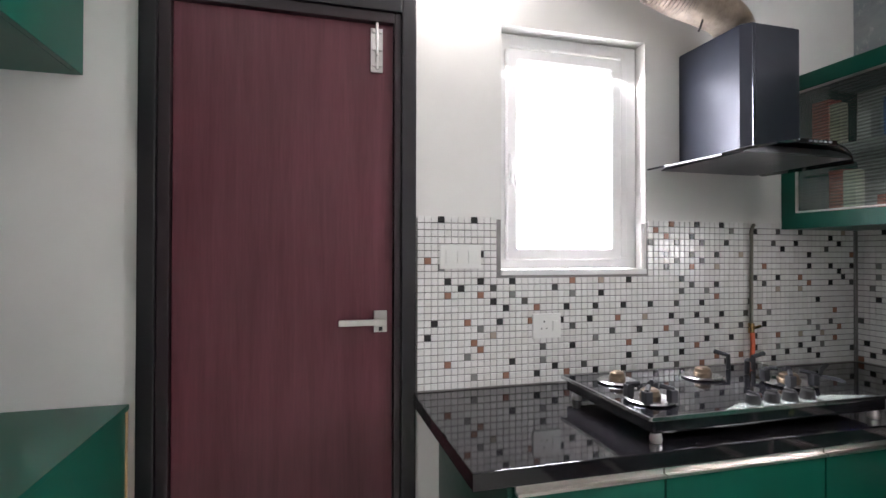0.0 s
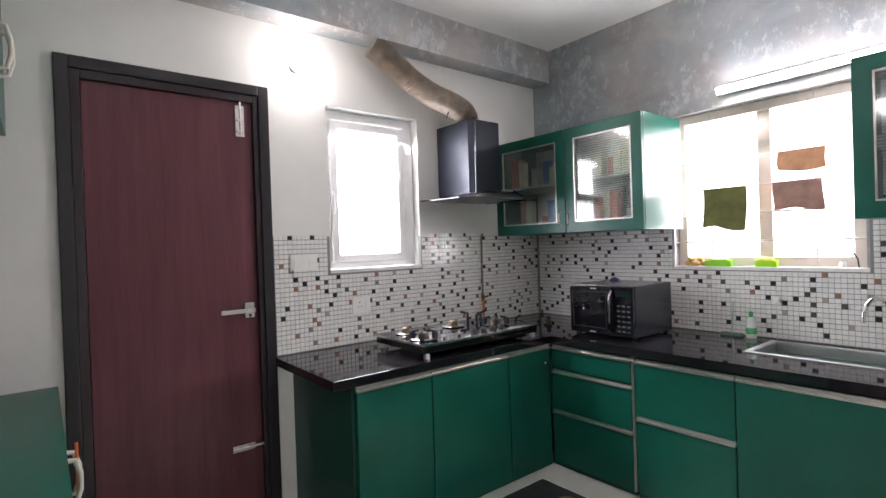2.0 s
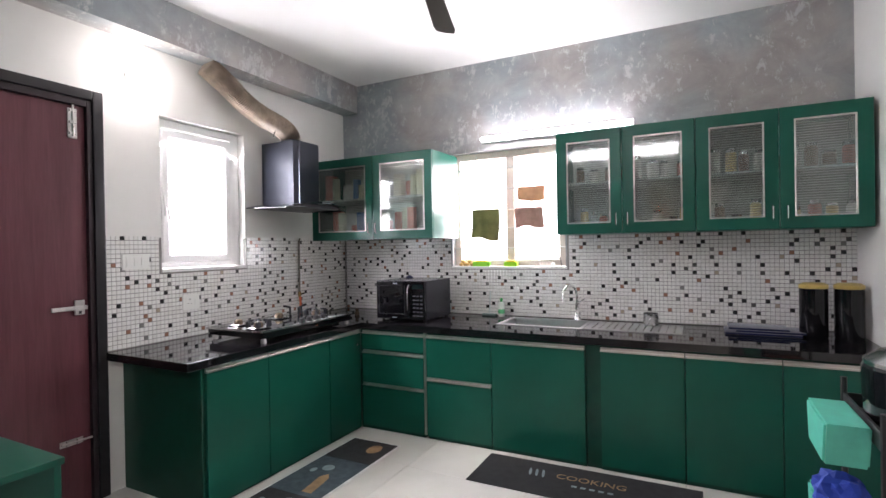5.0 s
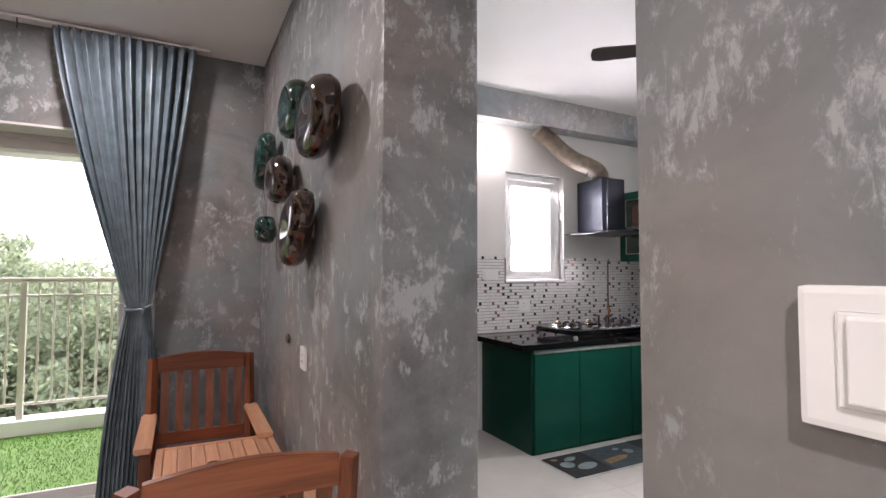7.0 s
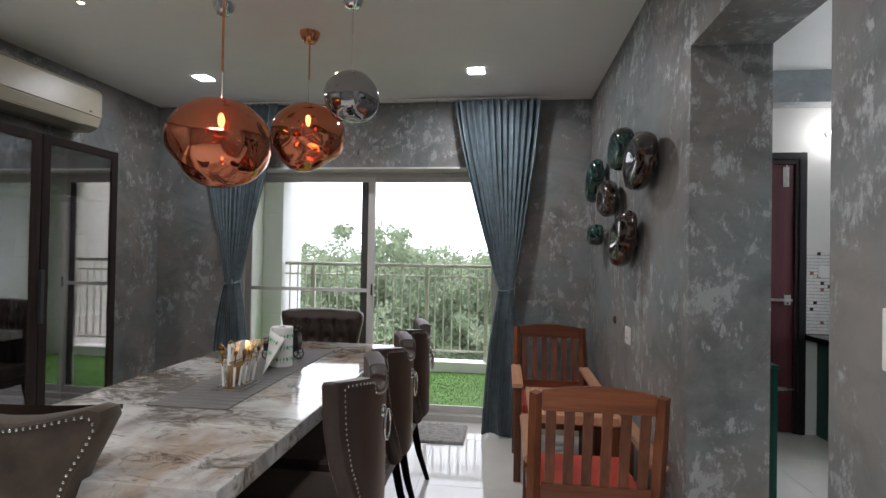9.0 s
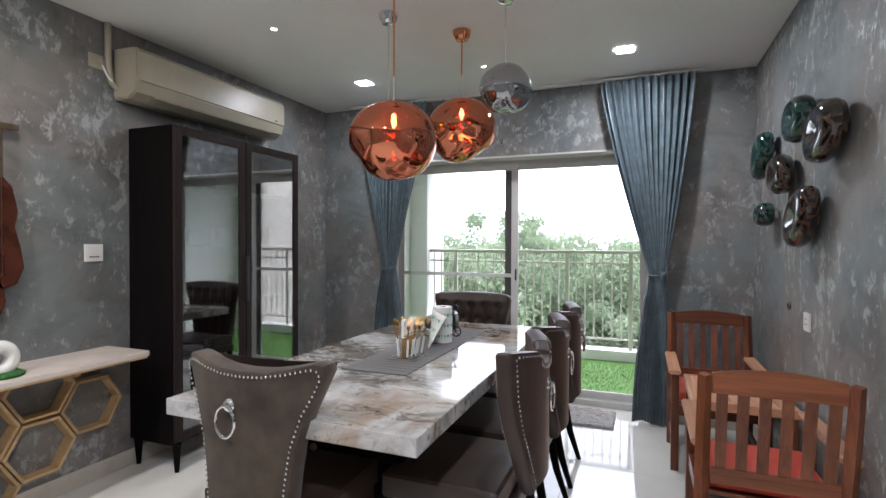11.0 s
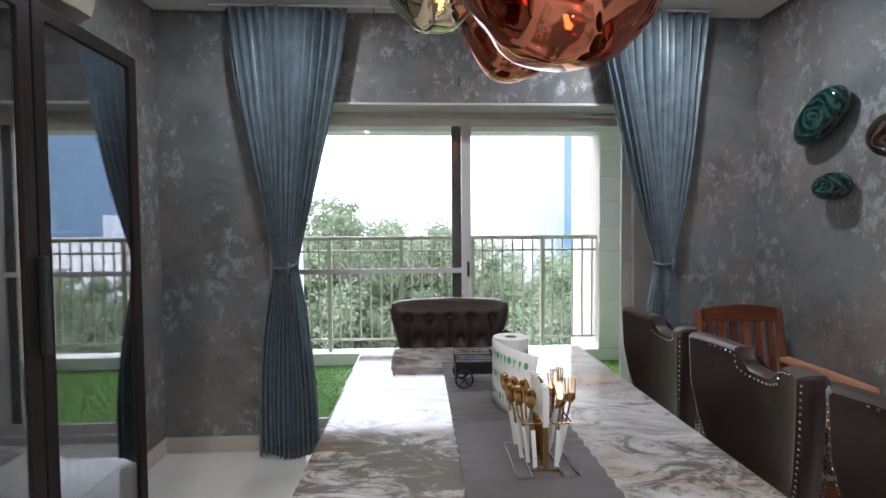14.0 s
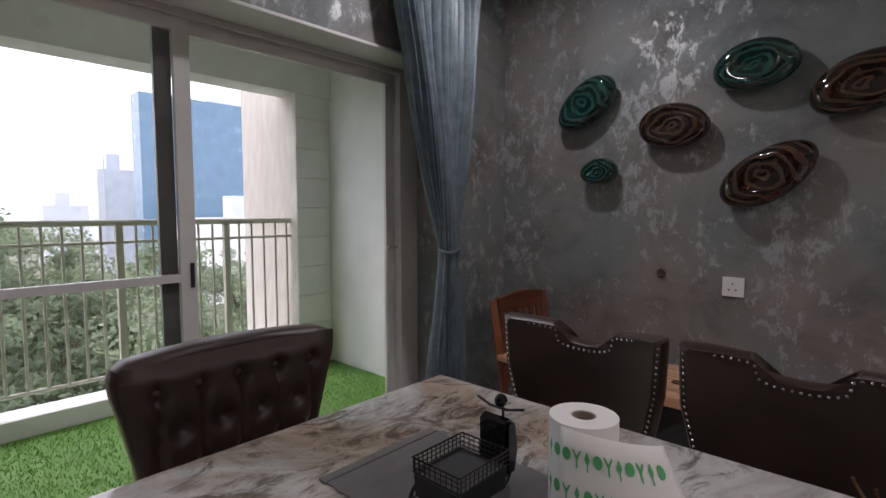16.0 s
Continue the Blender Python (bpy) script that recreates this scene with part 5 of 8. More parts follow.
for sx in (-1, 1):
    for sy in (-1, 1):
        part("post", tube([(tx + sx * 0.20, ty + sy * 0.14, 0.03), (tx + sx * 0.20, ty + sy * 0.14, 0.96)], 0.009, 8), BLACK_MATT, rack)
        part("wheel", lathe([(0.006, -0.008), (0.026, -0.009), (0.028, 0), (0.026, 0.009), (0.006, 0.008)], (tx + sx * 0.20, ty + sy * 0.14, 0.028), 14, "y"), BLACK_MATT, rack, smooth=True)
for z in (0.12, 0.46, 0.86):
    bm = box(tx - 0.20, tx + 0.20, ty - 0.14, ty + 0.14, z, z + 0.008, 0.002, 1)
    for q in ((tx - 0.204, tx - 0.196, ty - 0.14, ty + 0.14), (tx + 0.196, tx + 0.204, ty - 0.14, ty + 0.14), (tx - 0.2, tx + 0.2, ty - 0.144, ty - 0.136), (tx - 0.2, tx + 0.2, ty + 0.136, ty + 0.144)):
        add_box(bm, *q, z, z + 0.05)
    part("tray", bm, BLACK_MATT, rack)
for z in (0.78, 0.52):
    part("hanging_basket", prism([(tx - 0.10, z), (tx + 0.10, z), (tx + 0.13, z + 0.12), (tx - 0.13, z + 0.12)], "y", ty + 0.146, ty + 0.25, 0.006), TEAL, rack, "turquoise plastic basket")
bm = bmesh.new()
bmesh.ops.create_icosphere(bm, subdivisions=3, radius=0.06, matrix=Matrix.Translation((tx - 0.04, ty + 0.20, 0.68)))
rnd = random.Random(3)
for v in bm.verts:
    v.co += (v.co - Vector((tx - 0.04, ty + 0.20, 0.68))) * rnd.uniform(-0.2, 0.25)
part("brush_head", bm, plain("blue_bristle", (0.02, 0.06, 0.45), 0.7), None, "round blue bristle brush in the lower basket", "brush")
pot = thing("rice_cooker", "black and steel rice cooker on the trolley", "rice cooker", (tx, ty, 0.87))
part("body", lathe([(0.02, 0.0), (0.11, 0.002), (0.135, 0.03), (0.14, 0.17), (0.132, 0.18)], (tx, ty, 0.869), 32), BLACK_GLOSS, pot, smooth=True)
part("lid", lathe([(0.134, 0.178), (0.136, 0.19), (0.10, 0.215), (0.03, 0.228), (0.0, 0.229)], (tx, ty, 0.869), 32), STEEL, pot, "steel lid", smooth=True)
part("lid_knob", lathe([(0.008, 0.228), (0.020, 0.24), (0.018, 0.255), (0.0, 0.258)], (tx, ty, 0.869), 16), BLACK_MATT, pot, smooth=True)
part("label_panel", box(tx - 0.146, tx - 0.139, ty - 0.03, ty + 0.03, 0.92, 1.02, 0.002), plain("red_panel", (0.45, 0.03, 0.03), 0.4), pot)
pan = thing("orange_pan", "shallow orange-brown pan on the trolley tray", "pan", (tx, ty, 0.47))
part("bowl", lathe([(0.02, 0.0), (0.10, 0.004), (0.15, 0.04), (0.146, 0.042), (0.098, 0.01), (0.02, 0.007)], (tx, ty, 0.469), 28), plain("orange_enamel", (0.5, 0.12, 0.03), 0.3), pan, smooth=True)

# ---- dining room: sliding door ----
FY = 1.84
sd = thing("door_2", "cream-grey aluminium sliding balcony door, closed", "sliding door", (-3.1, FY, 0), kind="structure")
bm = bmesh.new()
for a in ((-4.338, -4.28, FY - 0.03, FY + 0.05, 0, 2.14), (-1.985, -1.852, FY - 0.03, FY + 0.05, 0, 2.14), (-4.28, -1.985, FY - 0.03, FY + 0.05, 2.118, 2.14), (-4.28, -1.985, FY - 0.03, FY - 0.016, 2.098, 2.118), (-4.28, -1.985, FY - 0.05, FY + 0.05, 0, 0.05)):
    add_box(bm, *a, 0.004)
part("door_frame", bm, FRAME_GREY, sd)
part("head_ledge", box(-4.34, -1.85, DY1 - 0.012, FY - 0.032, 2.126, 2.1405, 0.003), FRAME_GREY, sd)
for a, b, y, bar in ((-4.28, -3.077, FY + 0.002, True), (-3.205, -1.987, FY + 0.024, False)):
    s_ = part("sash", frame_boxes("y", y - 0.009, y + 0.011, a, b, 0.05, 2.112, 0.064, 0.003), FRAME_GREY, sd)
    part("pane", box(a + 0.062, b - 0.062, y - 0.002, y + 0.002, 0.114, 2.047), GLASS, s_, "clear glass pane").visible_shadow = False
    if bar:
        part("mid_rail", box(a + 0.062, b - 0.062, y - 0.012, y + 0.012, 1.075, 1.107, 0.002), FRAME_GREY, s_)
part("lock", box(-3.105, -3.09, FY - 0.014, FY - 0.0075, 1.05, 1.15, 0.002), BLACK_MATT, sd)
part("catch", box(-2.06, -1.99, FY - 0.012, FY + 0.0, 1.15, 1.165, 0.002), SATIN, sd)
# thin dark strip drawn in place of the stile's shaded inner side
part("stile_shade_strip", box(-3.204, -3.1425, FY + 0.0115, FY + 0.0125, 0.12, 2.046), STILE_SHADE, sd)


# ---- curtains ----
def pinched(a):
    """A pleat: broad round fronts and narrow deep gaps."""
    c = math.sin(a)
    return 1 - 2 * ((1 - c) / 2) ** 0.6


def curtain(cx_top, w_top, cx_tie, w_tie, cx_bot, w_bot, y0, label, seed):
    rnd = random.Random(seed)
    c = thing("curtain", label, "curtain", (cx_tie, y0, 0.02), "curtains at the balcony door")
    bm = bmesh.new()
    N, M_ = 240, 44
    folds = 13
    ph = rnd.random() * 6
    ztop, ztie, zbot = 2.645, 1.16, 0.02
    grid = []
    for j in range(M_ + 1):
        z = ztop + (zbot - ztop) * j / M_
        if z > ztie:
            t = (ztop - z) / (ztop - ztie)
            s = t ** 1.25
            w, cx = w_top + (w_tie - w_top) * s, cx_top + (cx_tie - cx_top) * s
            amp = 0.054 * (1 - t) + 0.028 * t
        else:
            t = (ztie - z) / (ztie - zbot)
            s = 1 - (1 - t) ** 2.2
            w, cx = w_tie + (w_bot - w_tie) * s, cx_tie + (cx_bot - cx_tie) * t
            amp = 0.026 + 0.020 * s
        row = []
        for i in range(N + 1):
            u = i / N
            wob = 0.25 * math.sin(3.1 * u + ph) + 0.12 * math.sin(9 * u + 2.0 * z + ph)
            yy = y0 + amp * pinched(2 * math.pi * folds * (u + 0.03 * wob)) * (0.75 + 0.25 * math.sin(17 * u + ph)) + 0.012 * math.sin(5 * z + 9 * u)
            xx = cx + w * (u - 0.5) + 0.006 * math.sin(2 * math.pi * folds * 2 * u)
            row.append(bm.verts.new((xx, yy, z + (0.012 * math.sin(7 * u + ph) if j == M_ else 0))))
        grid.append(row)
    for j in range(M_):
        for i in range(N):
            bm.faces.new((grid[j][i], grid[j][i + 1], grid[j + 1][i + 1], grid[j + 1][i]))
    cl = part("cloth", bm, CURTAIN, c, smooth=True)
    so = cl.modifiers.new("thick", "SOLIDIFY")
    so.thickness = 0.003
    ring = [(cx_tie + (w_tie / 2 + 0.004) * math.cos(a), y0 + 0.038 * math.sin(a), ztie + 0.02 * math.sin(a + 0.5)) for a in [2 * math.pi * k / 28 for k in range(28)]]
    part("tieback", tube(ring, 0.009, 10, closed=True), CURTAIN, c, smooth=True)
    part("knot", tube([(cx_tie + 0.02, y0 - 0.05, ztie + 0.02), (cx_tie + 0.03, y0 - 0.062, ztie - 0.01), (cx_tie + 0.022, y0 - 0.055, ztie - 0.05)], 0.009, 8), CURTAIN, c, smooth=True)
    for k in range(14):
        x = cx_top - w_top / 2 + w_top * (k + 0.5) / 14
        part("runner_hook", box(x - 0.003, x + 0.003, y0 - 0.004, y0 + 0.004, 2.64, 2.657), BLACK_MATT, c)
    return c


curtain(-4.18, 0.70, -4.21, 0.13, -4.205, 0.36, 1.50, "grey-blue satin curtain tied back at its middle", 1)
curtain(-2.01, 0.68, -1.925, 0.115, -1.965, 0.27, 1.50, "grey-blue satin curtain tied back beside the teak chairs", 2)
rl = thing("curtain_rail", "thin white curtain rail on the ceiling", "curtain rail", (-3.1, 1.50, 2.66))
part("track", box(-4.62, -1.60, 1.492, 1.508, 2.658, 2.672, 0.002), WHITE_PLASTIC, rl)
for x in (-4.55, -3.7, -3.1, -2.45, -1.68):
    part("bracket", box(x - 0.012, x + 0.012, 1.486, 1.514, 2.6725, 2.6795, 0.001), WHITE_PLASTIC, rl)
for x in (-3.68, -2.5):
    part("glider", tube([(x, 1.50, 2.657), (x + 0.004, 1.50, 2.62), (x, 1.498, 2.60)], 0.003, 6), BLACK_MATT, rl)
part("wall_hook", tube([(-3.17, 1.617, 2.29), (-3.165, 1.60, 2.27), (-3.175, 1.60, 2.24)], 0.004, 6), BLACK_MATT, None, "small dark wire stub over the balcony door", "wire")
part("wall_fixing", lathe([(0.006, 0), (0.006, -0.012), (0.003, -0.016)], (-4.62, 1.618, 0.62), 8, "y"), SATIN, None, "small metal fixing in the wall", "fixing")

# ---- table ----
TX0, TX1, TY0, TY1, TZ = -3.70, -2.66, -1.27, 0.88, 0.80
table = thing("dining_table", "long marble-topped dining table with brown veins", "table", ((TX0 + TX1) / 2, (TY0 + TY1) / 2, 0))
part("tabletop", box(TX0, TX1, TY0, TY1, TZ - 0.062, TZ, 0.006), MARBLE, table, "thick polished brown-veined marble top")
for y in (-0.72, 0.32):
    part("pedestal", prism([(-3.50, 0.0), (-2.86, 0.0), (-2.95, 0.40), (-2.86, 0.735), (-3.50, 0.735), (-3.41, 0.40)], "y", y - 0.12, y + 0.12, 0.01), DARK_WOOD, table)
part("stretcher", box(-3.23, -3.13, -0.60, 0.20, 0.18, 0.28, 0.005), DARK_WOOD, table)


# ---- upholstered chairs ----
def shell(outline, depth_front, depth_back, bulge=0.0, n_in=3):
    """A padded back out of an outline (x, z) seen from the front, thick along y, with rounded edges."""
    bm = bmesh.new()
    cx = sum(p[0] for p in outline) / len(outline)
    cz = sum(p[1] for p in outline) / len(outline)
    rings = []
    for s, yy in ((0.90, depth_front - 0.0), (0.965, depth_front + 0.006), (1.0, depth_front + 0.022), (1.0, depth_back - 0.018), (0.975, depth_back - 0.004), (0.93, depth_back)):
        rings.append([bm.verts.new((cx + (x - cx) * s, yy + bulge * ((x - cx) ** 2), cz + (z - cz) * s)) for x, z in outline])
    n = len(outline)
    for A, B in zip(rings, rings[1:]):
        for k in range(n):
            bm.faces.new((A[k], A[(k + 1) % n], B[(k + 1) % n], B[k]))
    top = outline[n // 2][1] - 0.04
    for ring in (rings[0], rings[-1]):
        spine = []
        for v in ring:
            zz = min(v.co.z, top)
            spine.append(bm.verts.new((cx, ring[n // 2].co.y, zz)))
        base_y = spine[0].co.y
        last = ring
        for f in (0.25, 0.5, 0.75, 1.0):
            if f < 1:
                nxt = []
                for v, w in zip(ring, spine):
                    c = v.co.lerp(w.co, f)
                    nxt.append(bm.verts.new((c.x, base_y + bulge * (c.x - cx) ** 2, c.z)))
            else:
                nxt = spine
            for k in range(n):
                q = (k + 1) % n
                bm.faces.new((last[k], last[q], nxt[q], nxt[k]))
            last = nxt
    bmesh.ops.remove_doubles(bm, verts=bm.verts, dist=1e-5)
    bmesh.ops.recalc_face_normals(bm, faces=bm.faces)
    return bm


def outline_scooped():
    """The side chairs' back: shoulders that step down to a curved scoop."""
    half = [(0.135, 0.46), (0.19, 0.60), (0.235, 0.72), (0.26, 0.84), (0.265, 0.94), (0.268, 1.0), (0.262, 1.008), (0.19, 1.0), (0.112, 0.990), (0.106, 0.983), (0.101, 0.957), (0.092, 0.947), (0.05, 0.937), (0.015, 0.934)]
    return half + [(-x, z) for x, z in half[::-1]]


def outline_wing():
    """The end chairs' back: wide, rounded wings and a gently arched top."""
    half = [(0.175, 0.46), (0.19, 0.60), (0.21, 0.72), (0.25, 0.83), (0.292, 0.92), (0.312, 0.965), (0.306, 0.99), (0.28, 0.998), (0.19, 0.98), (0.10, 0.968), (0.02, 0.965)]
    return half + [(-x, z) for x, z in half[::-1]]


def outline_buttoned():
    """The buttoned end chair's back: full sides and a softly arched top."""
    half = [(0.22, 0.46), (0.24, 0.60), (0.258, 0.72), (0.283, 0.83), (0.304, 0.91), (0.308, 0.95), (0.298, 0.978), (0.27, 0.992), (0.19, 0.999), (0.10, 1.002), (0.02, 1.004)]
    return half + [(-x, z) for x, z in half[::-1]]


STUD = lathe([(0.0052, 0), (0.0042, -0.0025), (0.0016, -0.0038)], (0, 0, 0), 8, "y")
STUD_ME = bpy.data.meshes.new("stud")
STUD.to_mesh(STUD_ME)
STUD.free()
STUD_ME.materials.append(CHROME)
STUD_ME.polygons.foreach_set("use_smooth", [True] * len(STUD_ME.polygons))


def studs(parent, outline, inset, y, step=0.018, flip=1, bulge=0.0):
    """Nail heads along the outline, in one part for each."""
    cx, cz = 0, sum(p[1] for p in outline) / len(outline)
    pts = [Vector((x * (1 - inset / max(0.2, abs(x))) if abs(x) > 0.05 else x, 0, z - (inset if z > 0.86 else 0))) for x, z in outline]
    dist = 0.0
    for a, b in zip(pts, pts[1:]):
        L = (b - a).length
        while dist < L:
            p = a + (b - a) * (dist / L)
            if p.z > 0.5:
                ob = new("stud", STUD_ME)
                ob.parent = parent
                ob.location = (p.x, y + bulge * p.x * p.x, p.z)
                if flip < 0:
                    ob.rotation_euler = (0, 0, math.pi)
            dist += step
        dist -= L


def tufted(outline, buttons, y0, bulge):
    """A pad that swells between its buttons, with pleats that run down from the top row."""
    half = sorted({(z, x) for x, z in outline if x > 0})
    def width(z):
        zs, xs = [p[0] for p in half], [p[1] for p in half]
        return float(np.interp(z, zs, np.maximum.accumulate(xs[:-2] + [0.30, 0.30])))
    NX_, NZ_ = 54, 40
    bm, rows = bmesh.new(), []
    for j in range(NZ_ + 1):
        z = 0.50 + (0.985 - 0.50) * j / NZ_
        w = width(z) - 0.012
        row = []
        for i in range(NX_ + 1):
            u = 2 * i / NX_ - 1
            x = w * u
            edge = (1 - abs(u) ** 6) * min(1, (0.985 - z) / 0.05 + 0.15)
            puff = 0.030 * edge
            for bx, bz in buttons:
                d2 = (x - bx) ** 2 + (z - bz) ** 2
                puff -= 0.026 * math.exp(-d2 / 0.00045)
                if bz > 0.9:
                    puff -= 0.012 * math.exp(-((x - bx) / 0.010) ** 2) * (1 if z < bz else math.exp(-((z - bz) / 0.03) ** 2))
            row.append(bm.verts.new((x, y0 + bulge * x * x - max(-0.004, puff), z)))
        rows.append(row)
    for A, B in zip(rows, rows[1:]):
        for i in range(NX_):
            bm.faces.new((A[i], A[i + 1], B[i + 1], B[i]))
    return bm


def dining_chair(kind_, label, group):
    c = thing("dining_chair", label, "chair", (0, 0, 0), group)
    o = {"side": outline_scooped, "end": outline_wing, "buttoned": outline_buttoned}[kind_]()
    w = 0.25 if kind_ == "side" else 0.27
    # the chair faces -y: its back stands at y = 0.2 and its seat comes forward
    cover = SUEDE if kind_ == "end" else VELVET
    bulge = {"side": -1.1, "end": -0.6, "buttoned": -0.35}[kind_]
    front = 0.235 if kind_ == "side" else 0.16
    back = 0.30 if kind_ == "side" else 0.25
    b_ = part("backrest", shell(o, front, back, bulge), cover, c, "brown padded back", smooth=True)
    if kind_ == "side":
        studs(b_, o, 0.018, front - 0.004, 0.018, 1, bulge)
    else:
        studs(b_, o, 0.018, 0.2535, flip=-1, bulge=bulge)
    if kind_ == "side":
        studs(b_, o, 0.018, back + 0.004, 0.018, -1, bulge)
    else:
        buttons = [((k - (n - 1) / 2) * 0.108, z) for z, n in ((0.905, 5), (0.80, 4), (0.695, 5)) for k in range(n)]
        part("tufted_pad", tufted(o, buttons, 0.158, bulge), VELVET, b_, "deeply buttoned velvet pad", smooth=True)
        for x, z in buttons:
            part("tuft_button", lathe([(0.013, 0.004), (0.011, -0.004), (0.003, -0.007)], (x, 0.157 + bulge * x * x, z), 12, "y"), VELVET, b_, smooth=True)
    part("seat", box(-w, w, -0.30, 0.17, 0.40, 0.50, 0.03, 3), VELVET, c, "brown velvet seat", smooth=True)
    part("apron", box(-w + 0.02, w - 0.02, -0.28, 0.2, 0.34, 0.402, 0.008), VELVET, c)
    yr = back + 0.0005
    xr = 0.055 if kind_ == "end" else 0.0
    r = part("ring_mount", lathe([(0.024, 0), (0.020, 0.008), (0.008, 0.014)], (xr, yr, 0.845), 18, "y"), CHROME, c, smooth=True)
    part("pull_ring", tube([(xr + 0.042 * math.sin(a), yr + 0.0175, 0.795 + 0.052 * math.cos(a)) for a in [2 * math.pi * k / 28 for k in range(28)]], 0.0055, 8, closed=True), CHROME, r, "hanging chrome ring", smooth=True)
    for sx in (-1, 1):
        part("leg", tube([(sx * (w - 0.05), -0.25, 0.345), (sx * (w - 0.045), -0.26, 0.17), (sx * (w - 0.04), -0.265, 0.0)], 0.02, 10, radii=[0.024, 0.020, 0.014]), DARK_WOOD, c, smooth=True)
        part("leg", tube([(sx * (w - 0.06), 0.18, 0.345), (sx * (w - 0.055), 0.215, 0.17), (sx * (w - 0.045), 0.27, 0.0)], 0.02, 10, radii=[0.024, 0.020, 0.014]), DARK_WOOD, c, smooth=True)
    return c


G = "chairs round the dining table"
side = dining_chair("side", "brown velvet dining chair with scooped studded back beside the table", G)
side.matrix_basis = pose(-2.67, 0.465, 0, 0, 0, -90)
for y in (-0.10, -0.68):
    copy_thing(side, pose(-2.67, y, 0, 0, 0, -90))
end = dining_chair("buttoned", "brown velvet end chair with wide buttoned back near the balcony", G)
end.matrix_basis = pose(-3.268, 0.93, 0, 0, 0, 0)
o2 = dining_chair("end", "worn olive-brown suede end chair with studded back and hanging chrome ring", G)
o2.matrix_basis = pose(-3.27, -1.10, 0, 0, 0, 182) @ Matrix.Diagonal((0.92, 1, 1, 1))

# ---- things on the table ----
runner = thing("table_runner", "ribbed dark grey table runner with hemmed ends along the marble table", "table runner", (-3.165, 0, TZ))


def runner_strip(x0, x1, y0, y1, lift, ripple):
    """A strip of cloth with cross ribs, slightly puckered at its long edges."""
    bm = bmesh.new()
    nx, ny = 10, int((y1 - y0) / 0.006)
    tops = []
    for j in range(ny + 1):
        y = y0 + (y1 - y0) * j / ny
        row = []
        for i in range(nx + 1):
            u = i / nx
            rim = abs(2 * u - 1) ** 6
            z = TZ + lift + 0.0035 + 0.0004 * math.sin(2 * math.pi * y / 0.045 + 0.6 * math.sin(9 * u)) * ripple + rim * 0.0018 * (0.5 + 0.5 * math.sin(2 * math.pi * y / 0.052 + 3 * u)) * ripple
            x = x0 + (x1 - x0) * u + rim * 0.0022 * math.sin(2 * math.pi * y / 0.052 + 3 * u) * (1 if u > 0.5 else -1)
            row.append(bm.verts.new((x, y, z)))
        tops.append(row)
    for A, B in zip(tops, tops[1:]):
        for i in range(nx):
            bm.faces.new((A[i], A[i + 1], B[i + 1], B[i]))
    rim_e = [e for e in bm.edges if e.is_boundary]
    low = bmesh.ops.extrude_edge_only(bm, edges=rim_e)["geom"]
    for v in low:
        if isinstance(v, bmesh.types.BMVert):
            v.co.z = TZ + 0.0006
    bmesh.ops.recalc_face_normals(bm, faces=bm.faces)
    return bm


part("cloth", runner_strip(-3.33, -3.0, -0.626, 0.576, 0, 1), RUNNER, runner, smooth=True)
for y0, y1 in ((-0.65, -0.627), (0.577, 0.60)):
    part("hem", runner_strip(-3.332, -2.998, y0, y1, 0.002, 0.4), RUNNER, runner, "stitched end hem", smooth=True)
roll = thing("kitchen_roll", "white paper towel roll printed with green leaves, its end hanging loose", "paper towel", (-3.12, 0.11, TZ + 0.004))
RX, RY, RR, RZ = -3.128, 0.118, 0.057, TZ + 0.005
part("paper", lathe([(0.021, 0), (RR, 0), (RR, 0.207), (0.021, 0.207), (0.021, 0.02)], (RX, RY, RZ), 40), PAPER, roll, smooth=True)
part("core", lathe([(0.0205, 0.18), (0.0205, 0.206), (0.018, 0.206), (0.018, 0.18)], (RX, RY, RZ), 24), plain("card", (0.3, 0.24, 0.18), 0.8), roll, smooth=True)


def sheet_at(s, t):
    """The loose sheet: it leaves the roll on its west side, wraps past its front and flares towards its foot."""
    p0 = Vector((RX - RR - 0.002, RY + 0.01, RZ + 0.001 + 0.203 * t))
    p1 = Vector((RX - RR - 0.006, RY - 0.085 - 0.02 * (1 - t), RZ + 0.001 + 0.20 * t))
    p2 = Vector((-3.122, -0.105, RZ + 0.001)).lerp(Vector((-3.062, 0.01, RZ + 0.165)), t)
    return p0 * (1 - s) ** 2 + p1 * 2 * s * (1 - s) + p2 * s * s


bm = bmesh.new()
rows_ = [[bm.verts.new(sheet_at(i / 18, k / 6)) for k in range(7)] for i in range(19)]
for A, B in zip(rows_, rows_[1:]):
    for k in range(6):
        bm.faces.new((A[k], B[k], B[k + 1], A[k + 1]))
sh = part("loose_sheet", bm, PAPER, roll, smooth=True)
sh.modifiers.new("thick", "SOLIDIFY").thickness = 0.0008


def leaf_shape(k):
    """A printed leaf on its stalk: round, forked or slim."""
    if k % 3 == 0:
        pts = [(0.0075 * math.cos(q), 0.011 * math.sin(q)) for q in [2 * math.pi * j / 10 for j in range(10)]]
        pts = [p for p in pts if p[1] > -0.0105]
        return sorted(pts, key=lambda p: math.atan2(p[1], p[0])) + []
    if k % 3 == 1:
        return [(-0.0012, -0.018), (0.0012, -0.018), (0.0014, -0.004), (0.007, 0.010), (0.0055, 0.012), (0.0, 0.002), (-0.0055, 0.012), (-0.007, 0.010), (-0.0014, -0.004)]
    return [(-0.001, -0.020), (0.001, -0.020), (0.001, -0.009), (0.0045, 0.0), (0.0, 0.013), (-0.0045, 0.0), (-0.001, -0.009)]


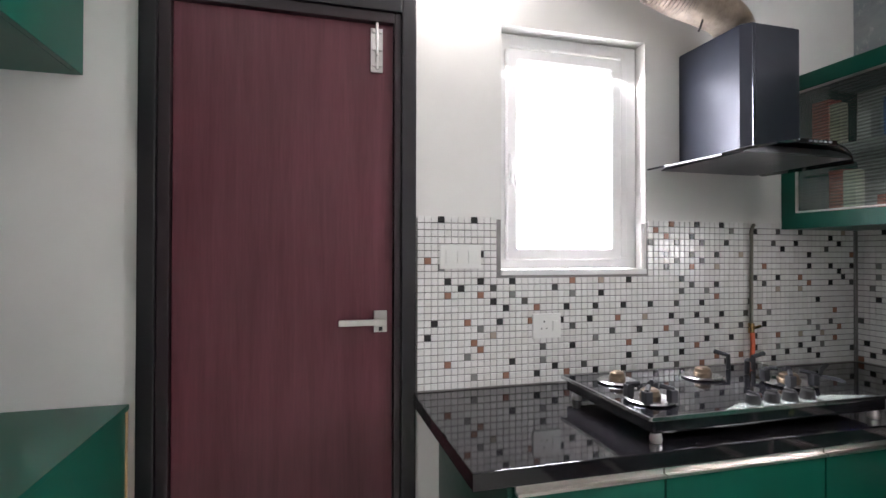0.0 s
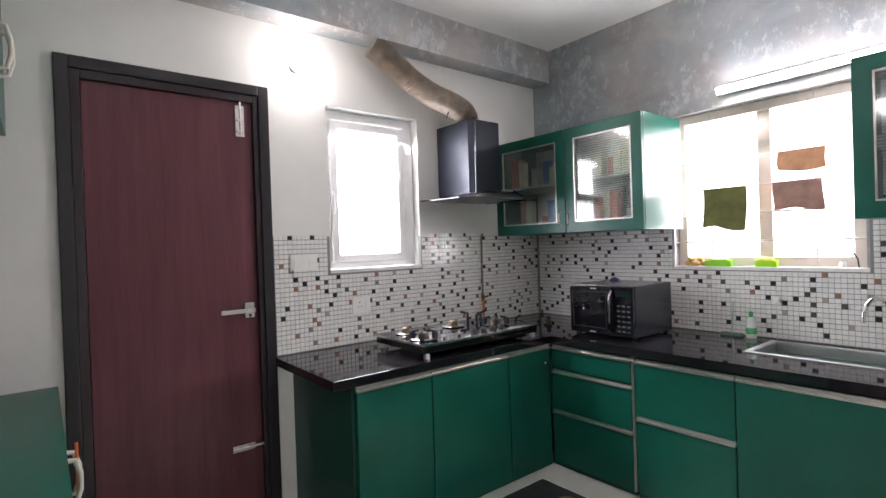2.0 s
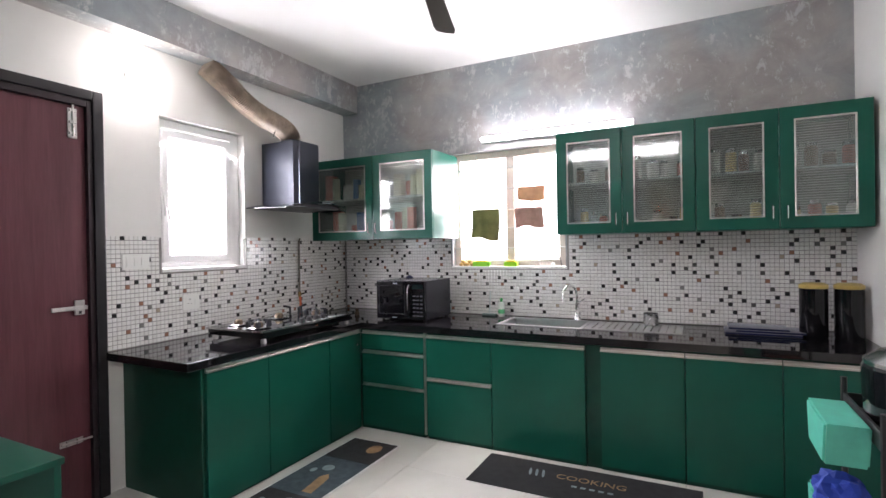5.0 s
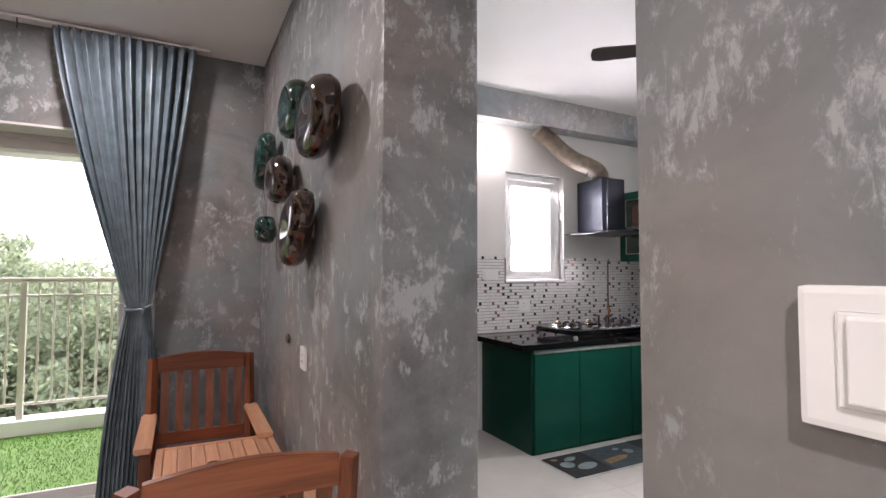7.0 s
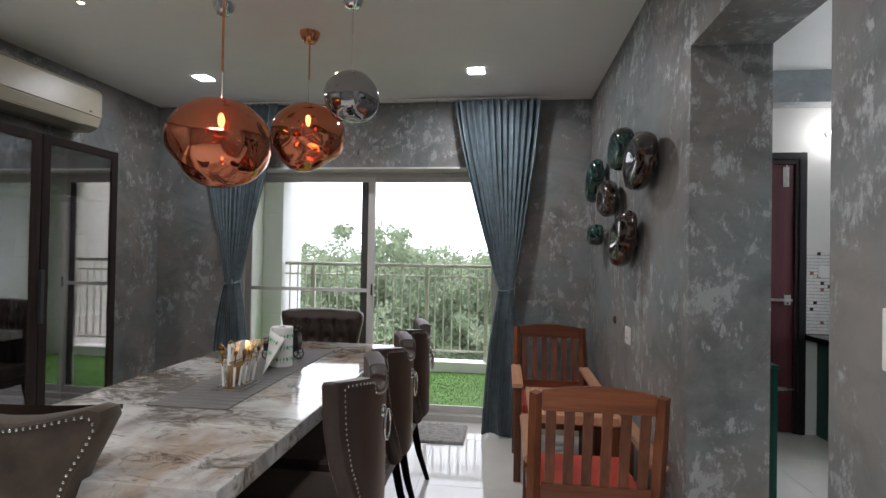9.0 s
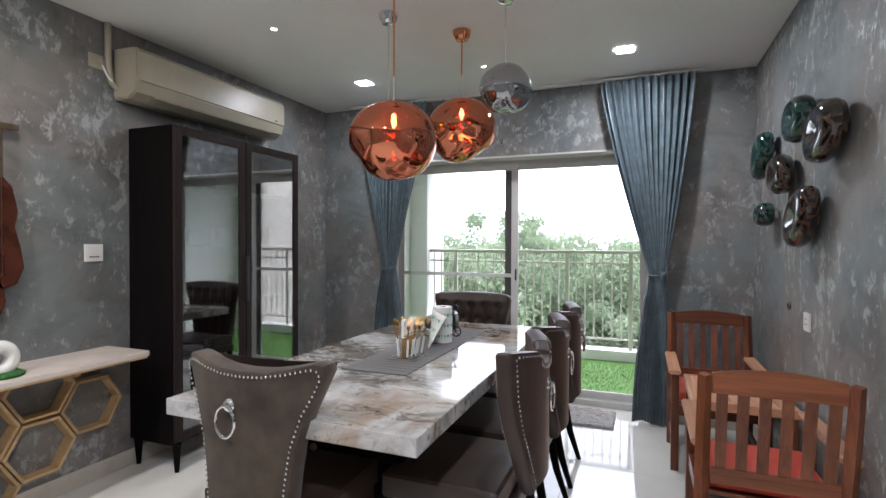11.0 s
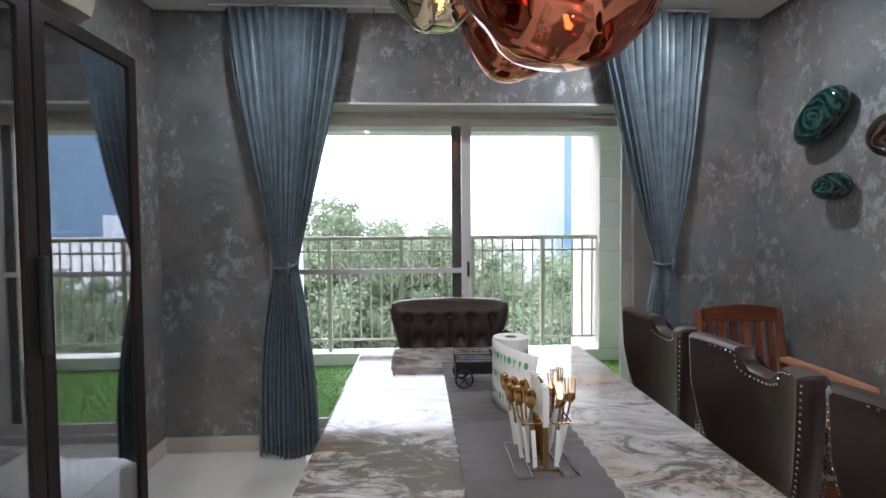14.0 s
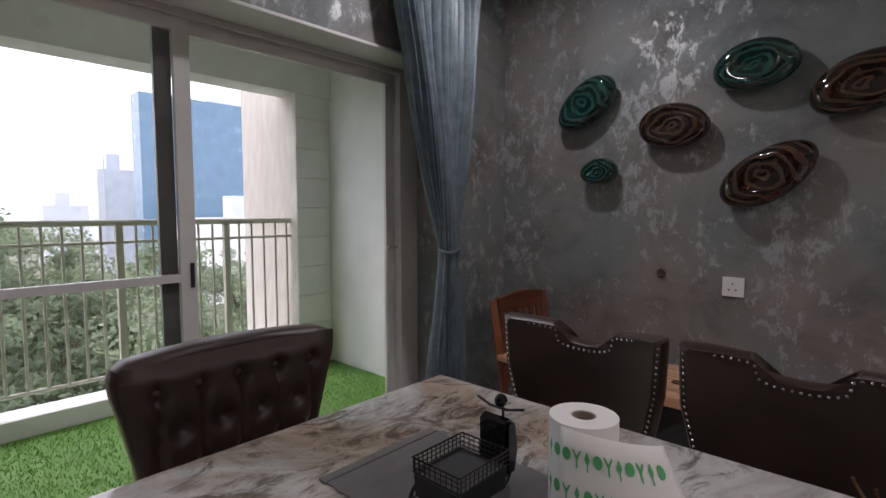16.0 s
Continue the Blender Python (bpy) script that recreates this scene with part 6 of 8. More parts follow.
for row in range(3):
    zt = 0.80 - 0.30 * row
    for k in range(20):
        ang = 2 * math.pi * k / 20
        c = Vector((RX + (RR + 0.0006) * math.cos(ang), RY + (RR + 0.0006) * math.sin(ang), RZ + 0.203 * zt))
        side = Vector((-math.sin(ang), math.cos(ang), 0))
        bm = bmesh.new()
        bm.faces.new([bm.verts.new(c + side * dx + Vector((0, 0, dz))) for dx, dz in leaf_shape(k)])
        part("leaf_print", bm, GREEN_PRINT, roll)
    for k in range(10):
        s_ = 0.06 + 0.09 * k
        c, nx_ = sheet_at(s_, zt), sheet_at(s_ + 0.02, zt)
        side = (nx_ - c).normalized()
        up = (sheet_at(s_, zt + 0.05) - c).normalized()
        out = side.cross(up).normalized() * 0.0016
        for sgn in (1,):
            bm = bmesh.new()
            bm.faces.new([bm.verts.new(c + out * sgn + side * dx + up * dz) for dx, dz in leaf_shape(k + row)])
            part("leaf_print", bm, GREEN_PRINT, roll)

# cutlery stand
cs = thing("cutlery_stand", "gold wire cutlery stand with white-handled gold forks and spoons", "cutlery stand", (-3.135, -0.32, TZ + 0.004))
CX, CY, CZ_ = -3.14, -0.325, TZ + 0.006
for s in (-1, 1):
    x = CX + s * 0.035
    part("wire_base", tube([(x, CY - 0.09, CZ_ + 0.003), (x + s * 0.035, CY - 0.09, CZ_ + 0.003), (x + s * 0.035, CY + 0.09, CZ_ + 0.003), (x, CY + 0.09, CZ_ + 0.003)], 0.0025, 8, closed=True), CHROME, cs)
part("carry_loop", tube([(CX, CY - 0.055, CZ_), (CX, CY - 0.055, CZ_ + 0.14), (CX, CY - 0.042, CZ_ + 0.178), (CX, CY - 0.015, CZ_ + 0.20), (CX, CY + 0.015, CZ_ + 0.20), (CX, CY + 0.042, CZ_ + 0.178), (CX, CY + 0.055, CZ_ + 0.14), (CX, CY + 0.055, CZ_)], 0.003, 8), GOLD, cs, smooth=True)
part("foot_bar", tube([(CX - 0.036, CY - 0.055, CZ_ + 0.003), (CX + 0.036, CY - 0.055, CZ_ + 0.003)], 0.0025, 8), GOLD, cs)
part("foot_bar", tube([(CX - 0.036, CY + 0.055, CZ_ + 0.003), (CX + 0.036, CY + 0.055, CZ_ + 0.003)], 0.0025, 8), GOLD, cs)
for s in (-1, 1):
    part("holder_ring", tube([(CX + s * 0.012, CY - 0.08, CZ_ + 0.12), (CX + s * 0.055, CY - 0.08, CZ_ + 0.12), (CX + s * 0.055, CY + 0.08, CZ_ + 0.12), (CX + s * 0.012, CY + 0.08, CZ_ + 0.12)], 0.0022, 8, closed=True), GOLD, cs)


def cutlery(kind_, x, y, z, lean_x, lean_y):
    c = thing("fork" if kind_ == "fork" else "spoon", "gold " + kind_ + " with a white handle in the wire stand", kind_, (x, y, z), "cutlery in the stand")
    q = Matrix.Translation((x, y, z)) @ Matrix.Rotation(lean_x, 4, "Y") @ Matrix.Rotation(lean_y, 4, "X")

    def put(bm):
        bmesh.ops.transform(bm, matrix=q, verts=bm.verts)
        return bm
    part("handle", put(add_box(bmesh.new(), -0.005, 0.005, -0.003, 0.003, 0.005, 0.092, 0.0025)), WHITE_PLASTIC, c, "white handle", smooth=True)
    part("neck", put(tube([(0, 0, 0.09), (0, 0, 0.13), (0, 0.003, 0.142)], 0.0028, 8)), GOLD, c, smooth=True)
    if kind_ == "fork":
        bm = prism([(-0.005, 0.14), (0.005, 0.14), (0.010, 0.152), (0.010, 0.195), (0.0072, 0.195), (0.0065, 0.163), (0.0047, 0.163), (0.0042, 0.196), (0.0015, 0.196), (0.0008, 0.163), (-0.0008, 0.163), (-0.0015, 0.196), (-0.0042, 0.196), (-0.0047, 0.163), (-0.0065, 0.163), (-0.0072, 0.195), (-0.010, 0.195), (-0.010, 0.152)], "y", -0.001, 0.001)
        for v in bm.verts:
            v.co.y += 9.0 * (v.co.z - 0.14) ** 2 - 0.55 * (v.co.z - 0.14) ** 1 * 0.2
        part("fork_head", put(bm), GOLD, c)
    else:
        bm = bmesh.new()
        bmesh.ops.create_uvsphere(bm, u_segments=14, v_segments=8, radius=1, matrix=Matrix.Translation((0, 0.004, 0.164)) @ Matrix.Diagonal((0.014, 0.005, 0.025, 1)))
        part("bowl", put(bm), GOLD, c, smooth=True)


rnd = random.Random(11)
for s in (-1, 1):
    for k in range(6):
        cutlery("fork" if s > 0 else "spoon", CX + s * (0.024 + 0.010 * (k % 3)), CY - 0.062 + 0.025 * k, CZ_ + 0.008, s * (0.05 + 0.05 * (k % 3) + 0.03 * rnd.random()), rnd.uniform(-0.06, 0.06))
for k in range(6):
    y = CY - 0.062 + 0.025 * k
    c = thing("knife", "white-handled gold knife in the wire stand", "knife", (CX, y, CZ_ + 0.01), "cutlery in the stand")
    part("handle", box(CX - 0.0075, CX + 0.0075, y - 0.0038, y + 0.0038, CZ_ + 0.105, CZ_ + 0.20 - 0.002 * (k % 2), 0.0035), WHITE_PLASTIC, c, smooth=True)
    part("blade", box(CX - 0.006, CX + 0.006, y - 0.0007, y + 0.0007, CZ_ + 0.006, CZ_ + 0.1049), GOLD, c)

# black metal cargo trike
tk = thing("trike_ornament", "black metal cargo trike ornament with a wire basket", "ornament", (-3.22, 0.31, TZ + 0.004))
QX, QY, QZ = -3.225, 0.30, TZ + 0.006
part("tray", prism([(QY - 0.05, QZ + 0.045), (QY + 0.05, QZ + 0.045), (QY + 0.055, QZ + 0.088), (QY - 0.055, QZ + 0.088)], "x", QX - 0.075, QX + 0.06, 0.003), BLACK_MATT, tk)
bm = bmesh.new()
for z in (0.090, 0.099, 0.108, 0.116):
    add_tube(bm, [(QX - 0.075, QY - 0.055, QZ + z), (QX + 0.06, QY - 0.055, QZ + z), (QX + 0.06, QY + 0.055, QZ + z), (QX - 0.075, QY + 0.055, QZ + z)], 0.0012 if z < 0.115 else 0.002, 6, closed=True)
for k in range(12):
    x = QX - 0.072 + k * 0.0115
    for y in (QY - 0.055, QY + 0.055):
        add_tube(bm, [(x, y, QZ + 0.088), (x, y, QZ + 0.116)], 0.001, 5)
for k in range(9):
    y = QY - 0.05 + k * 0.0125
    for x in (QX - 0.075, QX + 0.06):
        add_tube(bm, [(x, y, QZ + 0.088), (x, y, QZ + 0.116)], 0.001, 5)
part("basket", bm, plain("black_wire", (0.035, 0.03, 0.025), 0.4, 0.6), tk)


def wheel(x, y, r):
    w_ = part("wheel", tube([(x + r * math.sin(a), y, QZ + r + r * math.cos(a)) for a in [2 * math.pi * k / 24 for k in range(24)]], 0.004, 8, closed=True), BLACK_MATT, tk, smooth=True)
    for k in range(5):
        a = 2 * math.pi * k / 5
        part("spoke", tube([(x, y, QZ + r), (x + r * math.sin(a), y, QZ + r + r * math.cos(a))], 0.002, 6), BLACK_MATT, w_)


wheel(QX - 0.045, QY - 0.062, 0.03)
wheel(QX - 0.045, QY + 0.062, 0.03)
wheel(QX + 0.115, QY, 0.03)
part("axle", tube([(QX - 0.045, QY - 0.062, QZ + 0.03), (QX - 0.045, QY + 0.062, QZ + 0.03)], 0.0025, 6), BLACK_MATT, tk)
part("body_shield", prism([(QX + 0.085, QZ + 0.045), (QX + 0.115, QZ + 0.045), (QX + 0.125, QZ + 0.09), (QX + 0.118, QZ + 0.14), (QX + 0.10, QZ + 0.155), (QX + 0.085, QZ + 0.148)], "y", QY - 0.035, QY + 0.035, 0.006), BLACK_GLOSS, tk)
part("chassis", box(QX + 0.05, QX + 0.115, QY - 0.012, QY + 0.012, QZ + 0.045, QZ + 0.06, 0.003), BLACK_MATT, tk)
part("handlebar", tube([(QX + 0.11, QY - 0.055, QZ + 0.176), (QX + 0.105, QY - 0.02, QZ + 0.168), (QX + 0.105, QY + 0.02, QZ + 0.168), (QX + 0.11, QY + 0.055, QZ + 0.176)], 0.0028, 8), BLACK_MATT, tk)
bm = bmesh.new()
bmesh.ops.create_uvsphere(bm, u_segments=14, v_segments=10, radius=0.013, matrix=Matrix.Translation((QX + 0.112, QY, QZ + 0.18)))
part("headlight", bm, BLACK_GLOSS, tk, smooth=True)
part("fork", tube([(QX + 0.115, QY - 0.008, QZ + 0.03), (QX + 0.108, QY - 0.008, QZ + 0.17)], 0.003, 6), BLACK_MATT, tk)


# ---- pendants ----
def lumpy(r, squash, seed, amp=0.07):
    bm = bmesh.new()
    bmesh.ops.create_icosphere(bm, subdivisions=5, radius=1.0)
    off = Vector((seed * 3.1, seed * 1.7, seed * 2.3))
    for v in bm.verts:
        d = v.co.normalized()
        n_ = noise.noise(d * 1.15 + off) + 0.35 * noise.noise(d * 2.4 + off)
        low = max(0.0, -d.z)
        v.co = Vector((d.x, d.y, d.z * squash)) * r * (1 + amp * n_ * (1 + low))
    return bm


def pendant(x, y, z, r, squash, glass, metal, label, seed, stem=0.14, lit=True, can=None):
    p = thing("pendant_light", label, "pendant light", (x, y, z), "pendants over the dining table")
    bm = lumpy(r, squash, seed)
    bmesh.ops.translate(bm, verts=bm.verts, vec=(x, y, z))
    part("shade", bm, glass, p, smooth=True)
    top = z + r * squash * 0.98
    part("cord", tube([(x, y, top - 0.02), (x, y, DZ - 0.05 - stem)], 0.0022, 6), plain("clear_cord", (0.5, 0.45, 0.42), 0.3), p)
    part("stem", tube([(x, y, DZ - 0.052 - stem), (x, y, DZ - 0.04)], 0.005, 8), metal, p)
    part("canopy", lathe([(0.012, -0.062), (0.035, -0.055), (0.052, -0.03), (0.058, 0.0)], (x, y, DZ - 0.002), 24), metal, p, smooth=True)
    part("socket", lathe([(0.016, 0), (0.016, -0.05), (0.012, -0.06)], (x, y, top + 0.005), 14), metal, p, smooth=True)
    if lit:
        part("bulb", lathe([(0.004, -0.06), (0.012, -0.07), (0.014, -0.10), (0.006, -0.125)], (x, y, top), 12), FILAMENT, p, "glowing filament bulb", smooth=True)
    return p


COPPER_METAL = plain("copper_plate", (0.75, 0.30, 0.16), 0.12, 1.0, vary=0.05, bumpy=0)
pendant(-3.135, -0.50, 1.878, 0.207, 0.90, COPPER, COPPER_METAL, "large lumpy copper glass pendant lamp, lit", 1.0, 0.45)
pendant(-3.066, 0.265, 2.085, 0.20, 0.93, COPPER, COPPER_METAL, "lumpy copper glass pendant lamp, lit", 2.0, 0.22)
pendant(-2.696, -0.105, 2.183, 0.135, 0.95, CHROME_GLASS, CHROME, "smoky chrome glass pendant lamp over the table", 3.0, 0.14, False)
pendant(-3.375, -0.10, 2.04, 0.135, 1.0, GOLD_GLASS, CHROME, "pale gold glass pendant lamp over the table", 4.0, 0.14)

# ---- ceiling lights ----
# the pair at y = -2.6 is unseen, added along with fill lamps c and d
for x, y in ((-2.15, 0.935), (-4.14, 0.93), (-2.15, -2.6), (-4.14, -2.6)):
    d = thing("downlight", "square white LED downlight in the ceiling", "downlight", (x, y, DZ), "ceiling downlights")
    part("rim", frame_boxes("x", 0, 0.006, -0.062, 0.062, -0.062, 0.062, 0.008, 0.001), WHITE_PLASTIC, d).matrix_basis = Matrix.Translation((-x, -y, -DZ)) @ Matrix.Translation((x * 2, y * 2, DZ * 2 - 0.001)) @ Matrix.Rotation(radians(90), 4, "Y")
    part("panel", box(x - 0.054, x + 0.054, y - 0.054, y + 0.054, DZ - 0.005, DZ - 0.001), LED, d, "glowing square panel")
for x, y in ((-4.11, -0.18), (-3.12, 0.90), (-4.11, -1.6), (-2.15, -0.9)):
    d = thing("spotlight", "small round warm ceiling spotlight", "spotlight", (x, y, DZ), "ceiling spotlights")
    part("rim", lathe([(0.022, 0), (0.022, -0.004), (0.016, -0.005)], (x, y, DZ - 0.0005), 16), WHITE_PLASTIC, d)
    part("lens", lathe([(0.015, -0.0055), (0.012, -0.0075)], (x, y, DZ - 0.0005), 14), glow("warm_spot", (1, 0.85, 0.6), 12), d)
lamp("spot_light_warm", "AREA", look((-4.11, -1.6, DZ - 0.012), (-4.11, -1.6, 0), 0), 7, (1, 0.84, 0.64), 0.03, 0.03)
lamp("downlight_light_a", "AREA", look((-2.15, 0.935, DZ - 0.012), (-2.15, 0.935, 0), 0), 9, (1, 0.98, 0.94), 0.1, 0.1)
lamp("downlight_light_b", "AREA", look((-4.14, 0.93, DZ - 0.012), (-4.14, 0.93, 0), 0), 6, (1, 0.98, 0.94), 0.1, 0.1)
# c and d: added fill from the unseen south end, to brighten the walls
lamp("unseen_south_fill_c", "AREA", look((-2.15, -2.6, DZ - 0.012), (-2.15, -2.6, 0), 0), 21, (1, 0.97, 0.93), 0.1, 0.1)
lamp("unseen_south_fill_d", "AREA", look((-4.14, -2.6, DZ - 0.012), (-4.14, -2.6, 0), 0), 16, (1, 0.97, 0.93), 0.1, 0.1)

# ---- display cabinet ----
VX0, VX1, VY0, VY1 = -4.985, -4.60, -0.465, 0.685
vc = thing("display_cabinet", "tall dark wood display cabinet with two glass doors", "cabinet", ((VX0 + VX1) / 2, (VY0 + VY1) / 2, 0))
for a, nm in (((VX0, VX1 - 0.024, VY0, VY0 + 0.022, 0.17, 2.085), "side_panel"), ((VX0, VX1 - 0.024, VY1 - 0.022, VY1, 0.17, 2.085), "side_panel"), ((VX0, VX1 - 0.024, VY0 + 0.022, VY1 - 0.022, 2.055, 2.085), "top_panel"),
              ((VX0, VX1 - 0.024, VY0 + 0.022, VY1 - 0.022, 0.17, 0.20), "bottom_panel"), ((VX0, VX0 + 0.01, VY0 + 0.022, VY1 - 0.022, 0.20, 2.055), "back_panel")):
    part(nm, box(*a, 0.002), DARK_WOOD, vc)
for z in (0.60, 0.98, 1.36, 1.74):
    part("shelf", box(VX0 + 0.012, VX1 - 0.05, VY0 + 0.024, VY1 - 0.024, z, z + 0.008), GLASS_TINT if z < 1.7 else DARK_WOOD, vc)
VM = (VY0 + VY1) / 2
for a, b in ((VY0, VM), (VM, VY1)):
    d = part("door", frame_boxes("x", VX1 - 0.022, VX1, a + 0.002, b - 0.002, 0.19, 2.083, 0.055, 0.003), FRAME_WOOD, vc, "dark brown door frame")
    part("glass", box(VX1 - 0.013, VX1 - 0.009, a + 0.058, b - 0.058, 0.246, 2.027), GLASS_TINT, d, "grey reflecting glass").visible_shadow = False
part("pull_handle", box(VX1 + 0.001, VX1 + 0.022, VM - 0.012, VM + 0.012, 0.98, 1.29, 0.006), BLACK_MATT, vc)
for y in (VY0 + 0.035, VY1 - 0.035):
    for x in (VX0 + 0.03, VX1 - 0.03):
        part("foot", tube([(x, y, 0.175), (x, y, 0)], 0.03, 4, radii=[0.034, 0.016]), DARK_WOOD, vc)
rnd = random.Random(21)
for z, n in ((0.608, 4), (0.988, 7), (1.368, 7), (1.748, 8)):
    for k in range(n):
        y = VY0 + 0.09 + (VY1 - VY0 - 0.18) * k / (n - 1) + rnd.uniform(-0.02, 0.02)
        x = VX0 + 0.13 + rnd.random() * 0.12
        r, hh = 0.026 + rnd.random() * 0.012, 0.09 + rnd.random() * 0.08
        part("drinking_glass", lathe([(r * 0.7, 0), (r * 0.75, 0.004), (r, hh), (r * 0.93, hh), (r * 0.66, 0.008)], (x, y, z + 0.001), 16), JAR_GLASS, None, "clear drinking glass on a cabinet shelf", "glass", smooth=True, group="glasses in the display cabinet").visible_shadow = False
for y in (-0.27, 0.33):
    o_ = thing("gold_ornament", "small gold-coloured bowl on a dark foot on the top shelf", "ornament", (VX0 + 0.2, y, 1.748), "ornaments in the display cabinet")
    part("foot", lathe([(0.03, 0.001), (0.026, 0.012), (0.012, 0.02)], (VX0 + 0.2, y, 1.748), 18), BLACK_MATT, o_, smooth=True)
    part("bowl", lathe([(0.012, 0.021), (0.04, 0.04), (0.052, 0.062), (0.048, 0.062), (0.02, 0.034)], (VX0 + 0.2, y, 1.748), 20), GOLD, o_, smooth=True)
for k in range(6):
    part("dinner_plate", lathe([(0.04, 0), (0.07, 0.003), (0.105, 0.012), (0.105, 0.015), (0.068, 0.006), (0.01, 0.005)], (VX0 + 0.17, -0.20, 0.6085 + k * 0.014), 28), plain("ivory_china", (0.6, 0.56, 0.5), 0.2), None, "ivory dinner plate in a stack in the display cabinet", "plate", smooth=True, group="stacked plates")
part("serving_bowl", lathe([(0.03, 0), (0.05, 0.01), (0.09, 0.07), (0.087, 0.07), (0.045, 0.014)], (VX0 + 0.17, 0.30, 0.609), 24), JAR_GLASS, None, "clear glass serving bowl in the display cabinet", "bowl", smooth=True)

# ---- air conditioner ----
ac = thing("air_conditioner", "cream split air conditioner on the wall above the cabinet", "air conditioner", (-4.9, 0.08, 2.24))
part("casing", prism([(-4.985, 2.24), (-4.86, 2.235), (-4.80, 2.27), (-4.782, 2.33), (-4.785, 2.51), (-4.81, 2.535), (-4.985, 2.54)], "y", -0.56, 0.735, 0.008), CREAM_AC, ac)
part("front_panel", prism([(-4.781, 2.335), (-4.774, 2.34), (-4.776, 2.505), (-4.783, 2.508)], "y", -0.55, 0.725), CREAM_AC, ac)
part("louvre", prism([(-4.862, 2.228), (-4.855, 2.225), (-4.797, 2.26), (-4.800, 2.266)], "y", -0.44, 0.60), plain("louvre_grey", (0.3, 0.28, 0.22), 0.5), ac)
part("indicator", box(-4.7735, -4.772, 0.62, 0.64, 2.355, 2.365), BLACK_MATT, ac)
part("pipe", tube([(-4.975, -0.60, DZ - 0.002), (-4.97, -0.60, 2.42), (-4.965, -0.585, 2.33), (-4.955, -0.55, 2.30)], 0.018, 12), CREAM_AC, ac, smooth=True)
part("cable", tube([(-4.965, -0.64, 2.42), (-4.95, -0.62, 2.36), (-4.955, -0.56, 2.31)], 0.006, 8), WHITE_PLASTIC, ac, smooth=True)
sk_ = thing("ac_socket", "cream wall socket with a plug by the air conditioner", "socket", (-4.98, -0.655, 2.40))
part("plate", box(-4.989, -4.978, -0.705, -0.625, 2.395, 2.475, 0.003), CREAM_AC, sk_)
part("plug", box(-4.977, -4.955, -0.655, -0.625, 2.415, 2.45, 0.006), CREAM_AC, sk_)

# ---- console shelf, hexagons, wall art on the west wall ----
cn = thing("console_shelf", "pale veined wall shelf with a wooden edge", "shelf", (-4.80, -1.6, 0.74))
part("board", prism([(-4.989, -2.6), (-4.62, -2.6), (-4.62, -0.62), (-4.64, -0.60), (-4.989, -0.60)], "z", 0.745, 0.77, 0.002), SHELF_TOP, cn)
part("edge_band", box(-4.985, -4.625, -2.59, -0.625, 0.734, 0.7445), PLY, cn)
for k, y in enumerate((-0.95, -1.9, -2.5)):
    part("bracket", box(-4.988, -4.70, y - 0.01, y + 0.01, 0.70, 0.7335), PLY, cn)
R_ = 0.172
for col, (yy, zs) in enumerate(((-0.735, (0.47,)), (-1.0, (0.62, 0.315)), (-1.265, (0.47, 0.165)), (-1.53, (0.62, 0.315)), (-1.795, (0.47, 0.165)))):
    for zc in zs:
        hx = thing("hexagon_shelf", "plywood hexagon frame on the wall under the shelf", "wall frame", (-4.95, yy, zc), "plywood hexagons")
        for k in range(6):
            a0, a1 = math.pi / 3 * k, math.pi / 3 * (k + 1)
            ro, ri = R_, R_ - 0.016
            poly = [(yy + ro * math.cos(a0), zc + ro * math.sin(a0) * 0.97), (yy + ro * math.cos(a1), zc + ro * math.sin(a1) * 0.97), (yy + ri * math.cos(a1), zc + ri * math.sin(a1) * 0.97), (yy + ri * math.cos(a0), zc + ri * math.sin(a0) * 0.97)]
            part("side", prism(poly, "x", -4.988, -4.915), PLY, hx)
VIOLIN = plain("flamed_copper", (0.16, 0.05, 0.03), 0.15, 0.7, vary=0.5, scale=8)
for k, (y, z, s) in enumerate(((-1.16, 1.42, 1.0), (-1.22, 1.22, 0.8))):
    v = thing("wall_violin", "flamed copper string-instrument wall sculpture", "wall art", (-4.96, y, z), "metal wall sculptures")
    pts2 = [(0, 0.30), (0.05, 0.24), (0.075, 0.12), (0.06, 0.04), (0.085, -0.06), (0.10, -0.16), (0.07, -0.24), (0, -0.27)]
    pts2 = pts2 + [(-a, b) for a, b in pts2[-2:0:-1]]
    part("body", prism([(y + a * s, z + b * s) for a, b in pts2], "x", -4.965, -4.93, 0.008), VIOLIN, v)
    part("neck", box(-4.955, -4.935, y - 0.012, y + 0.012, z + 0.28 * s, z + 0.52 * s, 0.003), BRASS, v)
    part("string", tube([(-4.926, y, z - 0.2 * s), (-4.93, y, z + 0.5 * s)], 0.002, 6), BRASS, v)
    part("peg_box", box(-4.96, -4.93, y - 0.05, y + 0.08, z + 0.52 * s, z + 0.55 * s, 0.004), BRASS, v)
    part("wall_pin", tube([(-4.992, y, z), (-4.965, y, z)], 0.008, 8), BRASS, v)
st = thing("white_sculpture", "rounded white sculpture on a green turf coaster on the shelf", "ornament", (-4.76, -1.26, 0.77))
part("coaster", lathe([(0.09, 0), (0.095, 0.012), (0.08, 0.02)], (-4.76, -1.26, 0.7705), 24), plain("turf_green", (0.03, 0.13, 0.02), 0.9, vary=0.5, scale=60, bumpy=1), st, smooth=True)
part("body", tube([(-4.76 + 0.0, -1.26 + 0.05 * math.cos(a), 0.85 + 0.055 * math.sin(a)) for a in [2 * math.pi * k / 20 for k in range(20)]], 0.032, 14, closed=True), plain("white_ceramic", (0.75, 0.73, 0.68), 0.2), st, smooth=True)
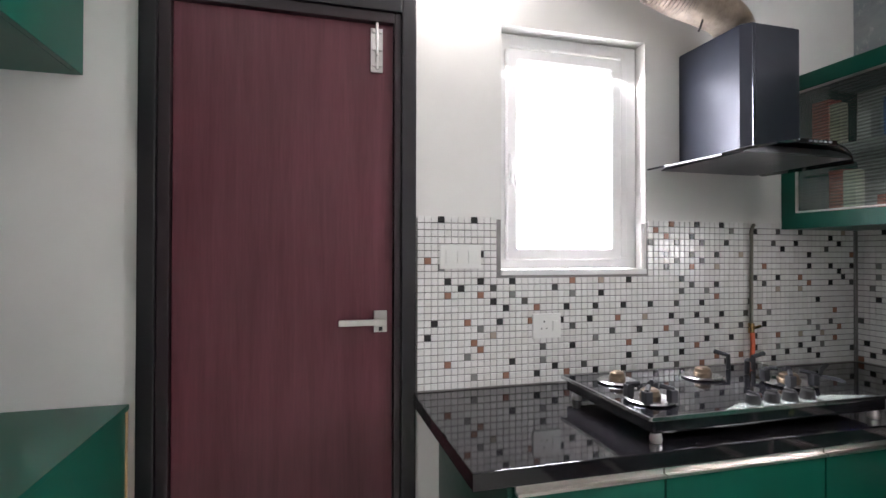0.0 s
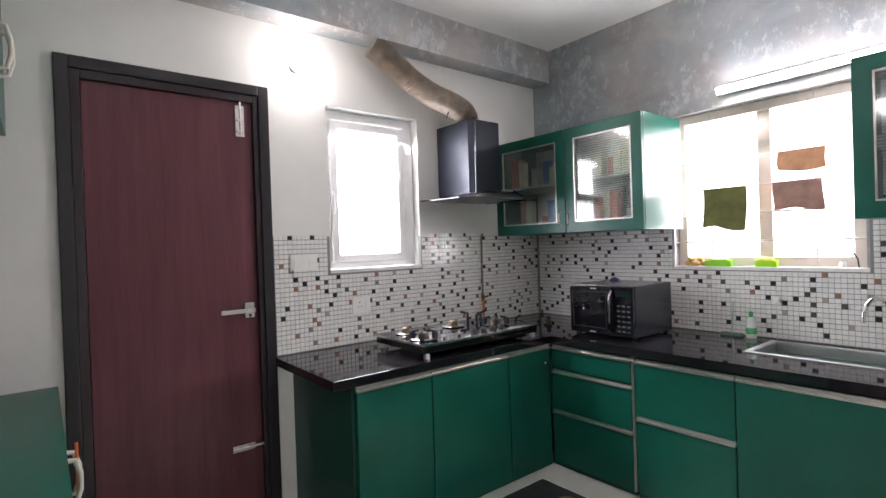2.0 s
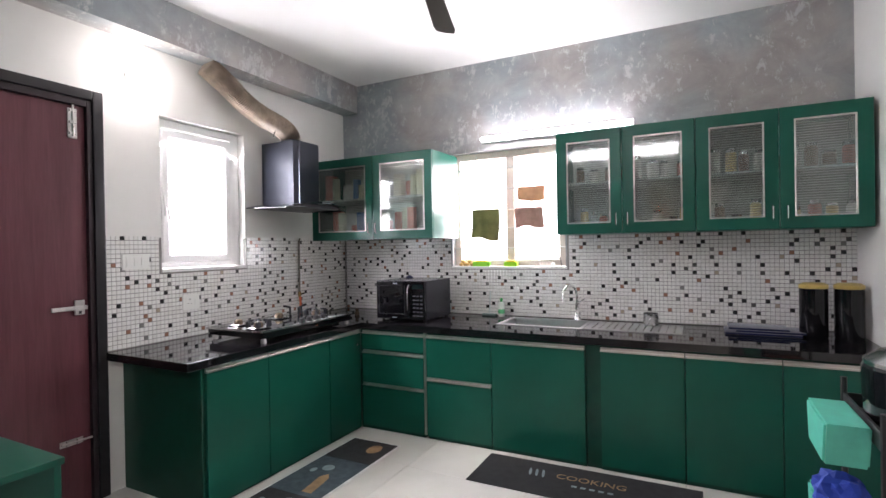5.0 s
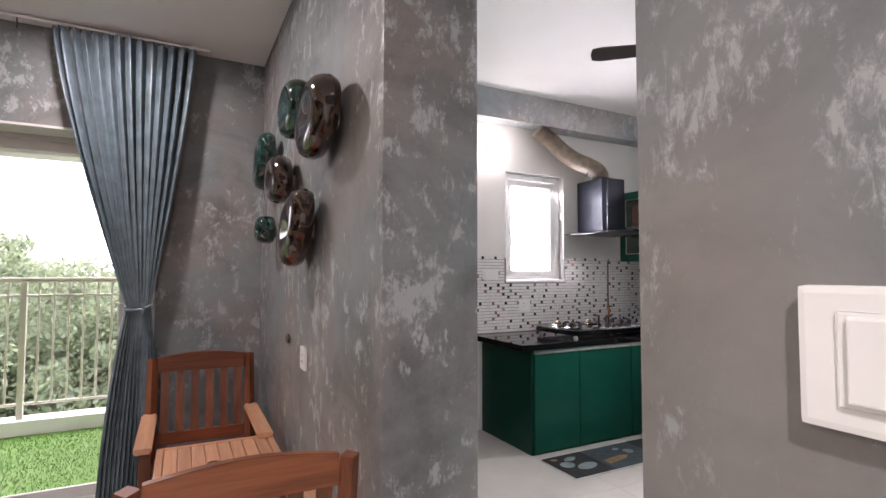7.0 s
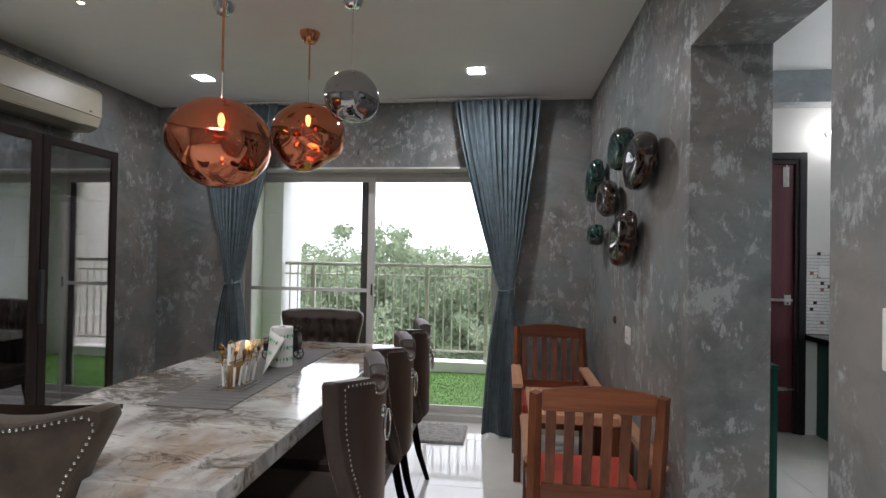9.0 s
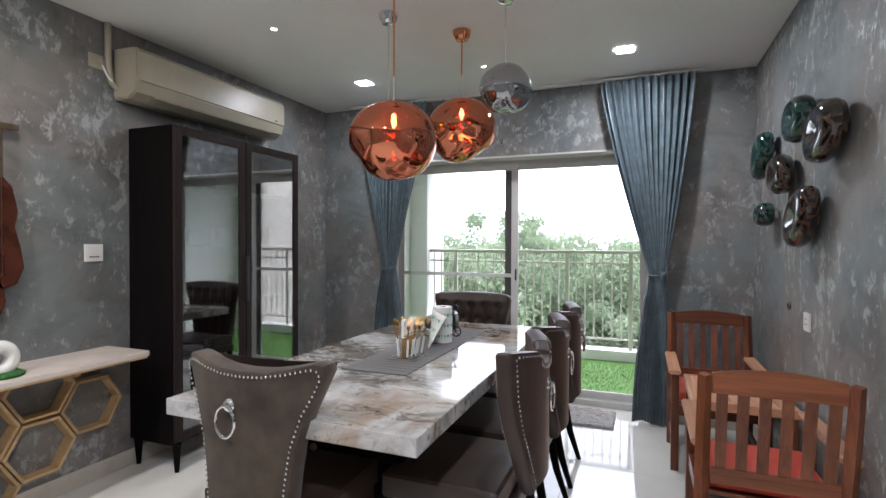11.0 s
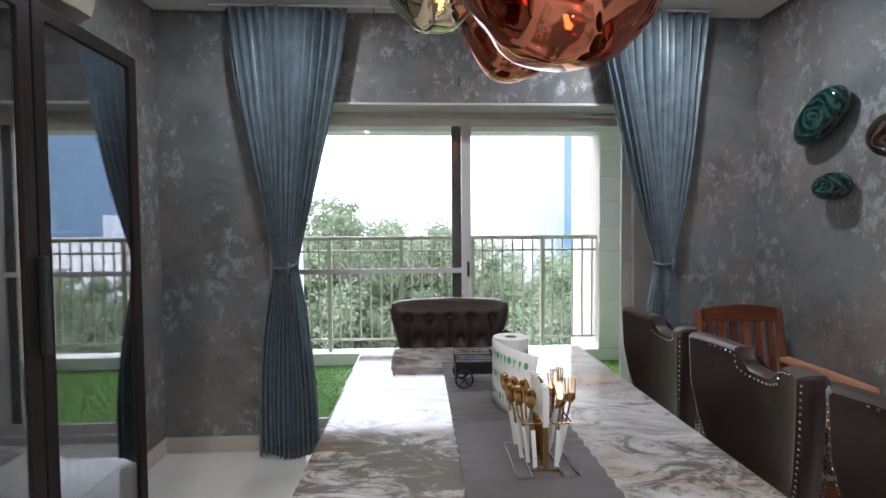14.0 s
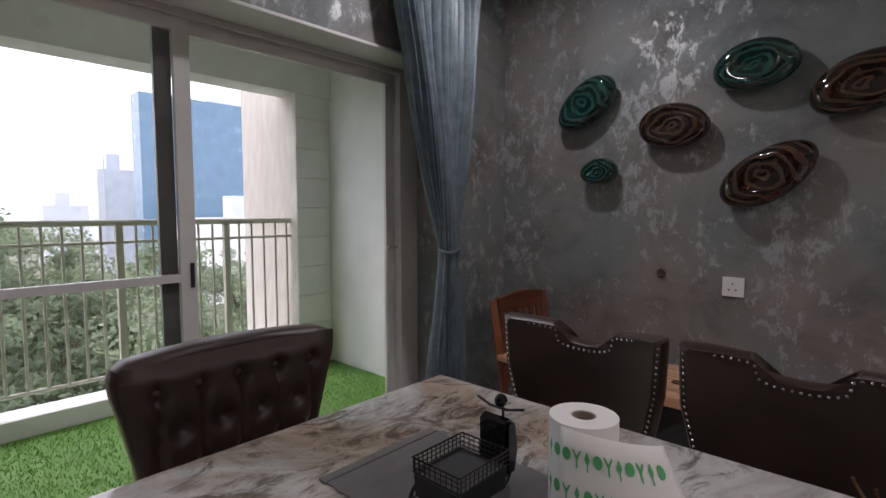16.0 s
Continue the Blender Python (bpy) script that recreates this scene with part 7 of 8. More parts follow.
w_ = thing("thermostat_switch", "white square wall controller beside the cabinet", "switch", (-4.98, -0.675, 1.28))
part("plate", box(-4.989, -4.980, -0.735, -0.63, 1.275, 1.375, 0.003), WHITE_PLASTIC, w_)
part("card_slot", box(-4.979, -4.978, -0.71, -0.655, 1.298, 1.304), BRASS, w_)

# ---- art wall ----
X_ = -1.272
for y, z, ry, rz_, rot, m_, lab in (
        (1.03, 1.94, 0.155, 0.090, -36, ART_GREEN, "green swirled glass wall dish"),
        (0.95, 1.568, 0.086, 0.060, -4, ART_GREEN, "small green swirled glass wall dish"),
        (0.59, 1.768, 0.138, 0.092, 4, ART_BROWN, "dark brown swirled glass wall dish"),
        (0.192, 1.508, 0.168, 0.094, -32, ART_BROWN, "large brown swirled glass wall dish"),
        (0.25, 1.99, 0.14, 0.092, -3, ART_GREEN, "green swirled glass wall dish"),
        (-0.13, 1.855, 0.155, 0.098, -16, ART_BROWN, "brown swirled glass wall dish")):
    a_ = thing("glass_wall_dish", lab, "wall art", (X_, y, z), "glass dishes on the wall")
    q = Matrix.Translation((X_ - 0.08, y, z)) @ Matrix.Rotation(radians(rot), 4, "X") @ Matrix.Diagonal((1, ry * 1.2, rz_ * 1.2, 1))
    bm = bmesh.new()
    rings = []
    for rr, dx in ((0.02, -0.012), (0.2, -0.016), (0.45, -0.030), (0.7, -0.034), (0.88, -0.022), (0.97, 0.0), (1.0, 0.022), (0.93, 0.045), (0.7, 0.055), (0.3, 0.058), (0.02, 0.058)):
        rings.append([bm.verts.new((dx, rr * math.cos(t) * (1 + 0.06 * math.sin(t + rot)), rr * math.sin(t))) for t in [2 * math.pi * k / 40 for k in range(40)]])
    for A, B in zip(rings, rings[1:]):
        for k in range(40):
            bm.faces.new((A[k], A[(k + 1) % 40], B[(k + 1) % 40], B[k]))
    bm.faces.new(rings[0][::-1])
    bm.faces.new(rings[-1])
    bmesh.ops.recalc_face_normals(bm, faces=bm.faces)
    bmesh.ops.transform(bm, matrix=q, verts=bm.verts)
    part("dish", bm, m_, a_, smooth=True)
    part("mount", lathe([(0.02, -0.03), (0.02, 0.0), (0.03, 0.001)], (X_, y, z), 14, "x"), SATIN, a_, "steel wall mount")
s_ = thing("three_pin_socket", "white three-pin wall socket", "socket", (X_, 0.31, 0.96))
part("plate", box(X_ - 0.010, X_ + 0.001, 0.265, 0.355, 0.96, 1.05, 0.003), WHITE_PLASTIC, s_)
for dy, dz in ((0, 0.015), (-0.014, -0.012), (0.014, -0.012)):
    part("pin_hole", box(X_ - 0.0112, X_ - 0.0102, 0.308 + dy, 0.315 + dy, 1.0 + dz, 1.007 + dz), BLACK_MATT, s_)
part("wall_ring", tube([(X_ - 0.008, 0.634 + 0.017 * math.cos(a), 1.047 + 0.017 * math.sin(a)) for a in [2 * math.pi * k / 18 for k in range(18)]], 0.006, 8, closed=True), BRASS, None, "brass pipe ring in the wall", "pipe ring", smooth=True)
s_ = thing("switch_board", "large white modular switch board beside the open way", "switch", (X_, -1.64, 1.24))
part("plate", box(X_ - 0.014, X_ + 0.001, -1.775, -1.512, 1.243, 1.352, 0.006), WHITE_PLASTIC, s_)
part("recess", box(X_ - 0.016, X_ - 0.0141, -1.755, -1.54, 1.262, 1.333, 0.002), WHITE_PLASTIC, s_)
for a, b in ((-1.61, -1.548), (-1.68, -1.614), (-1.748, -1.684)):
    part("rocker", box(X_ - 0.020, X_ - 0.0161, a, b, 1.266, 1.329, 0.002), WHITE_PLASTIC, s_)
part("regulator_dot", lathe([(0.008, 0), (0.008, -0.004)], (X_ - 0.0201, -1.647, 1.297), 14, "x"), WHITE_PLASTIC, s_)


s_.location.y -= 0.018
s_.location.z -= 0.012

# ---- teak chairs and small table ----
def teak_chair(label):
    c = thing("teak_armchair", label, "chair", (0, 0, 0), "teak armchairs by the wall")
    W = 0.235
    for sx in (-1, 1):
        part("back_post", tube([(sx * W, 0.0, 0.0), (sx * W, 0.0, 0.42), (sx * W, 0.05, 0.70), (sx * W, 0.085, 0.90)], 0.024, 4, radii=[0.026, 0.027, 0.026, 0.024]), TEAK, c)
        part("front_leg", box(sx * W - 0.022, sx * W + 0.022, -0.47, -0.425, 0, 0.60, 0.004), TEAK, c)
        part("armrest", prism([(-0.53, 0.604), (-0.525, 0.626), (-0.30, 0.632), (0.03, 0.632), (0.03, 0.604)], "x", sx * (W + 0.005) - 0.034, sx * (W + 0.005) + 0.034, 0.006), TEAK_PALE, c, "weathered pale teak armrest")
        part("side_rail", box(sx * W - 0.012, sx * W + 0.012, -0.424, -0.02, 0.34, 0.40, 0.003), TEAK, c)
        part("low_stretcher", box(sx * W - 0.011, sx * W + 0.011, -0.424, -0.02, 0.12, 0.155, 0.003), TEAK, c)
    n = 12
    poly = [(-W + 0.026 + (2 * W - 0.052) * k / n, 0.83) for k in range(n + 1)] + [(W - 0.026 - (2 * W - 0.052) * k / n, 0.905 + 0.022 * math.sin(math.pi * k / n)) for k in range(n + 1)]
    bm = prism(poly, "y", 0.06, 0.088, 0.003)
    part("top_rail", bm, TEAK_H, c)
    part("lower_rail", box(-W + 0.028, W - 0.028, 0.012, 0.036, 0.47, 0.53, 0.003), TEAK_H, c)
    for k in range(6):
        x = -0.175 + k * 0.07
        q = bmesh.new()
        add_prism(q, [(0.018, 0.525), (0.030, 0.525), (0.083, 0.835), (0.071, 0.835)], "x", x - 0.019, x + 0.019)
        part("back_slat", q, TEAK, c)
    part("front_rail", box(-W + 0.022, W - 0.022, -0.462, -0.436, 0.34, 0.40, 0.003), TEAK_H, c)
    for k in range(6):
        part("seat_slat", box(-W + 0.02, W - 0.02, -0.43 + k * 0.07, -0.37 + k * 0.07, 0.402, 0.418, 0.003), TEAK_H, c)
    return c


tc = teak_chair("oiled teak armchair with slatted back, facing the small table")
tc.matrix_basis = pose(-1.605, 1.19, 0, 0, 0, 0)
t2 = copy_thing(tc, pose(-1.575, -0.44, 0, 0, 0, 180))
for (y, s) in ((1.19, -1), (-0.44, 1)):
    x = -1.605 if s < 0 else -1.575
    part("seat_cushion", box(x - 0.205, x + 0.205, y + s * 0.035, y + s * 0.44, 0.42, 0.475, 0.02, 3), CUSHION, None, "red-orange canvas cushion on a teak armchair", "cushion", smooth=True, group="red chair cushions")
tt = thing("small_teak_table", "small slatted teak table with an umbrella hole", "table", (-1.57, 0.42, 0))
TW0, TW1, TV0, TV1, TT = -1.795, -1.33, 0.17, 0.72, 0.60
for k in range(8):
    a = TW0 + 0.03 + (TW1 - TW0 - 0.06) * k / 8
    b = TW0 + 0.03 + (TW1 - TW0 - 0.06) * (k + 1) / 8 - 0.004
    if k in (3,):
        bm = box(a, b, TV0 + 0.03, 0.425, TT - 0.018, TT, 0.002, 1)
        add_box(bm, a, b, 0.465, TV1 - 0.03, TT - 0.018, TT, 0.002, 1)
        part("slat", bm, TEAK_PALE, tt)
    else:
        part("slat", box(a, b, TV0 + 0.03, TV1 - 0.03, TT - 0.018, TT, 0.002, 1), TEAK_PALE, tt, "pale teak slat")
part("hole_ring", tube([(TW0 + 0.03 + 0.405 * 3.46 / 8 + 0.02 * math.cos(a), 0.445 + 0.02 * math.sin(a), TT + 0.0005) for a in [2 * math.pi * k / 16 for k in range(16)]], 0.003, 6, closed=True), BRASS, tt)
bm = bmesh.new()
for a in ((TW0, TW0 + 0.028, TV0, TV1), (TW1 - 0.028, TW1, TV0, TV1), (TW0 + 0.028, TW1 - 0.028, TV0, TV0 + 0.028), (TW0 + 0.028, TW1 - 0.028, TV1 - 0.028, TV1)):
    add_box(bm, *a, TT - 0.045, TT + 0.001, 0.003, 1)
part("edge_frame", bm, TEAK_PALE, tt)
for x in (TW0 + 0.03, TW1 - 0.03):
    for y in (TV0 + 0.03, TV1 - 0.03):
        part("leg", box(x - 0.02, x + 0.02, y - 0.02, y + 0.02, 0, TT - 0.046, 0.004), TEAK, tt)
part("lower_shelf", box(TW0 + 0.05, TW1 - 0.05, TV0 + 0.05, TV1 - 0.05, 0.18, 0.20, 0.003), TEAK_H, tt)
rug = thing("door_rug", "grey shaggy rug before the balcony door", "rug", (-2.75, 1.45, 0))
bm = bmesh.new()
rnd = random.Random(4)
NXr, NYr = 90, 30
g = [[bm.verts.new((-3.35 + 1.13 * i / NXr, 1.27 + 0.42 * j / NYr, 0.012 + 0.010 * rnd.random() if 0 < i < NXr and 0 < j < NYr else 0.002)) for j in range(NYr + 1)] for i in range(NXr + 1)]
for i in range(NXr):
    for j in range(NYr):
        bm.faces.new((g[i][j], g[i + 1][j], g[i + 1][j + 1], g[i][j + 1]))
part("shag_top", bm, RUG, rug, smooth=True)
part("backing", box(-3.35, -2.22, 1.27, 1.69 - 0.08, 0.0005, 0.0018), RUNNER, rug)

# ---- balcony ----
part("floor_balcony", box(-5.2, -1.2, 1.9, 3.72, -0.2, 0.012), SKIRT, label="tiled balcony floor under turf", kind="structure")
part("curb", box(-5.2, -1.2, 3.52, 3.74, 0.012, 0.13, 0.006), EXT_WHITE, label="white painted balcony kerb", kind="structure")
wall("wall_balcony_east", EXT_WHITE, -1.262, -1.1, 1.9, 3.52, -0.2, 2.95, along="y", label="white painted balcony side wall")
part("pier_east", box(-1.60, -1.1, 3.522, 4.45, -3.0, 5.0), ROUGHCAST, label="rough-cast corner pier", kind="structure")
bm = bmesh.new()
for k in range(11):
    add_box(bm, -1.598, -1.264, 3.508, 3.5215, 0.14 + k * 0.25, 0.385 + k * 0.25, 0.003, 1)
part("pier_blocks", bm, EXT_WHITE, label="white grooved block facing of the pier", kind="structure")
wall("wall_balcony_west", EXT_WHITE, -5.1, -4.95, 1.9, 3.52, -0.2, 2.95, along="y", label="white painted balcony side wall")
bm = bmesh.new()
for k in range(11):
    add_box(bm, -4.949, -4.70, 3.508, 3.5215, 0.14 + k * 0.25, 0.385 + k * 0.25, 0.003, 1)
part("pier_blocks", bm, EXT_WHITE, label="white grooved block facing of the pier", kind="structure")
part("pier_west", box(-5.1, -4.70, 3.522, 4.1, -3.0, 5.0), EXT_WHITE, label="white corner pier", kind="structure")
part("balcony_ceiling", box(-5.2, -1.2, 1.9, 3.48, 2.72, 2.95), EXT_WHITE, label="white balcony ceiling", kind="structure")
part("balcony_beam", box(-5.2, -1.2, 3.48, 3.74, 2.33, 3.1), EXT_WHITE, label="white balcony edge beam", kind="structure")
part("outer_facade", box(-5.2, -1.2, 1.9, 1.905, 2.2, 2.72), EXT_WHITE, label="outer wall face over the door", kind="structure")
rail = thing("balcony_railing", "cream painted steel balcony railing", "railing", (-3.1, 3.62, 0.13))
part("top_rail", tube([(-4.70, 3.62, 1.28), (-1.602, 3.62, 1.28)], 0.022, 10), RAIL_PAINT, rail, smooth=True)
part("second_rail", tube([(-4.70, 3.62, 1.15), (-1.602, 3.62, 1.15)], 0.011, 8), RAIL_PAINT, rail)
part("bottom_rail", tube([(-4.70, 3.62, 0.25), (-1.602, 3.62, 0.25)], 0.013, 8), RAIL_PAINT, rail)
for k in range(30):
    x = -4.64 + k * 0.1035
    if k % 7 == 3:
        part("post", box(x - 0.022, x + 0.022, 3.598, 3.642, 0.131, 1.262, 0.004), RAIL_PAINT, rail)
    else:
        part("baluster", tube([(x, 3.62, 0.252), (x, 3.62, 1.27)], 0.0095, 8), RAIL_PAINT, rail)


def turf():
    rnd = np.random.default_rng(5)
    n = 26000
    x, y = rnd.uniform(-4.93, -1.28, n), rnd.uniform(1.93, 3.50, n)
    h, a = rnd.uniform(0.014, 0.026, n), rnd.uniform(0, 6.28, n)
    lx, ly = rnd.normal(0, 0.007, n), rnd.normal(0, 0.007, n)
    w = 0.0028
    V = np.empty((n, 3, 3))
    V[:, 0] = np.stack([x - w * np.cos(a), y - w * np.sin(a), np.full(n, 0.014)], 1)
    V[:, 1] = np.stack([x + w * np.cos(a), y + w * np.sin(a), np.full(n, 0.014)], 1)
    V[:, 2] = np.stack([x + lx, y + ly, 0.014 + h], 1)
    me = bpy.data.meshes.new("turf_blades")
    me.from_pydata(V.reshape(-1, 3).tolist(), [], np.arange(n * 3).reshape(n, 3).tolist())
    return me


TURF = plain("artificial_turf_green", (0.15, 0.31, 0.06), 0.8, vary=0.18, scale=60, bumpy=0)
me = turf()
me.materials.append(TURF)
tagged(new("artificial_turf", me), "bright green artificial turf on the balcony floor", "turf", kind="stuff")
part("turf_mat", box(-4.94, -1.27, 1.915, 3.51, 0.0125, 0.016), TURF, None, "green backing mat of the balcony turf", "turf", kind="stuff")

# ---- outside: ground, trees, buildings ----
GZ = -11.0
part("ground", box(-400, 500, 4.6, 900, GZ - 0.5, GZ), plain("dusty_ground", (0.16, 0.15, 0.11), 0.9, vary=0.3, scale=0.1), label="ground far below the balcony", kind="structure")
# outdoor haze is mixed into the leaf colours: paler, less saturated greens
LEAF = random_pick("hazed_leaf_greens", [(0.0, (0.09, 0.12, 0.07)), (0.35, (0.12, 0.16, 0.10)), (0.65, (0.16, 0.20, 0.13)), (0.88, (0.20, 0.23, 0.16))], True, 0.6)
lt = LEAF.node_tree
thin, both = lt.nodes.new("ShaderNodeBsdfTranslucent"), lt.nodes.new("ShaderNodeMixShader")
thin.inputs[0].default_value, both.inputs[0].default_value = (0.34, 0.40, 0.24, 1), 0.55
lt.links.new(lt.nodes["Principled BSDF"].outputs[0], both.inputs[1])
lt.links.new(thin.outputs[0], both.inputs[2])
lt.links.new(both.outputs[0], lt.nodes["Material Output"].inputs[0])
BARK = plain("grey_bark", (0.12, 0.09, 0.06), 0.9, vary=0.3)


def tree_meshes(seed, n=15000, height=13.0, spread=3.6):
    r = np.random.default_rng(seed)
    clumps = []
    bm = bmesh.new()
    add_tube(bm, [(0, 0, 0), (0.15, 0.1, height * 0.25), (-0.1, 0.2, height * 0.5), (0.1, 0, height * 0.8)], 0.25, 8, radii=[0.30, 0.22, 0.15, 0.05])
    for k in range(17):
        a, z0 = r.uniform(0, 6.28), height * r.uniform(0.22, 0.7)
        L = spread * r.uniform(0.5, 1.0) * (1.1 - 0.5 * z0 / height)
        e = (math.cos(a) * L, math.sin(a) * L, z0 + height * r.uniform(0.12, 0.25))
        add_tube(bm, [(0, 0, z0), (e[0] * 0.5, e[1] * 0.5, z0 + (e[2] - z0) * 0.6), e], 0.06, 6, radii=[0.10, 0.06, 0.02])
        for q in (0.55, 0.8, 1.0):
            clumps.append((e[0] * q, e[1] * q, z0 + (e[2] - z0) * q, r.uniform(0.6, 1.15)))
    for k in range(7):
        clumps.append((r.normal(0, 0.5), r.normal(0, 0.5), height * r.uniform(0.75, 1.0), r.uniform(0.4, 0.8)))
    C = np.array(clumps)
    pick = r.integers(0, len(C), n)
    d = r.normal(size=(n, 3))
    d /= np.linalg.norm(d, axis=1)[:, None]
    P = C[pick, :3] + d * (C[pick, 3] * r.uniform(0.45, 1.05, n))[:, None] * np.array([1, 1, 0.75])
    u = r.normal(size=(n, 3))
    u /= np.linalg.norm(u, axis=1)[:, None]
    v = np.cross(u, d)
    v /= np.linalg.norm(v, axis=1)[:, None]
    s = r.uniform(0.06, 0.115, n)[:, None]
    V = np.stack([P - u * s, P + v * s * 0.5, P + u * s, P - v * s * 0.5], 1).reshape(-1, 3)
    me2 = bpy.data.meshes.new("crown")
    me2.from_pydata(V.tolist(), [], np.arange(n * 4).reshape(n, 4).tolist())
    me2.materials.append(LEAF)
    me1 = bpy.data.meshes.new("trunk")
    bm.to_mesh(me1)
    bm.free()
    me1.materials.append(BARK)
    return me1, me2


KINDS = [tree_meshes(s) for s in (3, 4, 5)]
rnd = random.Random(17)
spots = []
for k in range(52):
    row = k % 4
    x = -24 + (k // 4) * 3.5 + (1.7 if row % 2 else 0) + rnd.uniform(-0.7, 0.7)
    y = 12.5 + row * 5.0 + rnd.uniform(-1.0, 1.0)
    spots.append((x, y))
spots += [(-7.6, 16.5), (-6.3, 15.8), (-4.5, 16.2), (-2.6, 16.0), (-1.4, 20.0), (-4.9, 20.5)]
for k, (x, y) in enumerate(spots):
    near = float(np.interp(x * 17.8 / (y + 1.8) - 3.2 * (1 - 17.8 / (y + 1.8)), [-12, -7.4, -6.4, -5.5, -4.4, -3.4, -2.0, 0, 3, 8], [2.2, 2.7, 2.9, 1.9, 2.1, 1.45, 1.75, 1.05, 0.7, 0.5]))
    top = 1.6 + (near - 1.36) * (y + 1.8) / 17.8 - (0 if k >= 52 else 0.25 + 0.8 * rnd.random())
    s = (top - GZ) / 13.6
    t = thing("tree", "leafy green tree below the balcony", "tree", (0, 0, 0), "trees outside")
    for nm, m_ in zip(("trunk", "crown"), KINDS[k % 3]):
        o = new(nm, m_)
        o.parent = t
    t.matrix_basis = pose(x, y, GZ, 0, 0, rnd.uniform(0, 360)) @ Matrix.Diagonal((s * 1.05, s * 1.05, s, 1))

# far building colours, lightened to paint in the distance haze
CONCRETE = plain("hazed_concrete", (0.62, 0.64, 0.67), 0.8, vary=0.1, scale=0.6)
GLASSY = plain("blue_curtain_wall", (0.13, 0.22, 0.31), 0.25, vary=0.12, scale=0.5)
WINDOWS = plain("hazy_windows", (0.36, 0.40, 0.45), 0.3)


def tower(name, label, x, y, w, d, top, mat_, floor_h, bays, glassy=False, hollow=False):
    t = thing(name, label, "building", (x, y, GZ), "")
    part("core", box(x - w / 2 + 0.3, x + w / 2 - 0.3, y - d / 2 + 0.3, y + d / 2 - 0.3, GZ, top), WINDOWS if not glassy else mat_, t)
    bm = bmesh.new()
    z = GZ + floor_h
    while z < top:
        add_box(bm, x - w / 2, x + w / 2, y - d / 2, y + d / 2, z - floor_h * (0.06 if glassy else 0.28), z)
        z += floor_h
    part("floor_band", bm, CONCRETE if not glassy else plain("pale_blue_band", (0.17, 0.27, 0.36), 0.4), t)
    bm = bmesh.new()
    for k in range(bays + 1):
        xx = x - w / 2 + w * k / bays
        add_box(bm, xx - 0.12, xx + 0.12, y - d / 2 - 0.05, y + d / 2, GZ, top)
        yy = y - d / 2 + d * k / bays
        add_box(bm, x - w / 2 - 0.05, x + w / 2, yy - 0.1, yy + 0.1, GZ, top)
    part("mullion" if glassy else "column", bm, mat_, t)
    bm = box(x - w * 0.2, x + w * 0.15, y - d * 0.2, y + d * 0.2, top, top + 3)
    part("roof_plant", bm, CONCRETE, t)
    return t
tower("glass_tower", "tall blue glass office tower with pale floor lines", 41.6, 90.0, 37.6, 4.0, 20.0, GLASSY, 1.9, 26, glassy=True)
tower("unfinished_tower", "unfinished concrete tower with open floors", 24.4, 110.0, 6.4, 7.0, 9.1, CONCRETE, 0.9, 5)
tower("housing_block", "far pale housing block above the trees", 23.9, 150.0, 8.6, 8.0, 3.0, CONCRETE, 1.3, 9)
tower("housing_block", "far small grey housing block", 7.2, 160.0, 4.4, 6.0, 7.0, CONCRETE, 1.3, 5)
tower("low_building", "low white podium building before the glass tower", 33.0, 70.0, 26.0, 6.0, 0.6, EXT_WHITE, 4.2, 9)
cr = thing("tower_crane", "thin tower crane above the unfinished tower", "crane", (21.7, 112.0, GZ))
part("mast", box(21.9, 22.1, 105.9, 106.1, GZ, 11.1), CONCRETE, cr)
part("jib", box(20.4, 26.0, 105.92, 106.08, 10.45, 10.6), CONCRETE, cr)
part("tie", tube([(20.5, 106, 10.6), (22.0, 106, 11.1), (25.5, 106, 10.6)], 0.04, 6), CONCRETE, cr)

# ---- pieces: floor tiles and mosaic ----


def piece_mesh(name, sx, sy, sz, bev, mat_, face):
    """A shared tile: a slab whose visible face looks along 'face', with a small arris."""
    a, b = (sx / 2, sy / 2)
    lo = [(-a, -b, 0), (a, -b, 0), (a, b, 0), (-a, b, 0)]
    mid = [(x, y, sz - bev) for x, y, _ in lo]
    top = [(math.copysign(abs(x) - bev, x), math.copysign(abs(y) - bev, y), sz) for x, y, _ in lo]
    V = lo + mid + top
    F = [(8, 9, 10, 11)]
    for i in range(4):
        j = (i + 1) % 4
        F += [(i, j, j + 4, i + 4), (i + 4, j + 4, j + 8, i + 8)]
    if face == "-y":
        V = [(x, -z, y) for x, y, z in V]
    elif face == "-x":
        V = [(-z, -x, y) for x, y, z in V]
    return V, F


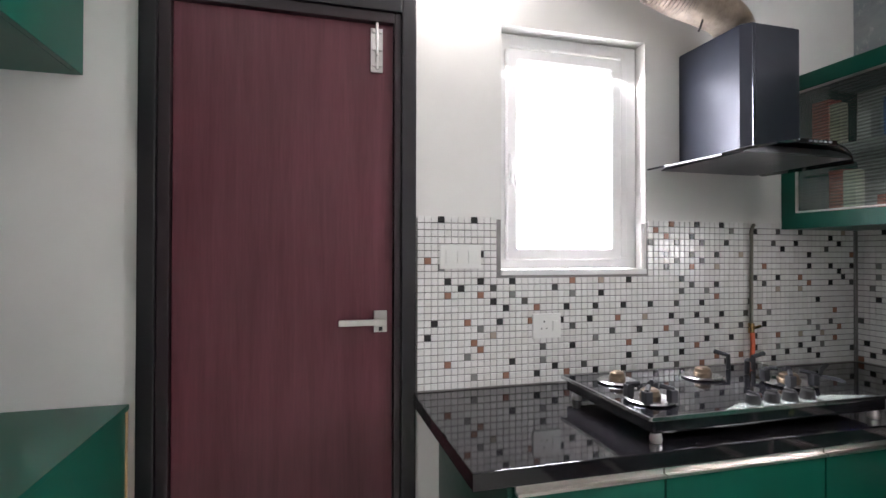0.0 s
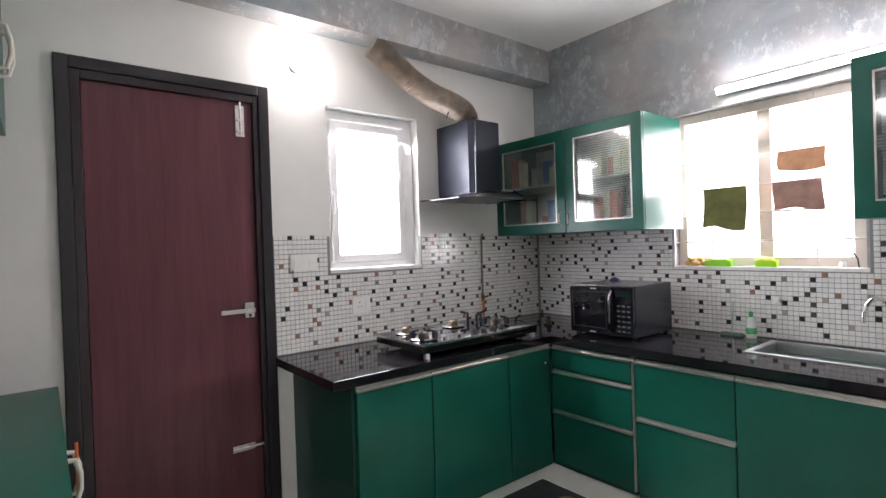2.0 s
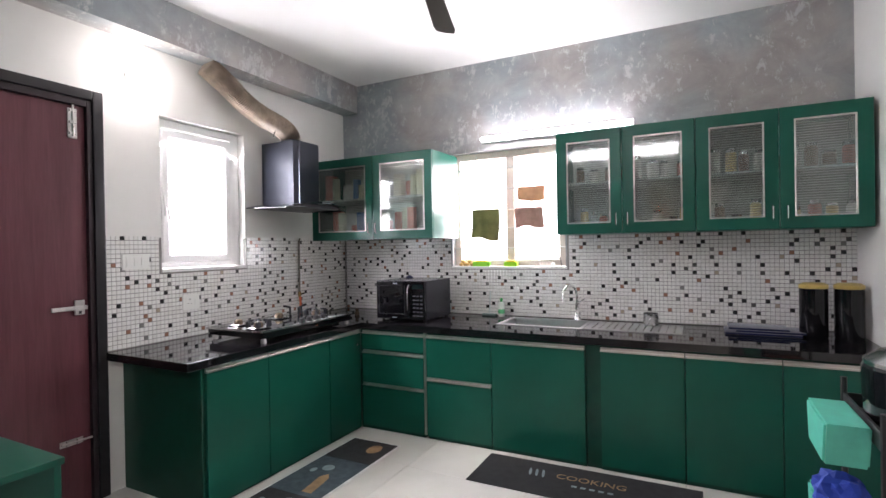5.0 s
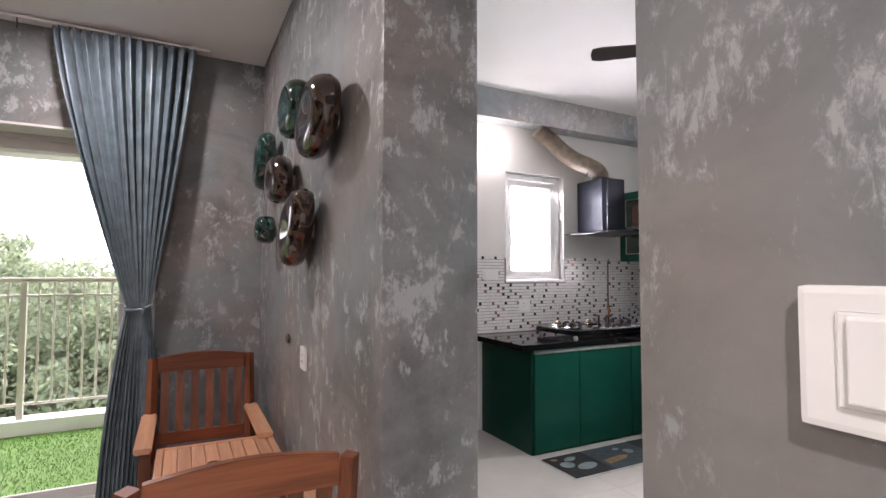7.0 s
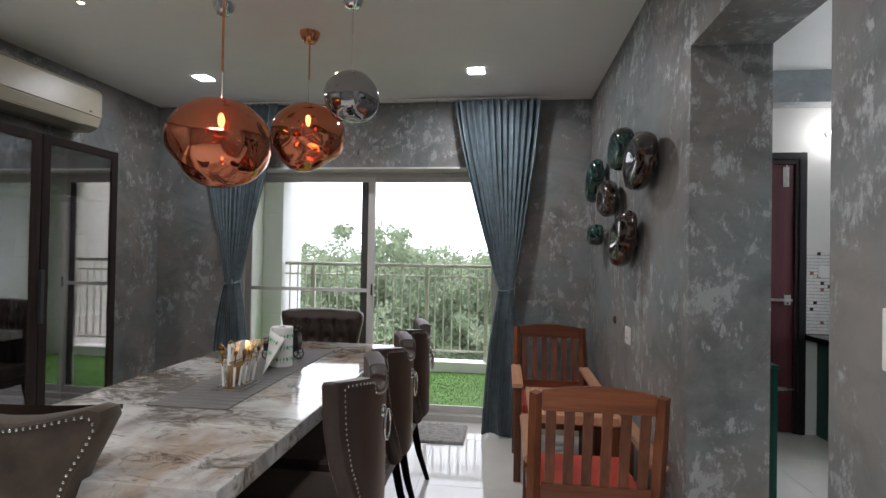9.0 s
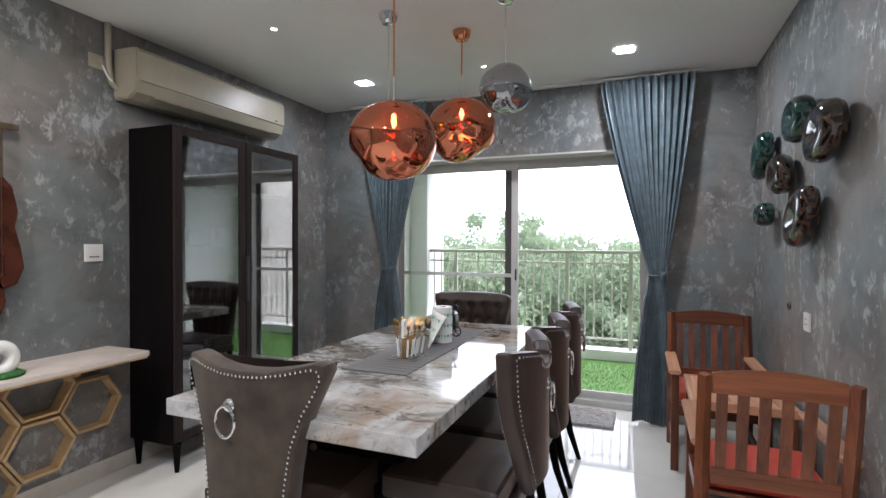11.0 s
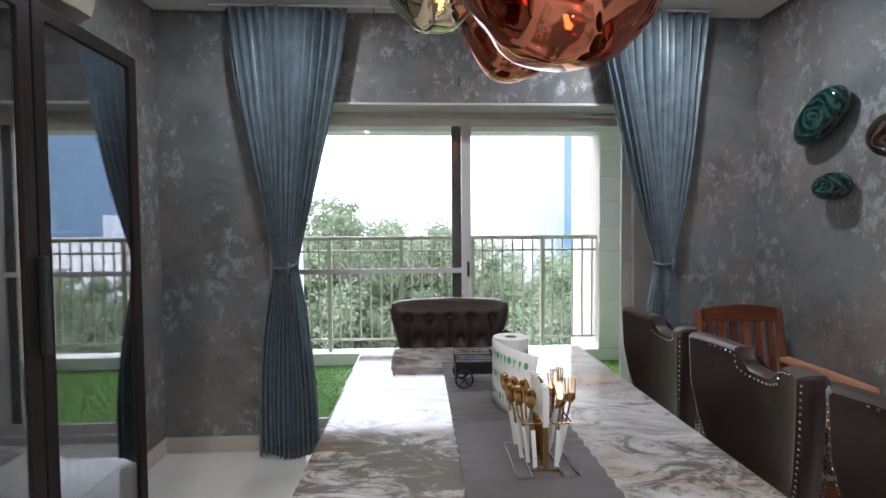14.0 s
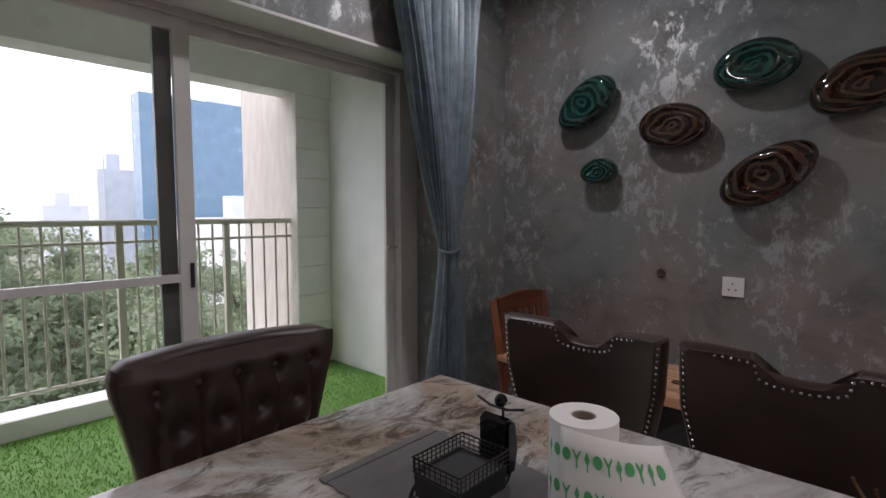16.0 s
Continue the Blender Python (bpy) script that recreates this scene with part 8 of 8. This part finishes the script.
def mosaic(parent, plane, spans, near, pitch=0.0268):
    """Mosaic on a wall: tiles near the door end are objects, the rest is one mesh."""
    V, F = piece_mesh("t", pitch - 0.0022, pitch - 0.0034, 0.0045, 0.0009, None, plane)
    kinds = []
    for m_ in (MOSAIC_TILE, MOSAIC_ACCENT):
        one = bpy.data.meshes.new("mosaic_tile")
        one.from_pydata(V, [], F)
        one.materials.append(m_)
        kinds.append(one)
    rnd = random.Random(11)
    at, accent = [], {}
    for a0, a1, z0, z1 in spans:
        na, nz = int((a1 - a0) / pitch + 0.35), int((z1 - z0) / pitch + 0.35)
        for j in range(nz):
            start = (j * 2) % 5 + rnd.choice((0, 0, 1))
            for i in range(na):
                p = (a0 + (i + 0.5) * pitch, z0 + (j + 0.5) * pitch)
                at.append(p)
                accent[p] = (i + start) % 5 == 0 and rnd.random() < (0.62 if j % 2 else 0.28)
    single = sorted(at, key=lambda p: near(p))[:300] if near else []
    chosen = set(single)
    wall_at = (KY1 - 0.004) if plane == "-y" else (KX1 - 0.004)
    off = origin(parent)
    for a, z in single:
        ob = new("mosaic_tile", kinds[accent[(a, z)]])
        ob.parent = parent
        ob.location = Vector((a, wall_at, z) if plane == "-y" else (wall_at, a, z)) - off
    AV, AF, MI = [], [], []
    for a, z in at:
        if (a, z) in chosen:
            continue
        o = Vector((a, wall_at, z) if plane == "-y" else (wall_at, a, z)) - off
        n0 = len(AV)
        AV += [(x + o.x, y + o.y, w + o.z) for x, y, w in V]
        AF += [tuple(k + n0 for k in f) for f in F]
        MI += [int(accent[(a, z)])] * len(F)
    me = bpy.data.meshes.new("mosaic_field")
    me.from_pydata(AV, [], AF)
    me.materials.append(MOSAIC_ISLAND)
    me.materials.append(MOSAIC_ACCENT_ISLAND)
    me.polygons.foreach_set("material_index", MI)
    ob = new("mosaic_field", me)
    ob.parent = parent
    tagged(ob, "white mosaic tiles with scattered black and brown ones", kind="stuff")


mb = part("backsplash_north", box(0.515, KX1 - 0.006, KY1 - 0.004, KY1 - 0.0005, 0.815, 1.262), TILE_JOINT, label="white mosaic backsplash with scattered dark tiles behind the hob", kind="structure")
part("mortar_bed", box(0.515, 0.858, KY1 - 0.004, KY1 - 0.0005, 1.262, 1.485), TILE_JOINT, mb)
part("mortar_bed", box(1.534, KX1 - 0.006, KY1 - 0.004, KY1 - 0.0005, 1.262, 1.485), TILE_JOINT, mb)
P_ = 0.0268
mosaic(mb, "-y", [(0.518, 0.518 + 82 * P_, 0.824, 0.824 + 16 * P_), (0.518, 0.518 + 12.6 * P_, 0.824 + 16 * P_, 1.486), (1.538, KX1 - 0.01, 0.824 + 16 * P_, 1.486)], lambda p: (p[0] - 0.75) ** 2 + (p[1] - 1.15) ** 2)
me_ = part("backsplash_east", box(KX1 - 0.004, KX1 - 0.0005, KY0, KY1 - 0.006, 0.815, 1.204), TILE_JOINT, label="white mosaic backsplash with scattered dark tiles behind the sink", kind="structure")
part("mortar_bed", box(KX1 - 0.004, KX1 - 0.0005, 0.835, KY1 - 0.006, 1.204, 1.485), TILE_JOINT, me_)
part("mortar_bed", box(KX1 - 0.004, KX1 - 0.0005, KY0, -0.168, 1.204, 1.485), TILE_JOINT, me_)
mosaic(me_, "-x", [(KY0, KY1 - 0.01, 0.824, 0.824 + 14 * P_), (0.837, KY1 - 0.01, 0.824 + 14 * P_, 1.486), (KY0, -0.17, 0.824 + 14 * P_, 1.486)], lambda p: (p[0] - 0.6) ** 2 + (p[1] - 1.1) ** 2)
bm = box(1.512, 1.5295, 1.984, 2.02, 1.285, 1.48)
part("reveal_tiles", bm, WHITE_PLASTIC, mb)

# floor of 0.8 m polished tiles
SZ = 0.80
one = bpy.data.meshes.new("floor_tile")
V, F = piece_mesh("f", SZ - 0.002, SZ - 0.002, 0.004, 0.0006, None, "z")
one.from_pydata(V, [], F)
one.materials.append(FLOOR)
for i in range(-8, 5):
    for j in range(-6, 4):
        x, y = i * SZ + 0.35, j * SZ + 0.2
        if x + SZ / 2 < DX0 - 0.1 or x - SZ / 2 > KX1 + 0.1 or y - SZ / 2 > 1.75 or y + SZ / 2 < -4.4:
            continue
        ob = new("floor_tile", one)
        ob.parent = floor_ob
        ob.location = Vector((x, y, -0.0039)) - origin(floor_ob)
